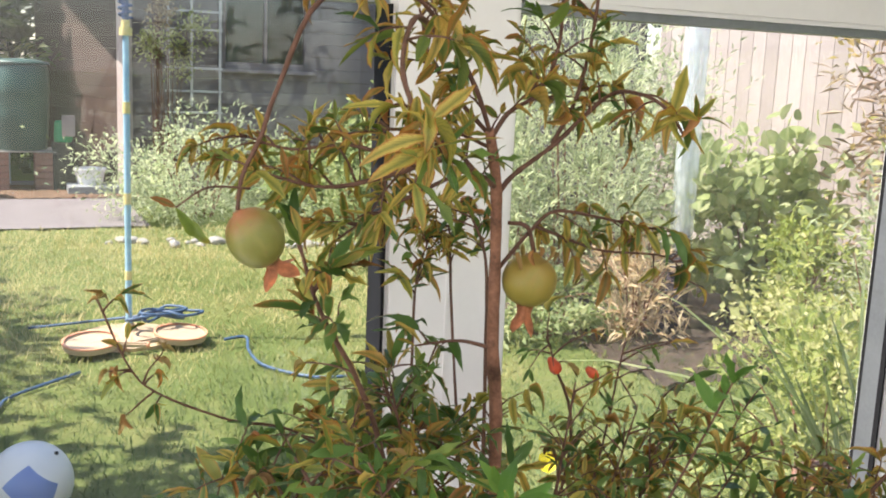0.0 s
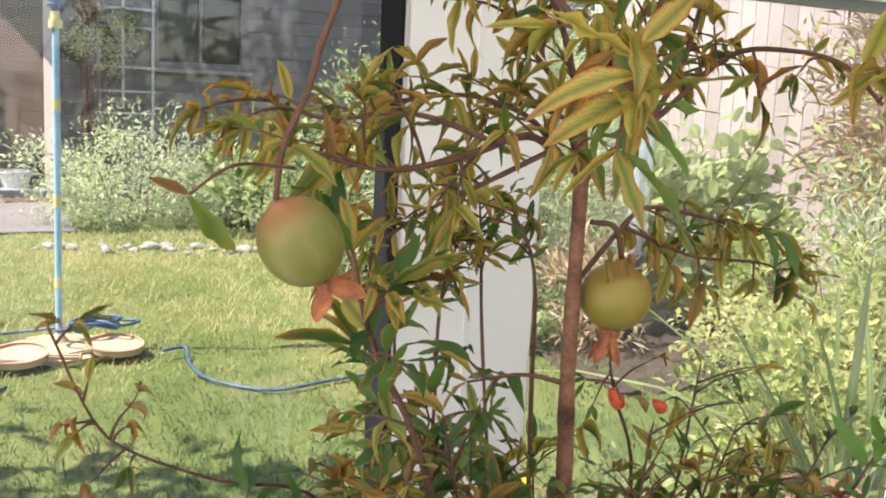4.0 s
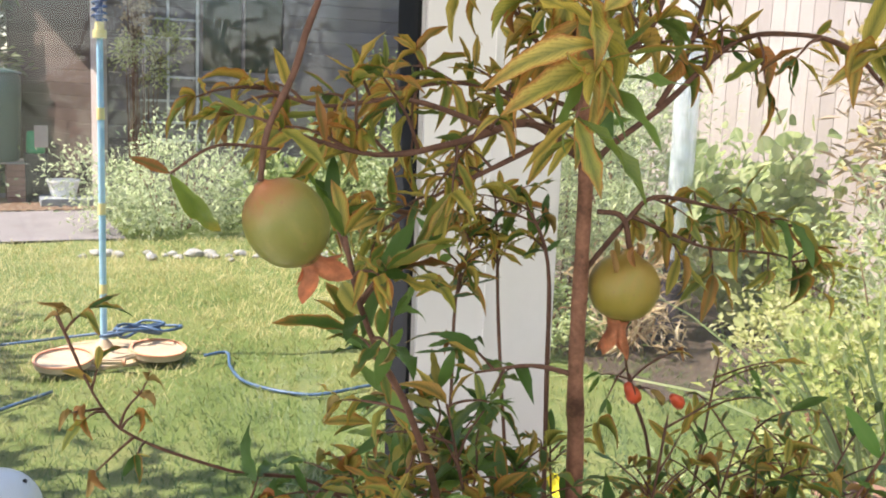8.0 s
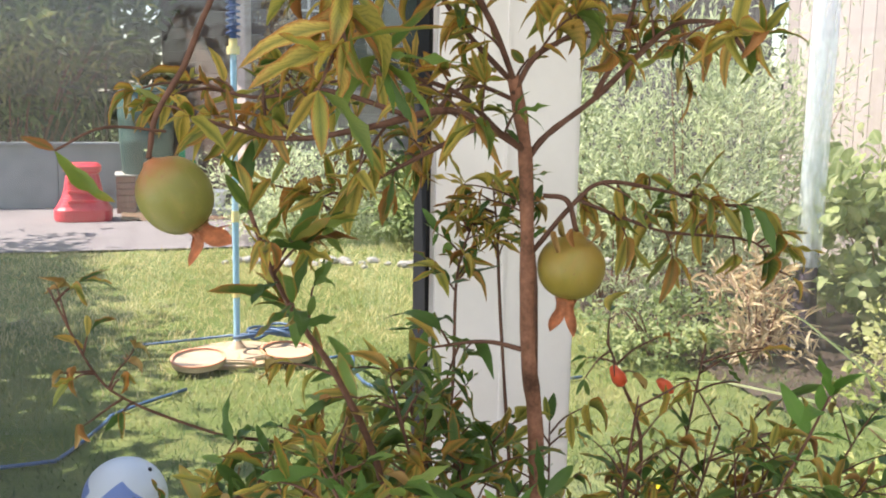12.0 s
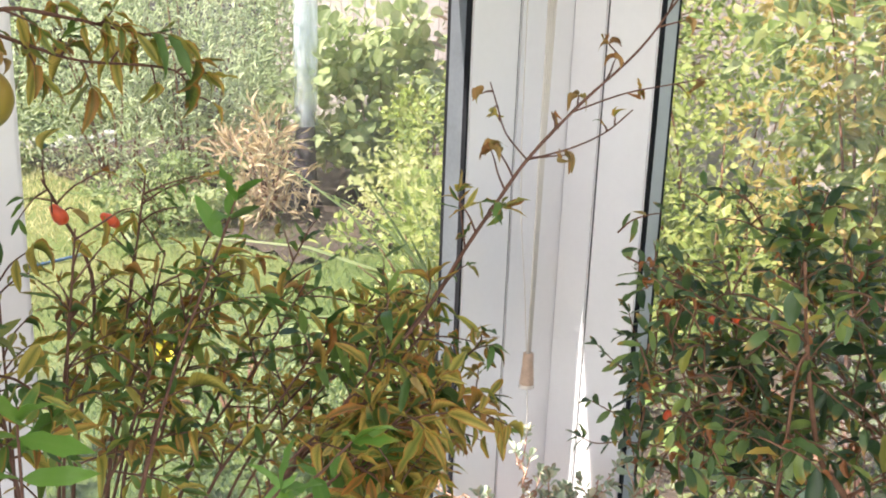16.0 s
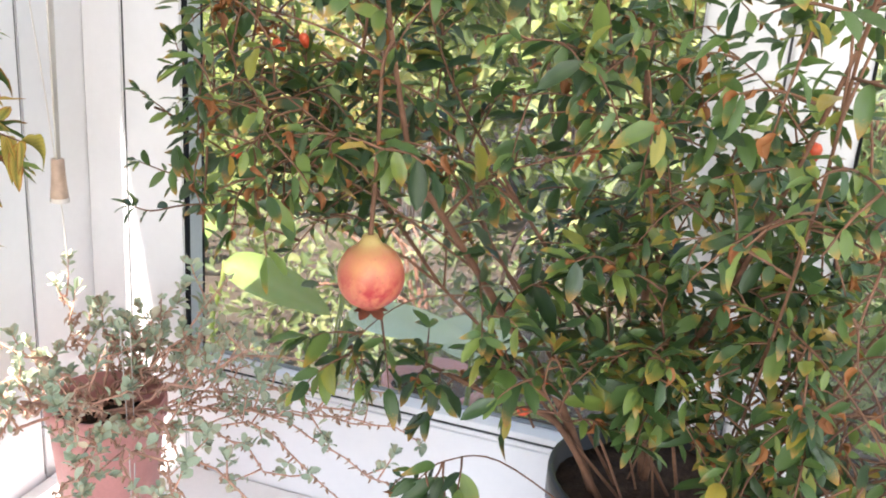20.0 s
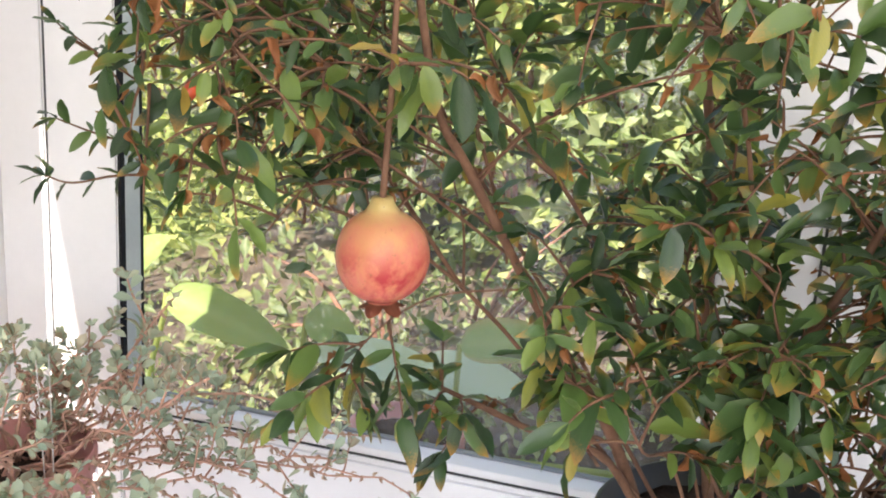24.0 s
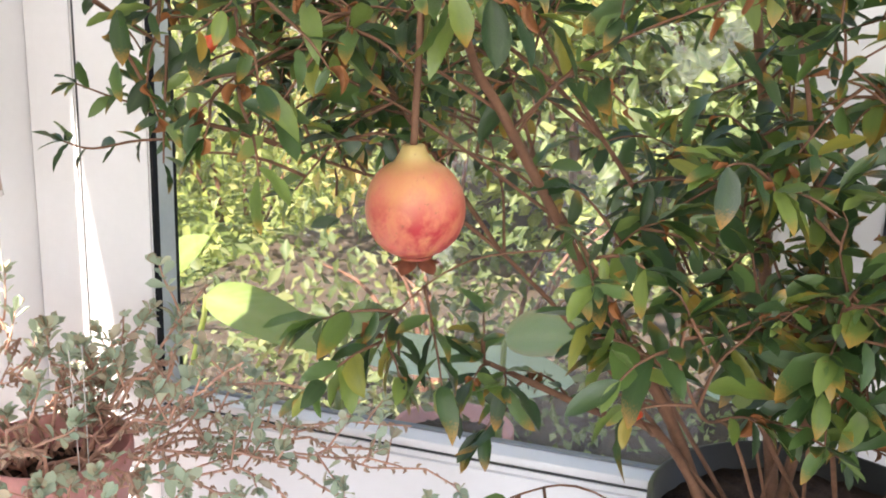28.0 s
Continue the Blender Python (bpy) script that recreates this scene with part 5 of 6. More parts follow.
gs.append(([(1.29, 0.20, top), (1.25, 0.24, 0.74), (1.22, 0.25, 0.83), (1.20, 0.25, 0.90)], 0.0034, 0.0010))
gs.append(([(1.27, 0.14, top), (1.18, 0.10, 0.74), (1.13, 0.08, 0.81), (1.10, 0.07, 0.87)], 0.0034, 0.0010))
gs.append(([(1.30, 0.13, top), (1.26, 0.10, 0.78), (1.22, 0.09, 0.87), (1.20, 0.08, 0.95)], 0.0034, 0.0010))
gs.append(([(1.29, 0.10, top), (1.22, 0.03, 0.74), (1.17, 0.0, 0.80), (1.14, -0.01, 0.84)], 0.0034, 0.0010))
gs.append(([(1.22, 0.24, top), (1.16, 0.33, 0.66), (1.12, 0.375, 0.67), (1.10, 0.395, 0.655)], 0.0022, 0.0009))
gs.append(([(1.14, 0.356, 0.843), (1.13, 0.42, 0.83), (1.10, 0.455, 0.805), (1.085, 0.47, 0.775)], 0.0018, 0.0008))
rows, twigs, gpaths, sprig = [], [], [], []
for i, (pts, r0, r1) in enumerate(gs):
    p = smooth_path(pts, 5)
    gpaths.append(p)
    slim = 1.0 if i < 4 else 0.45
    tubes("stem", [(p, r0 * slim, r1 * (1.0 if i < 4 else 0.8))], M["bark_green"], grn, 9, 0.22)
    low = i in (3, 28, 29)
    short = i in (7, 8, 13, 14, 16, 17, 18, 19, 20, 21, 22, 23, 24, 25, 26, 27)
    wide = i in (1, 2, 4, 5, 9, 10, 11, 12, 15, 19, 20)
    tw = sprout(rng, p, 6 if low else 22 if wide else 14, 0.55 if low else 0.30, 1.0, 0.045 if low else 0.07 if short else 0.13, 0.9, -0.2 if low else 0.05 if short else 0.18, 0.2)
    if not low:
        tw += [s for q in tw for s in sprout(rng, q, 2, 0.3, 0.9, 0.06, 0.9, 0.1, 0.2)]
    dest = sprig if low else rows
    for q in tw:
        if not low and (q[-1].z < 0.78 and q[-1].y > 0.32 or q[-1].z < 0.85 and q[-1].y > 0.39 or q[-1].z < 0.69 + 0.5 * max(0.0, 1.2 - q[-1].x) and 0.12 < q[-1].y < 0.34 and q[-1].x < 1.30):
            continue
        twigs.append(q)
        dest += leaves_on(rng, q, 0.0155, (0.022 if i == 4 else 0.031) * rng.uniform(0.7, 1.35), 0.55 if low else 0.3, 0.15, slim=0.36)
    dest += leaves_on(rng, p[len(p) * 2 // 3:], 0.03, 0.034, 0.25, 0.1, slim=0.33)
DM = [form_mesh("leaf", f, M["leaf_deep"]) for f in BLUNT + ROUND[:2]]
f3 = Vector((1.034, 0.428, 0.884))
for k in range(6):
    rows = clear_round(rows, f3 + Vector((-0.055 * k, -0.014 * k, 0.006 * k)), 0.044 - 0.002 * k)
# the side of the plant by the corner is thin, and its foot is bare towards the window
rows = [q for q in rows if q[0][1] - 0.24 < 0.72 * (q[0][0] - 0.5) - (0.0 if q[0][2] > 0.87 else 0.045) and q[0][0] < 1.47]
twigs = [q for q in twigs if q[-1].z < 1.22 and q[-1].y - 0.24 < 0.72 * (q[-1].x - 0.5) - 0.02 and all((v - f3).length > 0.037 and (v - f3 - Vector((-0.06, -0.015, 0.005))).length > 0.035 for v in q)]
rows = [q for q in rows if q[0][2] < 1.11 + 0.12 * rng.random() ** 2]
rows = [q for q in rows if not (q[0][2] < 0.77 + 0.02 * rng.random() and q[0][1] > 0.32 or q[0][2] < 0.855 + 0.02 * rng.random() and q[0][1] > 0.39 or q[0][2] < 0.68 + 0.5 * max(0.0, 1.2 - q[0][0]) + 0.02 * rng.random() and 0.12 < q[0][1] < 0.34 and q[0][0] < 1.30 or q[0][1] < 0.05 and q[0][2] < 0.84 and rng.random() < 0.75 or rng.random() < 0.12)]
twigs = [q for q in twigs if not (q[-1].y < 0.03 and rng.random() < 0.7) and not (q[-1].z > 1.12 and rng.random() < 0.6)]
for q in twigs:
    tubes("twig", [(q, 0.0013, 0.0006)], M["bark_green"], grn, 5)
for pts in ([(1.14, 0.55, 0.89), (1.12, 0.61, 0.94), (1.10, 0.66, 0.975), (1.092, 0.698, 1.0)], [(1.14, 0.55, 0.89), (1.115, 0.62, 0.91), (1.09, 0.665, 0.925), (1.078, 0.69, 0.935)], [(1.105, 0.60, 0.90), (1.08, 0.64, 0.90), (1.06, 0.665, 0.895), (1.05, 0.68, 0.90)], [(1.12, 0.61, 0.94), (1.105, 0.63, 0.985), (1.10, 0.65, 1.02), (1.095, 0.66, 1.05)]):
    p = smooth_path(pts, 4)
    tubes("twig", [(p, 0.0012, 0.0006)], M["bark_green"], grn, 5)
    sprig += leaves_on(rng, p, 0.016, 0.021, 0.1, 0.25, slim=0.36, cluster=4)
for pts in ([(1.20, 0.52, 1.02), (1.205, 0.515, 1.09), (1.208, 0.511, 1.15), (1.215, 0.50, 1.205)], [(1.26, 0.36, 0.90), (1.23, 0.42, 1.00), (1.21, 0.45, 1.08), (1.20, 0.46, 1.15)], [(1.20, 0.42, 0.82), (1.17, 0.50, 0.94), (1.165, 0.555, 1.01), (1.163, 0.560, 1.045)],
            [(1.26, 0.36, 0.90), (1.24, 0.45, 0.96), (1.20, 0.52, 1.00), (1.16, 0.57, 1.00)], [(1.20, 0.42, 0.82), (1.17, 0.47, 0.90), (1.15, 0.51, 0.96), (1.14, 0.53, 1.01)], [(1.33, 0.42, 0.85), (1.29, 0.45, 0.97), (1.26, 0.46, 1.08), (1.25, 0.46, 1.13)]):
    p = smooth_path(pts, 5)
    tubes("twig", [(p, 0.0019, 0.0008)], M["bark_green"], grn, 5)
    sprig += leaves_on(rng, p, 0.014, 0.032, 0.25, 0.3, slim=0.38)
    for q in sprout(rng, p, 8, 0.25, 1.0, 0.055, 0.9, 0.1, 0.2):
        tubes("twig", [(q, 0.0012, 0.0006)], M["bark_green"], grn, 5)
        sprig += leaves_on(rng, q, 0.014, 0.029 * rng.uniform(0.8, 1.25), 0.3, 0.15, slim=0.38)
for k in range(9):
    e = Vector((1.10 + 0.03 * (k % 3) + rng.uniform(-0.02, 0.02), 0.13 - 0.035 * k + rng.uniform(-0.02, 0.02), 0.60 + 0.05 * (k % 3)))
    b = Vector((1.22, 0.10, 0.70))
    p = smooth_path([b, b.lerp(e, 0.5) + Vector((0, 0, 0.03)), e], 5)
    tubes("twig", [(p, 0.0016, 0.0007)], M["bark_green"], grn, 5)
    for q in sprout(rng, p, 7, 0.3, 1.0, 0.05, 0.9, 0.0, 0.3):
        tubes("twig", [(q, 0.0011, 0.0006)], M["bark_green"], grn, 5)
        sprig += leaves_on(rng, q, 0.014, 0.030 * rng.uniform(0.8, 1.25), 0.4, 0.15, slim=0.38)
rows = [q for q in rows if not (q[0][1] < 0.16 and 0.60 < q[0][2] < 0.84 and q[0][0] > 1.08 and rng.random() < 0.6)]
rows = [q for q in rows if not (q[0][1] < 0.055 - 0.071 * (q[0][0] - 0.958) and rng.random() < 0.8)]
rows = [(p, d, nn, ln * (0.8 if p[1] > 0.44 else 1.0), w * (0.8 if p[1] > 0.44 else 1.0)) for p, d, nn, ln, w in rows if not (p[1] > 0.42 and rng.random() < 0.36) and rng.random() > 0.08]
rows = [q for q in rows if not (q[0][2] > 0.94 and q[0][1] > 0.18 and rng.random() < 0.24)]
for k in range(5):
    c = Vector((1.140 - 0.055 * k, 0.298 - 0.006 * k, 0.748 + 0.014 * k))
    rows, sprig = clear_round(rows, c, 0.026 - 0.002 * k), clear_round(sprig, c, 0.026 - 0.002 * k)
put_leaves(rows + sprig, grn, DM, BLUNT + ROUND[:2], M["leaf_deep_mass"], Vector((0.85, 0.33, 0.92)), 300)
dry = []
for q in rng.sample(twigs, min(len(twigs), 420)):
    dry += leaves_on(rng, q[len(q) // 2:], 0.06, 0.0155, 0.6, 0.3, cluster=1, slim=0.5)
tagged(leaf_mass("withered_leaves", *columns(dry), CURL, M["leaf_rust"], grn), kind="stuff")
f3top = Vector((1.034, 0.430, 0.9205))
tubes("fruit_stalk", [(smooth_path([gpaths[0][-6], (1.045, 0.431, 1.06), (1.040, 0.430, 0.985), f3top + Vector((0, 0, -0.004))]), 0.0016, 0.0022)], M["bark_green"], grn)
fruit(grn, f3top, Vector((0.03, -0.04, -1.0)), 0.0290, 0.0575, M["fruit_red"], M["calyx_dry"], 5, 0.008, 0.30, "ripening orange-red pomegranate with yellow streaks and dark blotches", 0.20, 0.22)
for at, ax in (((1.135, 0.300, 0.736), (-0.5, 0.3, 0.2)), ((1.15, 0.288, 0.755), (0, 0.4, 0.6)), ((1.042, 0.568, 0.962), (0.4, -0.2, 0.8)), ((1.160, 0.558, 1.049), (-0.3, 0.1, 0.8)), ((1.150, 0.575, 1.046), (-0.4, 0.5, 0.5)), ((1.205, 0.511, 1.157), (-0.3, -0.2, 0.8))):
    bud(grn, at, ax, 0.0050, 0.016)
bud(grn, (1.298, 0.087, 0.979), (-0.1, 0.1, 0.9), 0.0090, 0.020)

# ---- trailing succulent in the terracotta pot ----
rng = random.Random(31)
suc = thing("succulent_plant", "straggling grey-green succulent with bare stems in terracotta pot", "potted plant")
SX, SY = 1.285, 0.905
SB = LEDGE + 0.034
vessel(suc, (SX, SY, LEDGE), 0.079, 0.058, 0.226, M["terracotta"], rim=0.004, rim_h=0.022, soil_drop=0.040)
paths, rows, husks = [], [], []
for i in range(44):
    a = i * 2.399
    r = rng.uniform(0.09, 0.34)
    ux, uy = math.cos(a), math.sin(a)
    if -0.75 * ux - 0.66 * uy > 0.35 and i % 4:
        continue
    high = max(0.0, 0.22 - r) * rng.uniform(0.3, 1.4) if i % 3 else rng.uniform(0.05, 0.15)
    end = Vector((SX + ux * r - 0.03, SY + uy * r - 0.04, SB + 0.17 + rng.uniform(-0.05, 0.04) + high))
    end.x, end.y = min(end.x, 1.47), min(end.y, 1.06)
    st = Vector((SX + ux * 0.03, SY + uy * 0.03, SB + 0.165))
    mid = st.lerp(end, 0.5) + Vector((rng.gauss(0, 0.012), rng.gauss(0, 0.012), rng.uniform(0.01, 0.05)))
    p = smooth_path([st, st.lerp(mid, 0.5) + Vector((0, 0, 0.015)), mid, end], 4)
    for k in range(1, len(p) - 1):
        p[k] = p[k] + Vector((rng.gauss(0, 0.009), rng.gauss(0, 0.009), rng.gauss(0, 0.008)))
    paths.append((p, 0.0023, 0.0013))
    husks += leaves_on(rng, p, 0.012, 0.009, 0.3, 0.25, slim=0.5, cluster=0)
    for q in sprout(rng, p, 3, 0.4, 1.0, 0.042, 0.6, 0.9, -0.15):
        paths.append((q, 0.0014, 0.0009))
        rows += leaves_on(rng, q, 0.0070, 0.0185, -0.45, 0.45, slim=0.54, cluster=7)
    rows += leaves_on(rng, p, 0.05, 0.012, 0.1, 0.6, slim=0.55, cluster=6)
for a, r in ((3.6, 0.27), (3.9, 0.30), (-1.2, 0.36), (-0.95, 0.40), (-1.45, 0.33), (-1.1, 0.43), (-1.7, 0.30), (-1.32, 0.40), (-2.1, 0.28), (-2.6, 0.26)):
    p = smooth_path([(SX, SY, SB + 0.17), (SX + math.cos(a) * r * 0.5, SY + math.sin(a) * r * 0.5, SB + 0.19), (min(1.47, SX + math.cos(a) * r), SY + math.sin(a) * r, SB + rng.uniform(0.10, 0.20))], 5)
    for k in range(1, len(p) - 1):
        p[k] = p[k] + Vector((rng.gauss(0, 0.006), rng.gauss(0, 0.006), rng.gauss(0, 0.006)))
    paths.append((p, 0.0018, 0.0010))
    husks += leaves_on(rng, p, 0.012, 0.009, 0.3, 0.2, slim=0.5, cluster=0)
    for q in sprout(rng, p, 6, 0.3, 1.0, 0.036, 0.8, 0.6, 0.0):
        paths.append((q, 0.0013, 0.0008))
        rows += leaves_on(rng, q, 0.0080, 0.0170, -0.35, 0.45, slim=0.54, cluster=6)
tubes("stem_mass", paths, M["succulent_stem"], suc, 5)
tagged(leaf_mass("foliage", *columns(rows), SPOON, M["leaf_silver"], suc), kind="stuff")
tagged(leaf_mass("withered_leaves", *columns(husks), CURL, M["leaf_husk"], suc), kind="stuff")
for k in (-1, 1):
    tubes("dry_stalk", [(smooth_path([(SX - 0.06, SY - 0.08, LEDGE + 0.02), (SX - 0.03 + k * 0.006, SY - 0.06, SB + 0.15), (SX + 0.005 + k * 0.01, SY - 0.03, SB + 0.30)]), 0.0009, 0.0007)], M["cord"], suc, 5)

# ---- garden: ground, lawn, paving ----
def sheet(name, x0, x1, y0, y1, z, mat, label, category, nx=40, ny=40, bumpy=0.015):
    bm = bmesh.new()
    vs = [[bm.verts.new((x0 + (x1 - x0) * i / nx, y0 + (y1 - y0) * j / ny, z + bumpy * noise.noise(Vector((i * 0.7, j * 0.7, z))))) for j in range(ny + 1)] for i in range(nx + 1)]
    for i in range(nx):
        for j in range(ny):
            bm.faces.new((vs[i][j], vs[i + 1][j], vs[i + 1][j + 1], vs[i][j + 1]))
    return tagged(link_bm(name, bm, M[mat], smooth=True), label, category, kind="structure")


sheet("ground", -120, 120, -120, 120, -0.02, "lawn", "rough grassy ground of the garden", "ground", 30, 30, 0.0)
sheet("lawn", -5, 3.4, 1.7, 9.3, 0.0, "lawn", "sunlit patchy lawn with dry yellow grass", "lawn", 50, 50, 0.02)
sheet("gravel_strip", 1.58, 2.36, -3.4, 1.25, 0.035, "gravel", "pale lilac-grey gravel strip along the house wall", "gravel", 30, 60, 0.02)
sheet("soil_bed", 2.3, 6.0, -3.2, 2.0, 0.02, "earth", "dark brown soil bed under the side windows", "soil", 40, 50, 0.05)
sheet("border_soil", 3.0, 6.6, 3.9, 7.6, 0.015, "earth", "dark brown soil of the planted border", "soil", 40, 40, 0.05)
sheet("leaf_litter", 0.0, 1.5, 11.3, 12.5, 0.022, "litter", "brown leaf litter beside the shed", "soil", 40, 30, 0.03)


def blades(name, n, x0, x1, y0, y1, label, seed):
    r = np.random.RandomState(seed)
    y = y0 + (y1 - y0) * r.rand(n) ** 1.35
    x = x0 + (x1 - x0) * r.rand(n)
    P = np.stack([x, y, np.full(n, -0.005)], 1)
    a = r.rand(n) * 6.283
    lean = r.rand(n) * 0.9 + 0.15
    D = np.stack([np.cos(a) * lean, np.sin(a) * lean, np.ones(n)], 1)
    N = np.stack([np.cos(a), np.sin(a), np.full(n, 0.1)], 1)
    L = (0.03 + 0.05 * r.rand(n) ** 2) * (0.8 + 0.05 * y)
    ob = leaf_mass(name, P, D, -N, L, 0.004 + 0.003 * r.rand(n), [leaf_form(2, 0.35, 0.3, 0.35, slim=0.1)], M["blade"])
    return tagged(ob, label, "grass", kind="stuff")


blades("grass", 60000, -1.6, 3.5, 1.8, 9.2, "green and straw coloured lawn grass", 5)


sheet("pavement", -6.0, 1.3, 9.35, 13.0, 0.012, "paving", "worn grey concrete path at the end of the lawn", "pavement", 30, 20, 0.006)


# ---- shrubs and hedges ----
def bush(name, label, category, at, radii, n, leaf, mat, seed, slim=0.5, forms=CHEAP, hollow=0.35, stalks=9, rough=0.4, up=0.2, clump=0.15, per=70, face=0.9):
    """A shrub: stalks that fan out and a ragged crown of leaves gathered in sprays, with gaps between them."""
    t = thing(name, label, category)
    r = np.random.RandomState(seed)
    k = max(14, n // per)
    c = r.randn(k, 3)
    c /= np.linalg.norm(c, axis=1, keepdims=True)
    f = np.array([noise.noise(Vector((q[0] * 2.2 + seed, q[1] * 2.2, q[2] * 2.2))) for q in c])
    c *= ((hollow + (1 - hollow) * r.rand(k) ** 0.7) * (1 + rough * f))[:, None]
    who = r.randint(0, k, n)
    size = clump * (0.5 + r.rand(k))
    off = r.randn(n, 3) * size[who][:, None]
    P = np.array(at) + (c[who] + off) * np.array(radii)
    keep = P[:, 2] > 0.02
    P, off, who = P[keep], off[keep], who[keep]
    m = len(P)
    d = off / (np.linalg.norm(off, axis=1, keepdims=True) + 1e-6)
    D = 0.8 * d + 0.5 * c[who] + 0.7 * r.randn(m, 3) + np.array([0, 0, up])
    N = r.randn(m, 3) * 0.5 + face * np.array(SUN_TO) + np.array([0, 0, 0.3]) + 0.3 * d
    L = leaf * (0.55 + 0.8 * r.rand(m))
    tagged(leaf_mass("crown", P, D, N, L, L * slim * (0.8 + 0.4 * r.rand(m)), forms, M[mat], t), kind="stuff")
    rg = random.Random(seed)
    base = Vector((at[0], at[1], 0.0))
    st = []
    for i in range(stalks):
        a, b = rg.random() * 6.28, rg.uniform(0.2, 0.8)
        e = Vector((at[0] + math.cos(a) * radii[0] * b, at[1] + math.sin(a) * radii[1] * b, at[2] + radii[2] * rg.uniform(0.1, 0.75)))
        s = base + Vector((math.cos(a) * radii[0] * 0.12, math.sin(a) * radii[1] * 0.12, 0))
        st.append((smooth_path([s, s.lerp(e, 0.5) + Vector((0, 0, 0.1)), e], 4), 0.006 + 0.004 * max(radii), 0.002))
    tubes("stalks", st, M["bark"], t, 5, 0.2)
    return t


def stalks(name, label, at, spread, n, length, mat, seed, width, tilt=0.35, forms=STRAP):
    """Thin blades that rise from a patch of ground."""
    t = thing(name, label, "plant")
    r = np.random.RandomState(seed)
    a = r.rand(n) * 6.283
    q = spread * r.rand(n) ** 0.5
    P = np.array(at) + np.stack([np.cos(a) * q, np.sin(a) * q, 0 * a], 1)
    b = r.rand(n) * 6.283
    ti = tilt * r.rand(n)
    D = np.stack([np.cos(b) * ti, np.sin(b) * ti, np.ones(n)], 1)
    N = np.stack([-np.cos(b), -np.sin(b), np.full(n, 0.4)], 1)
    L = length * (0.45 + 0.65 * r.rand(n))
    tagged(leaf_mass("leaves", P, D, N, L, width * (0.6 + 0.8 * r.rand(n)), forms, M[mat], t), kind="stuff")


bush("hedge", "dense sunlit hedge with yellow-green leaves outside the window", "hedge", (4.0, 0.1, 1.0), (1.0, 1.9, 1.5), 10000, 0.075, "hedge_bright", 1, 0.66, rough=0.7, per=36, clump=0.065, hollow=0.2, face=0.7, stalks=22)
bush("hedge", "mixed green and brown twiggy hedge behind the side window", "hedge", (4.1, 0.7, 1.15), (0.95, 1.9, 1.3), 5500, 0.07, "ivy", 61, 0.55, rough=0.7, per=36, clump=0.075, hollow=0.2, face=0.7, stalks=18)
bush("dry_bush", "dry straw-coloured seed heads in the hedge", "bush", (3.6, 1.30, 1.30), (0.55, 0.70, 0.70), 3800, 0.05, "gold", 62, 0.45, rough=0.7, per=40, clump=0.10)
bush("hedge", "tall green garden hedge behind the side window", "hedge", (4.2, 2.3, 0.6), (0.9, 1.0, 1.0), 8000, 0.05, "hedge", 2, 0.55)
bush("hedge", "tall dark green garden hedge", "hedge", (4.0, -2.2, 1.1), (1.1, 1.8, 1.6), 7000, 0.055, "hedge", 3, 0.55)
bush("shrub", "low green shrub on the soil bed outside the window", "shrub", (2.66, 0.85, 0.22), (0.40, 0.85, 0.40), 1500, 0.045, "mid_tree", 4, 0.45)
bush("shrub", "low leafy shrub close outside the side window", "shrub", (2.65, -0.1, 0.35), (0.45, 0.5, 0.45), 1800, 0.04, "ivy", 14, 0.5)
bush("conifer_shrub", "bright green feathery shrub close to the side window", "shrub", (2.25, -0.32, 0.65), (0.33, 0.4, 0.42), 5000, 0.022, "ivy", 6, 0.35)
bush("shrub", "tall silvery green feathery shrub beyond the lawn", "shrub", (3.55, 5.75, 0.95), (0.72, 0.6, 1.0), 7000, 0.075, "shrub_grey", 7, 0.16, rough=0.5, up=0.7, clump=0.12, per=90)
bush("climber", "large-leaved green climber over the fence", "climber", (4.5, 4.95, 0.62), (0.62, 0.42, 0.62), 1500, 0.095, "climber_leaf", 8, 0.85, ROUND, per=25, clump=0.18)
bush("dry_bush", "dry brown twiggy bush against the fence", "bush", (5.3, 3.9, 1.45), (0.6, 0.80, 0.85), 7000, 0.13, "twigs", 9, 0.03, clump=0.2)
bush("climber", "yellowing leafy climber among dry twigs on the fence", "climber", (5.0, 3.75, 1.25), (0.6, 0.8, 0.7), 1300, 0.05, "gold", 91, 0.6, per=30, rough=0.7)
bush("flowering_shrub", "pale lime green flowering shrub at the lawn edge", "shrub", (3.98, 3.98, 0.20), (0.46, 0.40, 0.26), 1900, 0.040, "pale_leaf", 10, 0.6, per=45, clump=0.14)
bush("shrub", "green leafy shrub at the lawn edge", "shrub", (4.55, 3.6, 0.6), (0.65, 0.6, 0.7), 4200, 0.07, "shrub_grey", 12, 0.22, up=0.6, per=60)
bush("dry_stalks", "bleached dry flower stalks beside the lawn", "dry stalks", (3.40, 4.75, 0.28), (0.30, 0.28, 0.32), 700, 0.10, "dry", 13, 0.13, up=0.6, per=20)
bush("shrub", "low green weeds beside the bleached stalks", "shrub", (2.95, 5.0, 0.16), (0.55, 0.35, 0.22), 2000, 0.05, "ivy", 92, 0.5, per=40)
guard = thing("tree_guard", "tall pale bluish translucent plastic tree guard on a dark stem", "tree guard")
gp0 = Vector((3.82, 4.92, 0.0))
o = part("stem", lathe_bm([(0.0, 0.0), (0.10, 0.0), (0.075, 0.12), (0.062, 0.40), (0.055, 0.62), (0.0, 0.62)], 16, 0.25, 3), M["dark_bark"], guard, "dark purplish stem", smooth=True)
o.location = gp0
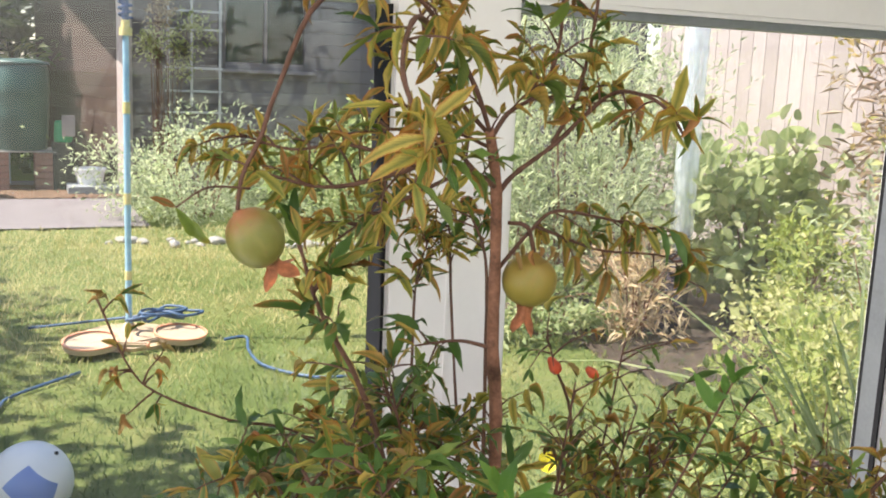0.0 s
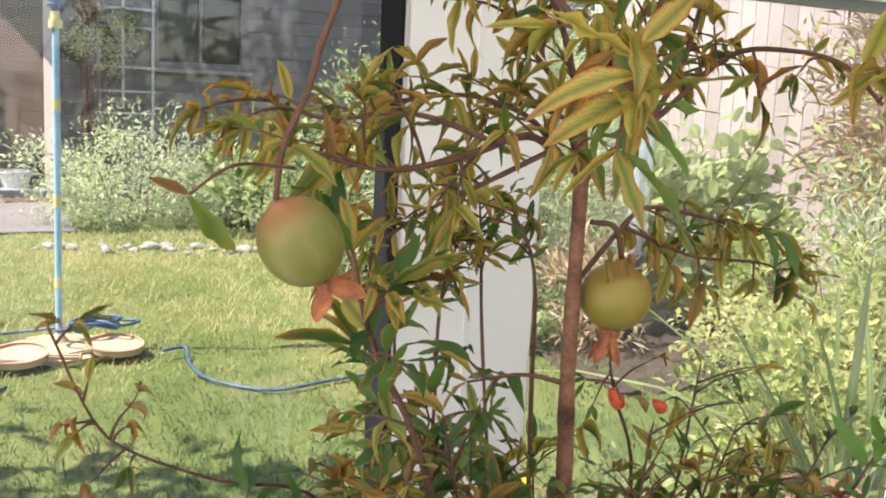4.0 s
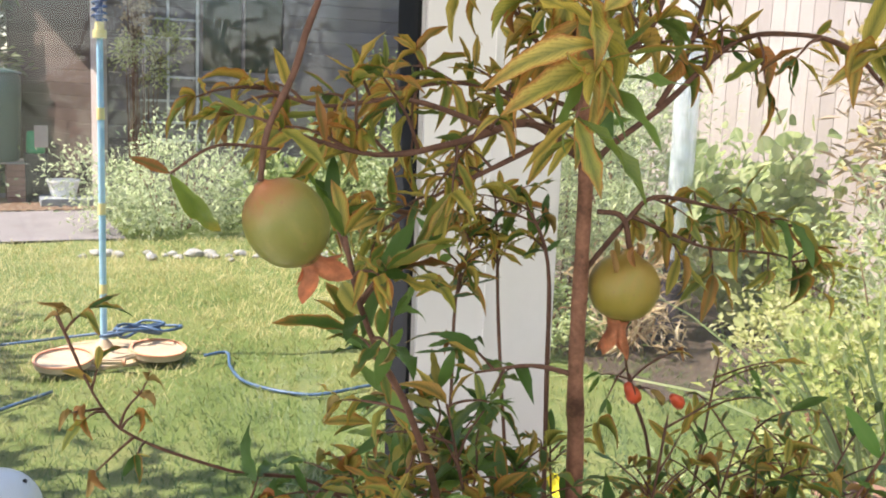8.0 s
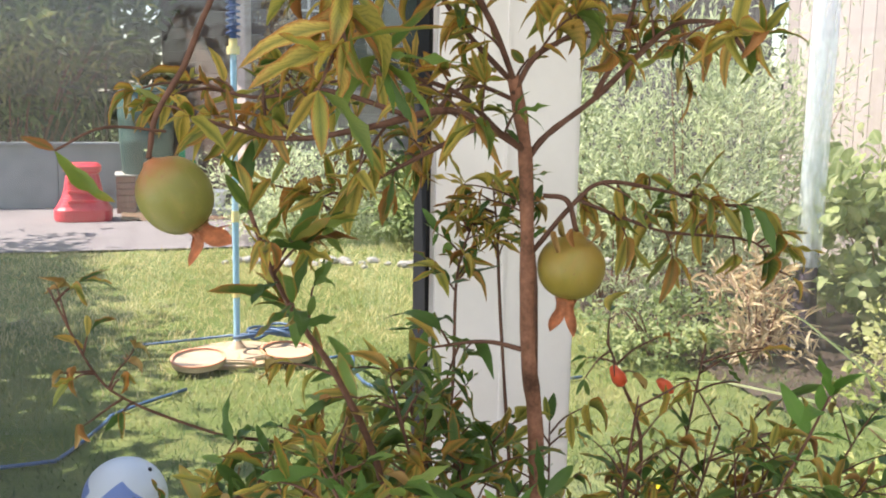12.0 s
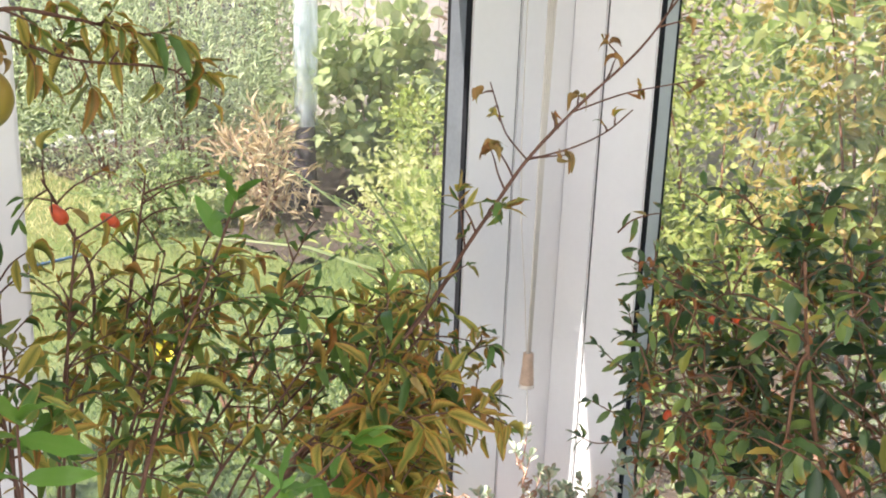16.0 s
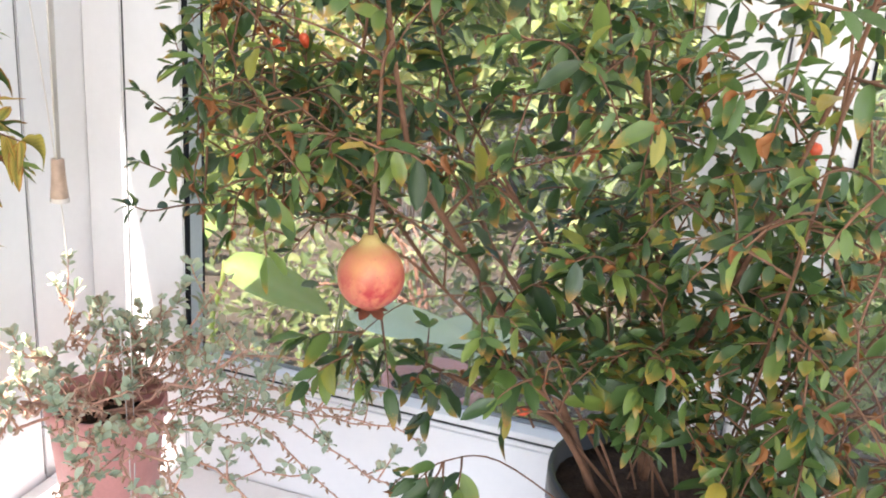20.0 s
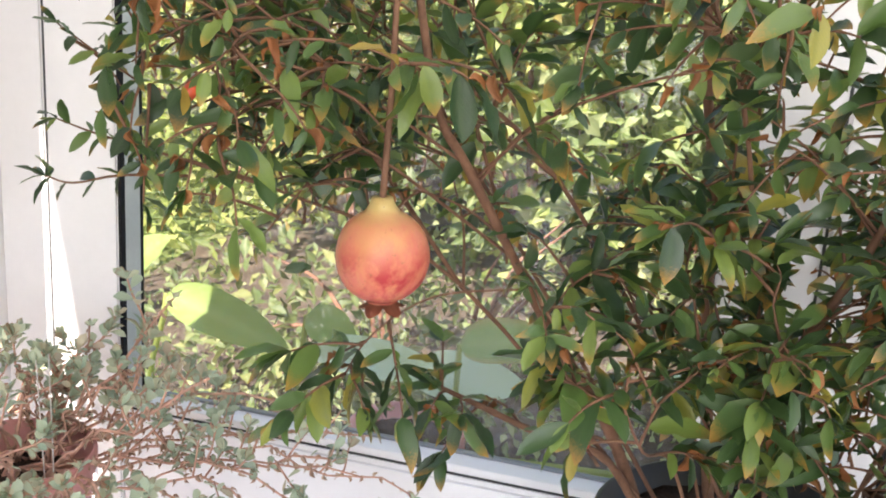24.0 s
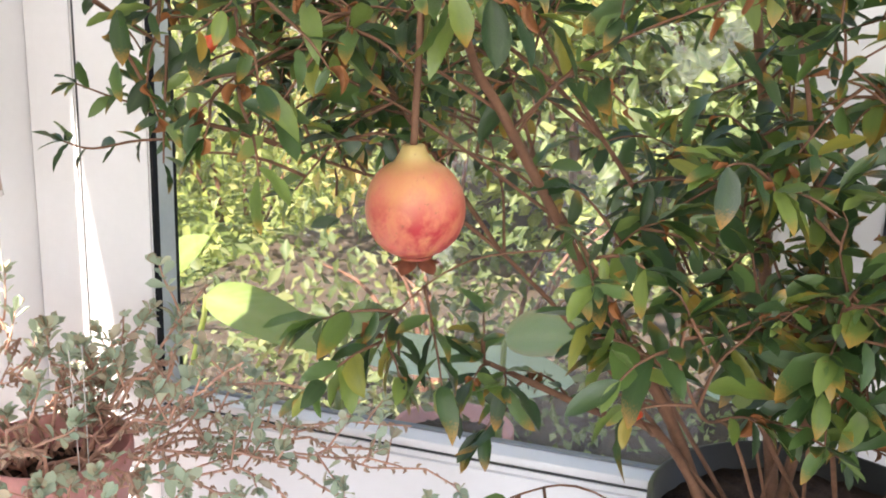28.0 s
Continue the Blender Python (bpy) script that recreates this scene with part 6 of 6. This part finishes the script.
o = part("sleeve", lathe_bm([(0.070, 0.50), (0.074, 1.1), (0.070, 1.7), (0.073, 2.6), (0.066, 2.6), (0.063, 1.7), (0.067, 1.1), (0.063, 0.50)], 20, 0.14, 8), M["sleeve"], guard, "pale translucent plastic sleeve", smooth=True)
o.location = gp0
bush("shrub", "grey-green spreading shrub in front of the shed", "shrub", (1.85, 10.0, 0.35), (1.15, 0.9, 0.62), 8000, 0.055, "shrub_grey", 15, 0.4)
bush("shrub", "dark green broad-leaved shrub in the border", "shrub", (3.1, 9.2, 0.42), (0.75, 0.6, 0.55), 2600, 0.11, "ivy", 16, 0.5, ROUND)
bush("shrub", "bright green shrub near the shed", "shrub", (4.1, 9.0, 0.8), (0.7, 0.6, 1.1), 3600, 0.08, "ivy", 17, 0.4)
bush("climbing_rose", "climbing plant with pale flowers on the shed trellis", "climber", (1.70, 11.62, 2.30), (0.20, 0.12, 0.50), 900, 0.05, "dry", 18, 0.5)
bush("climber", "green climber on the shed trellis", "climber", (1.83, 11.6, 1.72), (0.40, 0.14, 0.34), 1100, 0.05, "pale_leaf", 19, 0.5)
# Unseen hedge and tree, added left of the view to cast shade.
bush("hedge", "unseen tall dark hedge added to shade the lawn", "hedge", (-2.45, 6.2, 1.7), (0.6, 4.0, 1.75), 12000, 0.16, "dark_tree", 63, 0.5, hollow=0.1)
bush("tree", "unseen dark leafy tree added to shade the near lawn", "tree", (-2.15, 3.6, 2.3), (0.8, 1.3, 1.8), 6000, 0.16, "dark_tree", 64, 0.5, hollow=0.1)
bush("tree", "dark evergreen tree behind the garden wall", "tree", (-1.8, 14.9, 2.0), (3.2, 1.4, 2.9), 20000, 0.26, "dark_tree", 20, 0.36, hollow=0.1, stalks=26, per=60, clump=0.12)
bush("shrub", "loose green and brown shrub behind the garden wall", "shrub", (-1.3, 13.5, 1.75), (2.0, 0.5, 0.95), 2600, 0.17, "mid_tree", 65, 0.34, rough=0.7, per=45, clump=0.14, stalks=24)
for k, x in enumerate((-2.6, -2.0, -1.4, -0.8, -0.3)):
    stalks("brown_stems", "bare brown stems behind the garden wall", (x, 13.35, 0.0), 0.38, 30, 1.8, "stem_brown", 66 + k, 0.03, 0.18)
bush("tree", "dark evergreen tree behind the shed", "tree", (5.6, 15.2, 3.0), (4.6, 1.6, 3.2), 14000, 0.24, "dark_tree", 21, 0.4, hollow=0.2)
bush("tree", "leafy tree beyond the fence", "tree", (10.0, 5.0, 3.0), (2.2, 3.0, 3.2), 9000, 0.16, "hedge", 22, 0.4, hollow=0.3)
bush("tree", "dark leafy tree beyond the hedge", "tree", (7.5, 0.0, 2.4), (1.8, 4.5, 2.8), 14000, 0.14, "mid_tree", 24, 0.4, hollow=0.3)


stalks("tall_grass", "tall thin feathery green stalks in the border", (4.55, 3.3, 0.0), 0.45, 260, 1.1, "strap", 5, 0.010)
bush("shrub", "sage green shrub behind the lawn", "shrub", (3.3, 6.3, 0.65), (0.8, 0.6, 0.85), 5500, 0.05, "shrub_grey", 35, 0.25)
bush("shrub", "light green shrub behind the lawn", "shrub", (2.75, 7.2, 0.45), (0.6, 0.5, 0.6), 4000, 0.05, "ivy", 36, 0.4)
bush("shrub", "tall pale green shrub under the fence", "shrub", (4.6, 6.5, 0.95), (0.8, 0.7, 1.1), 5500, 0.06, "shrub_grey", 37, 0.25)
bush("shrub", "low mixed green shrub near the house corner", "shrub", (2.55, 2.45, 0.28), (0.42, 0.4, 0.4), 1900, 0.048, "hedge", 38, 0.5)
bush("shrub", "low yellow-green shrub near the house corner", "shrub", (2.05, 1.75, 0.14), (0.36, 0.34, 0.24), 2000, 0.034, "hedge", 39, 0.45)
bush("shrub", "low green shrub at the house wall", "shrub", (1.75, 2.45, 0.10), (0.40, 0.38, 0.22), 2400, 0.028, "ivy", 40, 0.45)
bush("ground_cover", "low mixed weeds on the soil outside the window", "ground cover", (2.75, 0.6, 0.05), (0.6, 1.7, 0.13), 2600, 0.03, "ivy", 51, 0.5, hollow=0.1, stalks=2)
stalks("spiky_plant", "tall green strap-leaved spiky plant near the house corner", (2.52, 2.20, 0.0), 0.08, 56, 1.1, "ivy", 71, 0.026, 0.42)
stalks("bright_plant", "bright lime green leafy plant by the shed", (2.72, 9.6, 0.0), 0.12, 60, 0.85, "hedge_bright", 6, 0.05, 0.6)
bush("shrub", "fine-leaved pale green shrub in the border", "shrub", (3.75, 3.25, 0.40), (0.5, 0.45, 0.5), 2600, 0.055, "hedge", 31, 0.35, per=45)
bush("shrub", "fine-leaved pale green shrub at the lawn edge", "shrub", (3.35, 2.95, 0.24), (0.5, 0.42, 0.34), 2400, 0.05, "pale_leaf", 32, 0.55, per=45)
bush("shrub", "loose green shrub in the border", "shrub", (4.35, 4.35, 0.40), (0.3, 0.35, 0.40), 1300, 0.06, "hedge", 33, 0.5, per=40)
cpot = thing("garden_pot", "weathered terracotta pot of soil outside the window", "plant pot")
vessel(cpot, (2.28, 2.10, 0.0), 0.13, 0.10, 0.36, M["clay"], rim=0.02, rim_h=0.05)
opot = thing("garden_pot", "pink terracotta pot with a rolled rim outside the side window", "plant pot")
vessel(opot, (2.18, 0.745, 0.035), 0.115, 0.085, 0.165, M["terracotta"], rim=0.014, rim_h=0.035)
# large leaves close outside the side window
rng = random.Random(41)
mar = thing("marrow_plant", "large soft pale green leaves close to the window", "plant")
BL = form_mesh("leaf", leaf_form(16, 0.40, 0.35, 0.30, 0.05, 0.25, 0.62, 0.03, 0.45), M["bigleaf"])
BB = form_mesh("leaf", leaf_form(16, 0.42, 0.25, 0.15, 0.0, -0.15, 0.6, 0.03, 0.45), M["bluegreen"])
big = [((1.95, 1.13, 0.475), (0.02, -0.95, -0.22), BL, 0.24, 0.085), ((1.96, 0.87, 0.475), (0.1, -0.7, -0.25), BL, 0.10, 0.07), ((1.96, 0.60, 0.47), (0.02, -1, 0.22), BL, 0.18, 0.085),
       ((1.96, 0.86, 0.415), (0.05, -1, 0.02), BB, 0.24, 0.07), ((1.95, 1.20, 0.51), (0.1, -0.2, 0.3), BL, 0.09, 0.07), ((2.15, 0.10, 0.42), (-0.2, 0.8, -0.15), BB, 0.20, 0.10), ((2.02, 0.70, 0.38), (0.1, -0.9, 0.05), BB, 0.20, 0.09)]
for at, d, me, L, W in big:
    single_leaves([at], [d], [(-0.75, 0.1, 0.65)], [L], [W], [me], mar)
    tubes("leaf_stalk", [(smooth_path([at, (at[0] + 0.05, at[1] + 0.02, at[2] * 0.5), (2.18, 0.72, 0.15)]), 0.005, 0.008)], M["hedge"], mar)
fl = thing("bindweed_flowers", "small white flowers among the hedge leaves", "flower")
for i in range(9):
    ob = part("flower", lathe_bm([(0.0, 0.0), (0.003, 0.003), (0.009, 0.007), (0.010, 0.008), (0.0, 0.004)], 10, 0.3, i), M["white_petal"], fl)
    ob.matrix_basis = Matrix.Translation((3.05 + rng.uniform(-0.05, 0.25), rng.uniform(-0.5, 0.3), rng.uniform(0.75, 1.4))) @ pose(0, 0, 0, rng.uniform(-40, 40), -80 + rng.uniform(-30, 30), 0)
yf = thing("yellow_flower", "single bright yellow flower outside the window", "flower")
yo = part("petals", lathe_bm([(0.0, 0.0), (0.011, 0.005), (0.030, 0.018), (0.033, 0.022), (0.0, 0.009)], 9, 0.2), M["yellow_petal"], yf)
YF = Vector((1.518, 2.511, 0.341))
yo.matrix_basis = Matrix.Translation(YF) @ pose(0, 0, 0, 60, -20, 0)
tubes("stalk", [(smooth_path([YF, YF + Vector((0.02, 0.01, -0.3)), (YF.x + 0.03, YF.y, 0.0)]), 0.002, 0.003)], M["hedge"], yf)

# ---- shed ----
shed = thing("shed", "weathered grey timber shed with a white trellis and a dark window", "shed")
SYF = 11.8
for i in range(20):
    z0 = 0.02 + i * 0.145
    w0, w1 = 2.49, 3.42
    spans = [(1.45, 5.2)] if not (1.42 < z0 + 0.07 < 2.75) else [(1.45, w0 - 0.07), (w1 + 0.07, 5.2)]
    for a, b in spans:
        part("board", box_bm(a, b, SYF - 0.008 * (i % 2), SYF + 0.03, z0, z0 + 0.143, 0.004, seg=1), M["wood_grey"], shed)
win = part("window", box_bm(2.49, 3.42, SYF + 0.02, SYF + 0.03, 1.52, 2.75), M["dark_pane"], shed, "dark shed window in a pale wooden frame")
for lim in ((2.41, 2.49, 1.43, 2.8), (3.42, 3.50, 1.43, 2.8), (2.49, 3.42, 1.43, 1.52), (2.49, 3.42, 2.70, 2.78), (2.94, 2.97, 1.52, 2.70)):
    part("frame", box_bm(lim[0], lim[1], SYF - 0.03, SYF + 0.05, lim[2], lim[3], 0.006), M["wood_grey"], win)
part("sill", box_bm(2.36, 3.55, SYF - 0.07, SYF + 0.04, 1.40, 1.44, 0.006), M["wood_pale"], win)
ang = math.atan2(2.4, -0.85)
for i in range(20):
    z0 = 0.02 + i * 0.145
    b = part("board", box_bm(0.0, 2.55, -0.015, 0.015, z0, z0 + 0.143, 0.004, seg=1), M["wood_brown_shade"], shed)
    b.matrix_basis = Matrix.Translation((1.42, SYF + 0.02, 0)) @ Matrix.Rotation(ang, 4, "Z")
cp = part("corner_post", box_bm(-0.045, 0.045, -0.09, 0.09, 0.0, 3.0, 0.01), M["wood_post"], shed, "pale splintered corner post")
cp.matrix_basis = Matrix.Translation((1.37, SYF - 0.03, 0)) @ Matrix.Rotation(radians(28), 4, "Z")
part("roof", box_bm(0.3, 5.5, SYF - 0.3, SYF + 3.0, 2.95, 3.05, 0.01), M["wood_dark"], shed)
tre = thing("trellis", "white wooden ladder trellis leaning on the shed", "trellis")
for x in (1.82, 2.08, 2.40):
    part("upright", box_bm(x, x + 0.028, SYF - 0.10, SYF - 0.075, 0.62 if x != 2.08 else 1.0, 2.75, 0.004), M["white_paint"], tre)
for k, z in enumerate((0.72, 0.92, 1.16, 1.42, 1.85, 2.05, 2.32, 2.58)):
    part("rung", box_bm(1.80, 2.45, SYF - 0.075, SYF - 0.055, z, z + 0.026, 0.004), M["white_paint"], tre)

# ---- fences ----
def fence(name, label, a, b, h, mat, w=0.12):
    f = thing(name, label, "fence")
    a, b = Vector((*a, 0)), Vector((*b, 0))
    n = int((b - a).length / w)
    d = (b - a).normalized()
    rot = Matrix.Rotation(math.atan2(d.y, d.x), 4, "Z")
    me = None
    for i in range(n):
        if me is None:
            o = part("board", box_bm(0.0, w - 0.002, -0.01, 0.01, 0.0, h, 0.003, seg=1), M[mat], f)
            me = o.data
        else:
            o = new("board", me)
            o.parent = f
        o.matrix_basis = Matrix.Translation(a + d * (i * w) + Vector((0, 0, 0.02 * math.sin(i * 2.3)))) @ rot
    for z in (0.4, h - 0.35):
        o = part("rail", box_bm(0, (b - a).length, 0.01, 0.05, z, z + 0.08, 0.005), M[mat], f)
        o.matrix_basis = Matrix.Translation(a) @ rot


fence("fence", "tall pale pinkish sunlit board fence", (5.5, 7.6), (6.9, 2.6), 2.5, "wood_pale")
fence("fence", "dark stained vertical board fence beside the shed", (5.2, 11.7), (5.45, 7.7), 2.4, "wood_dark")

# ---- far end of the garden: low wall, water butt, red toy ----
gw = thing("garden_wall", "low grey rendered garden wall with panel joints", "wall")
for i in range(6):
    part("panel", box_bm(-5.2 + i * 0.9, -4.305 + i * 0.9, 12.7, 12.85, 0.0, 0.74, 0.008), M["concrete"], gw)
part("coping", box_bm(-5.25, 0.15, 12.66, 12.89, 0.742, 0.78, 0.008), M["concrete"], gw)
wb = thing("water_butt", "dark green plastic water butt", "water butt")
o = part("barrel", lathe_bm([(0, 0), (0.26, 0), (0.28, 0.02), (0.30, 0.35), (0.305, 0.36), (0.305, 0.40), (0.31, 0.62), (0.315, 0.63), (0.315, 0.67), (0.31, 0.92), (0.29, 0.95), (0, 0.95)], 32), M["butt"], wb, smooth=True)
o.location = (0.30, 12.3, 0.45)
o = part("lid", lathe_bm([(0, 0.06), (0.2, 0.05), (0.32, 0.02), (0.325, 0.0), (0, 0)], 32), M["butt"], wb, smooth=True)
o.location = (0.30, 12.3, 1.402)
st = thing("brick_stand", "rough brick stand under the water butt", "stand")
bk = part("brick", box_bm(-0.107, 0.107, -0.05, 0.05, 0, 0.066, 0.004), M["brick"], st)
bk.location = (0.06, 12.1, 0.0)
for j in range(6):
    for k, x in enumerate((0.06, 0.54)):
        for q in range(4):
            if j + k + q:
                o = new("brick", bk.data)
                o.parent = st
                o.location = (x, 12.1 + q * 0.11, j * 0.073)
part("slab", box_bm(-0.06, 0.66, 12.02, 12.62, 0.436, 0.449, 0.004), M["stone"], st)
red = thing("toy_seat", "red plastic moulded garden toy seat on the paving", "toy")
prof = [(0.29, 0.25, 0.0), (0.30, 0.255, 0.03), (0.30, 0.255, 0.12), (0.275, 0.235, 0.15), (0.225, 0.20, 0.24), (0.205, 0.17, 0.30), (0.175, 0.15, 0.46), (0.165, 0.14, 0.50), (0.195, 0.16, 0.53), (0.195, 0.16, 0.58), (0.165, 0.13, 0.61)]
bm = bmesh.new()
rings = []
for a, b, z in prof:
    ring = []
    for i in range(28):
        t = 2 * math.pi * i / 28
        c, s = math.cos(t), math.sin(t)
        ring.append(bm.verts.new((a * abs(c) ** 0.6 * (1 if c >= 0 else -1), b * abs(s) ** 0.6 * (1 if s >= 0 else -1), z)))
    rings.append(ring)
for a, b in zip(rings, rings[1:]):
    for i in range(28):
        bm.faces.new((a[i], a[(i + 1) % 28], b[(i + 1) % 28], b[i]))
bm.faces.new(rings[-1])
bm.faces.new(rings[0][::-1])
o = part("body", bm, M["red"], red)
o.location = (-0.38, 11.55, 0.014)
for k in range(3):
    o = part("rib", box_bm(-0.15, 0.15, -0.235 + 0.03 * k, -0.13, 0.20 + 0.1 * k, 0.23 + 0.1 * k, 0.008), M["red"], red)
    o.location = (-0.38, 11.55, 0.014)
cl = thing("plastic_crate", "pale plastic tub beside the water butt", "tub")
o = part("tub", lathe_bm([(0, 0), (0.13, 0), (0.17, 0.16), (0.18, 0.16), (0.18, 0.18), (0.16, 0.18), (0.12, 0.02), (0, 0.02)], 24), M["white_plastic"], cl)
o.location = (1.0, 11.9, 0.10)
o = part("base", box_bm(-0.3, 0.35, -0.25, 0.25, 0.0, 0.10, 0.01), M["concrete"], cl)
o.location = (1.05, 11.85, 0.0)
gp = thing("watering_can", "bright green plastic watering can", "watering can")
o = part("body", lathe_bm([(0, 0), (0.09, 0), (0.1, 0.02), (0.09, 0.22), (0.07, 0.24), (0, 0.24)], 20), M["green_plastic"], gp)
o.location = (0.74, 12.15, 0.55)
o = part("stand", box_bm(-0.12, 0.12, -0.12, 0.12, 0.0, 0.55, 0.01), M["wood_dark"], gp)
o.location = (0.74, 12.15, 0.0)
o = part("board", box_bm(-0.02, 0.12, -0.14, -0.12, 0.62, 0.86, 0.004), M["wood_pale"], gp)
o.location = (0.74, 12.15, 0.0)

# ---- pole game on the lawn ----
PB = Vector((0.65, 5.52, 0.0))
game = thing("pole_game", "tall blue and yellow pole game set standing on the lawn", "lawn game")
for z0, z1, m, r in ((0.03, 0.33, "blue", 0.017), (0.33, 0.38, "lemon", 0.020), (0.38, 0.74, "blue", 0.017), (0.74, 0.80, "lemon", 0.020), (0.80, 1.22, "blue", 0.017), (1.22, 1.28, "lemon", 0.020), (1.28, 1.62, "blue", 0.016), (1.62, 1.66, "lemon", 0.034), (1.66, 1.70, "lemon", 0.022), (1.70, 2.05, "darkblue", 0.018)):
    o = part("pole_section" if m == "blue" else "collar", lathe_bm([(0, z0), (r, z0), (r, z1), (0, z1)], 18), M[m], game, smooth=False)
    o.location = PB
coil = [PB + Vector((0.034 * math.cos(i * 0.6), 0.034 * math.sin(i * 0.6), 1.71 + i * 0.0031)) for i in range(105)]
tubes("coil", [(coil, 0.006, 0.006)], M["darkblue"], game, 6)
o = part("base", lathe_bm([(0, 0), (0.27, 0.0), (0.27, 0.02), (0.05, 0.05), (0.022, 0.09), (0, 0.09)], 28), M["cream"], game)
o.location = PB


def bat(x, y, turn, tilt, m1, m2):
    b = thing("bat", "round plastic bat lying on the grass", "bat", "lawn game bats")
    f = part("face", lathe_bm([(0, 0.006), (0.145, 0.006), (0.15, 0.0), (0.16, 0.0), (0.162, 0.03), (0.15, 0.034), (0.145, 0.026), (0, 0.026)], 30), M[m1], b)
    rim = part("rim", lathe_bm([(0.152, 0.034), (0.166, 0.034), (0.166, 0.044), (0.152, 0.044)], 30), M[m2], b)
    h = part("handle", box_bm(0.155, 0.34, -0.018, 0.018, 0.002, 0.036, 0.01), M[m1], b)
    hi = part("grip", lathe_bm([(0, 0), (0.022, 0), (0.022, 0.012), (0, 0.012)], 16), M["orange"], b)
    hi.matrix_basis = Matrix.Translation((0.335, 0, 0.019)) @ pose(0, 0, 0, 0, 90, 0)
    b.matrix_basis = Matrix.Translation((x, y, 0.045)) @ pose(0, 0, 0, tilt, 0, turn) @ Matrix.Diagonal((0.85, 0.85, 0.8, 1))


bat(PB.x - 0.22, PB.y - 0.26, -20, 6, "cream", "orange")
bat(PB.x + 0.24, PB.y - 0.20, 205, -5, "cream", "orange")
cg = thing("game_cord", "tangle of blue cord on the game base", "cord")
rng = random.Random(5)
pts = [PB + Vector((0.18 + 0.14 * math.cos(i * 1.1) + rng.gauss(0, 0.03), -0.02 + 0.10 * math.sin(i * 1.3), 0.10 + rng.random() * 0.06)) for i in range(22)]
tubes("cord", [(smooth_path([PB + Vector((-0.5, 0.25, 0.03)), PB + Vector((-0.2, 0.2, 0.06))] + pts, 4), 0.008, 0.008)], M["hose"], cg, 6)
hz = thing("garden_hose", "blue garden hose winding across the lawn", "hose")
tubes("hose", [(smooth_path([(-1.3, 3.9, 0.02), (-0.75, 4.0, 0.02), (-0.25, 4.05, 0.02), (-0.16, 4.1, 0.02), (-0.02, 4.45, 0.02), (0.05, 4.62, 0.02), (0.35, 4.9, 0.02)], 8), 0.008, 0.008)], M["hose"], hz, 8)
tubes("hose", [(smooth_path([(1.10, 5.2, 0.05), (1.22, 5.22, 0.05), (1.20, 5.05, 0.02), (1.22, 4.75, 0.02), (1.44, 4.5, 0.02), (1.75, 4.55, 0.02), (2.3, 4.65, 0.02)], 8), 0.008, 0.008)], M["hose"], hz, 8)
BR, BC = 0.134, (0.080, 3.335, 0.135)
bl = thing("play_ball", "white and blue inflatable ball on the grass", "ball")
bm = bmesh.new()
bmesh.ops.create_uvsphere(bm, u_segments=40, v_segments=24, radius=BR)
o = part("ball", bm, M["ball"], bl, smooth=True)
o.matrix_basis = Matrix.Translation(BC) @ pose(0, 0, 0, 35, 20, 40)
o = part("valve", lathe_bm([(0, 0), (0.008, 0), (0.006, 0.006), (0, 0.006)], 12), M["gasket"], bl)
o.matrix_basis = Matrix.Translation(BC) @ pose(0, 0, 0, 35, 20, 40) @ Matrix.Translation((0, 0, BR - 0.001))

# stones along the border
rk = thing("border_stones", "row of pale rounded stones along the flower border", "stones")
rng = random.Random(9)
sb = []
for v in range(4):
    bm = bmesh.new()
    bmesh.ops.create_icosphere(bm, subdivisions=2, radius=1.0)
    for q in bm.verts:
        q.co *= 1 + 0.28 * noise.noise(q.co * 1.4 + Vector((v * 7, 0, 0)))
    me = bpy.data.meshes.new("stone")
    bm.to_mesh(me)
    bm.free()
    me.materials.append(M["stone"])
    sb.append(me)
for i in range(46):
    f = i / 45
    o = new("stone", sb[i % 4])
    o.parent = rk
    s = rng.uniform(0.025, 0.065)
    o.matrix_basis = Matrix.Translation((1.0 + 3.0 * f + rng.gauss(0, 0.1), 8.55 - 0.75 * min(1, f * 1.5) + rng.gauss(0, 0.12), s * 0.4)) @ pose(0, 0, 0, 0, 0, rng.uniform(0, 360)) @ Matrix.Diagonal((s * 1.3, s, s * 0.7, 1))
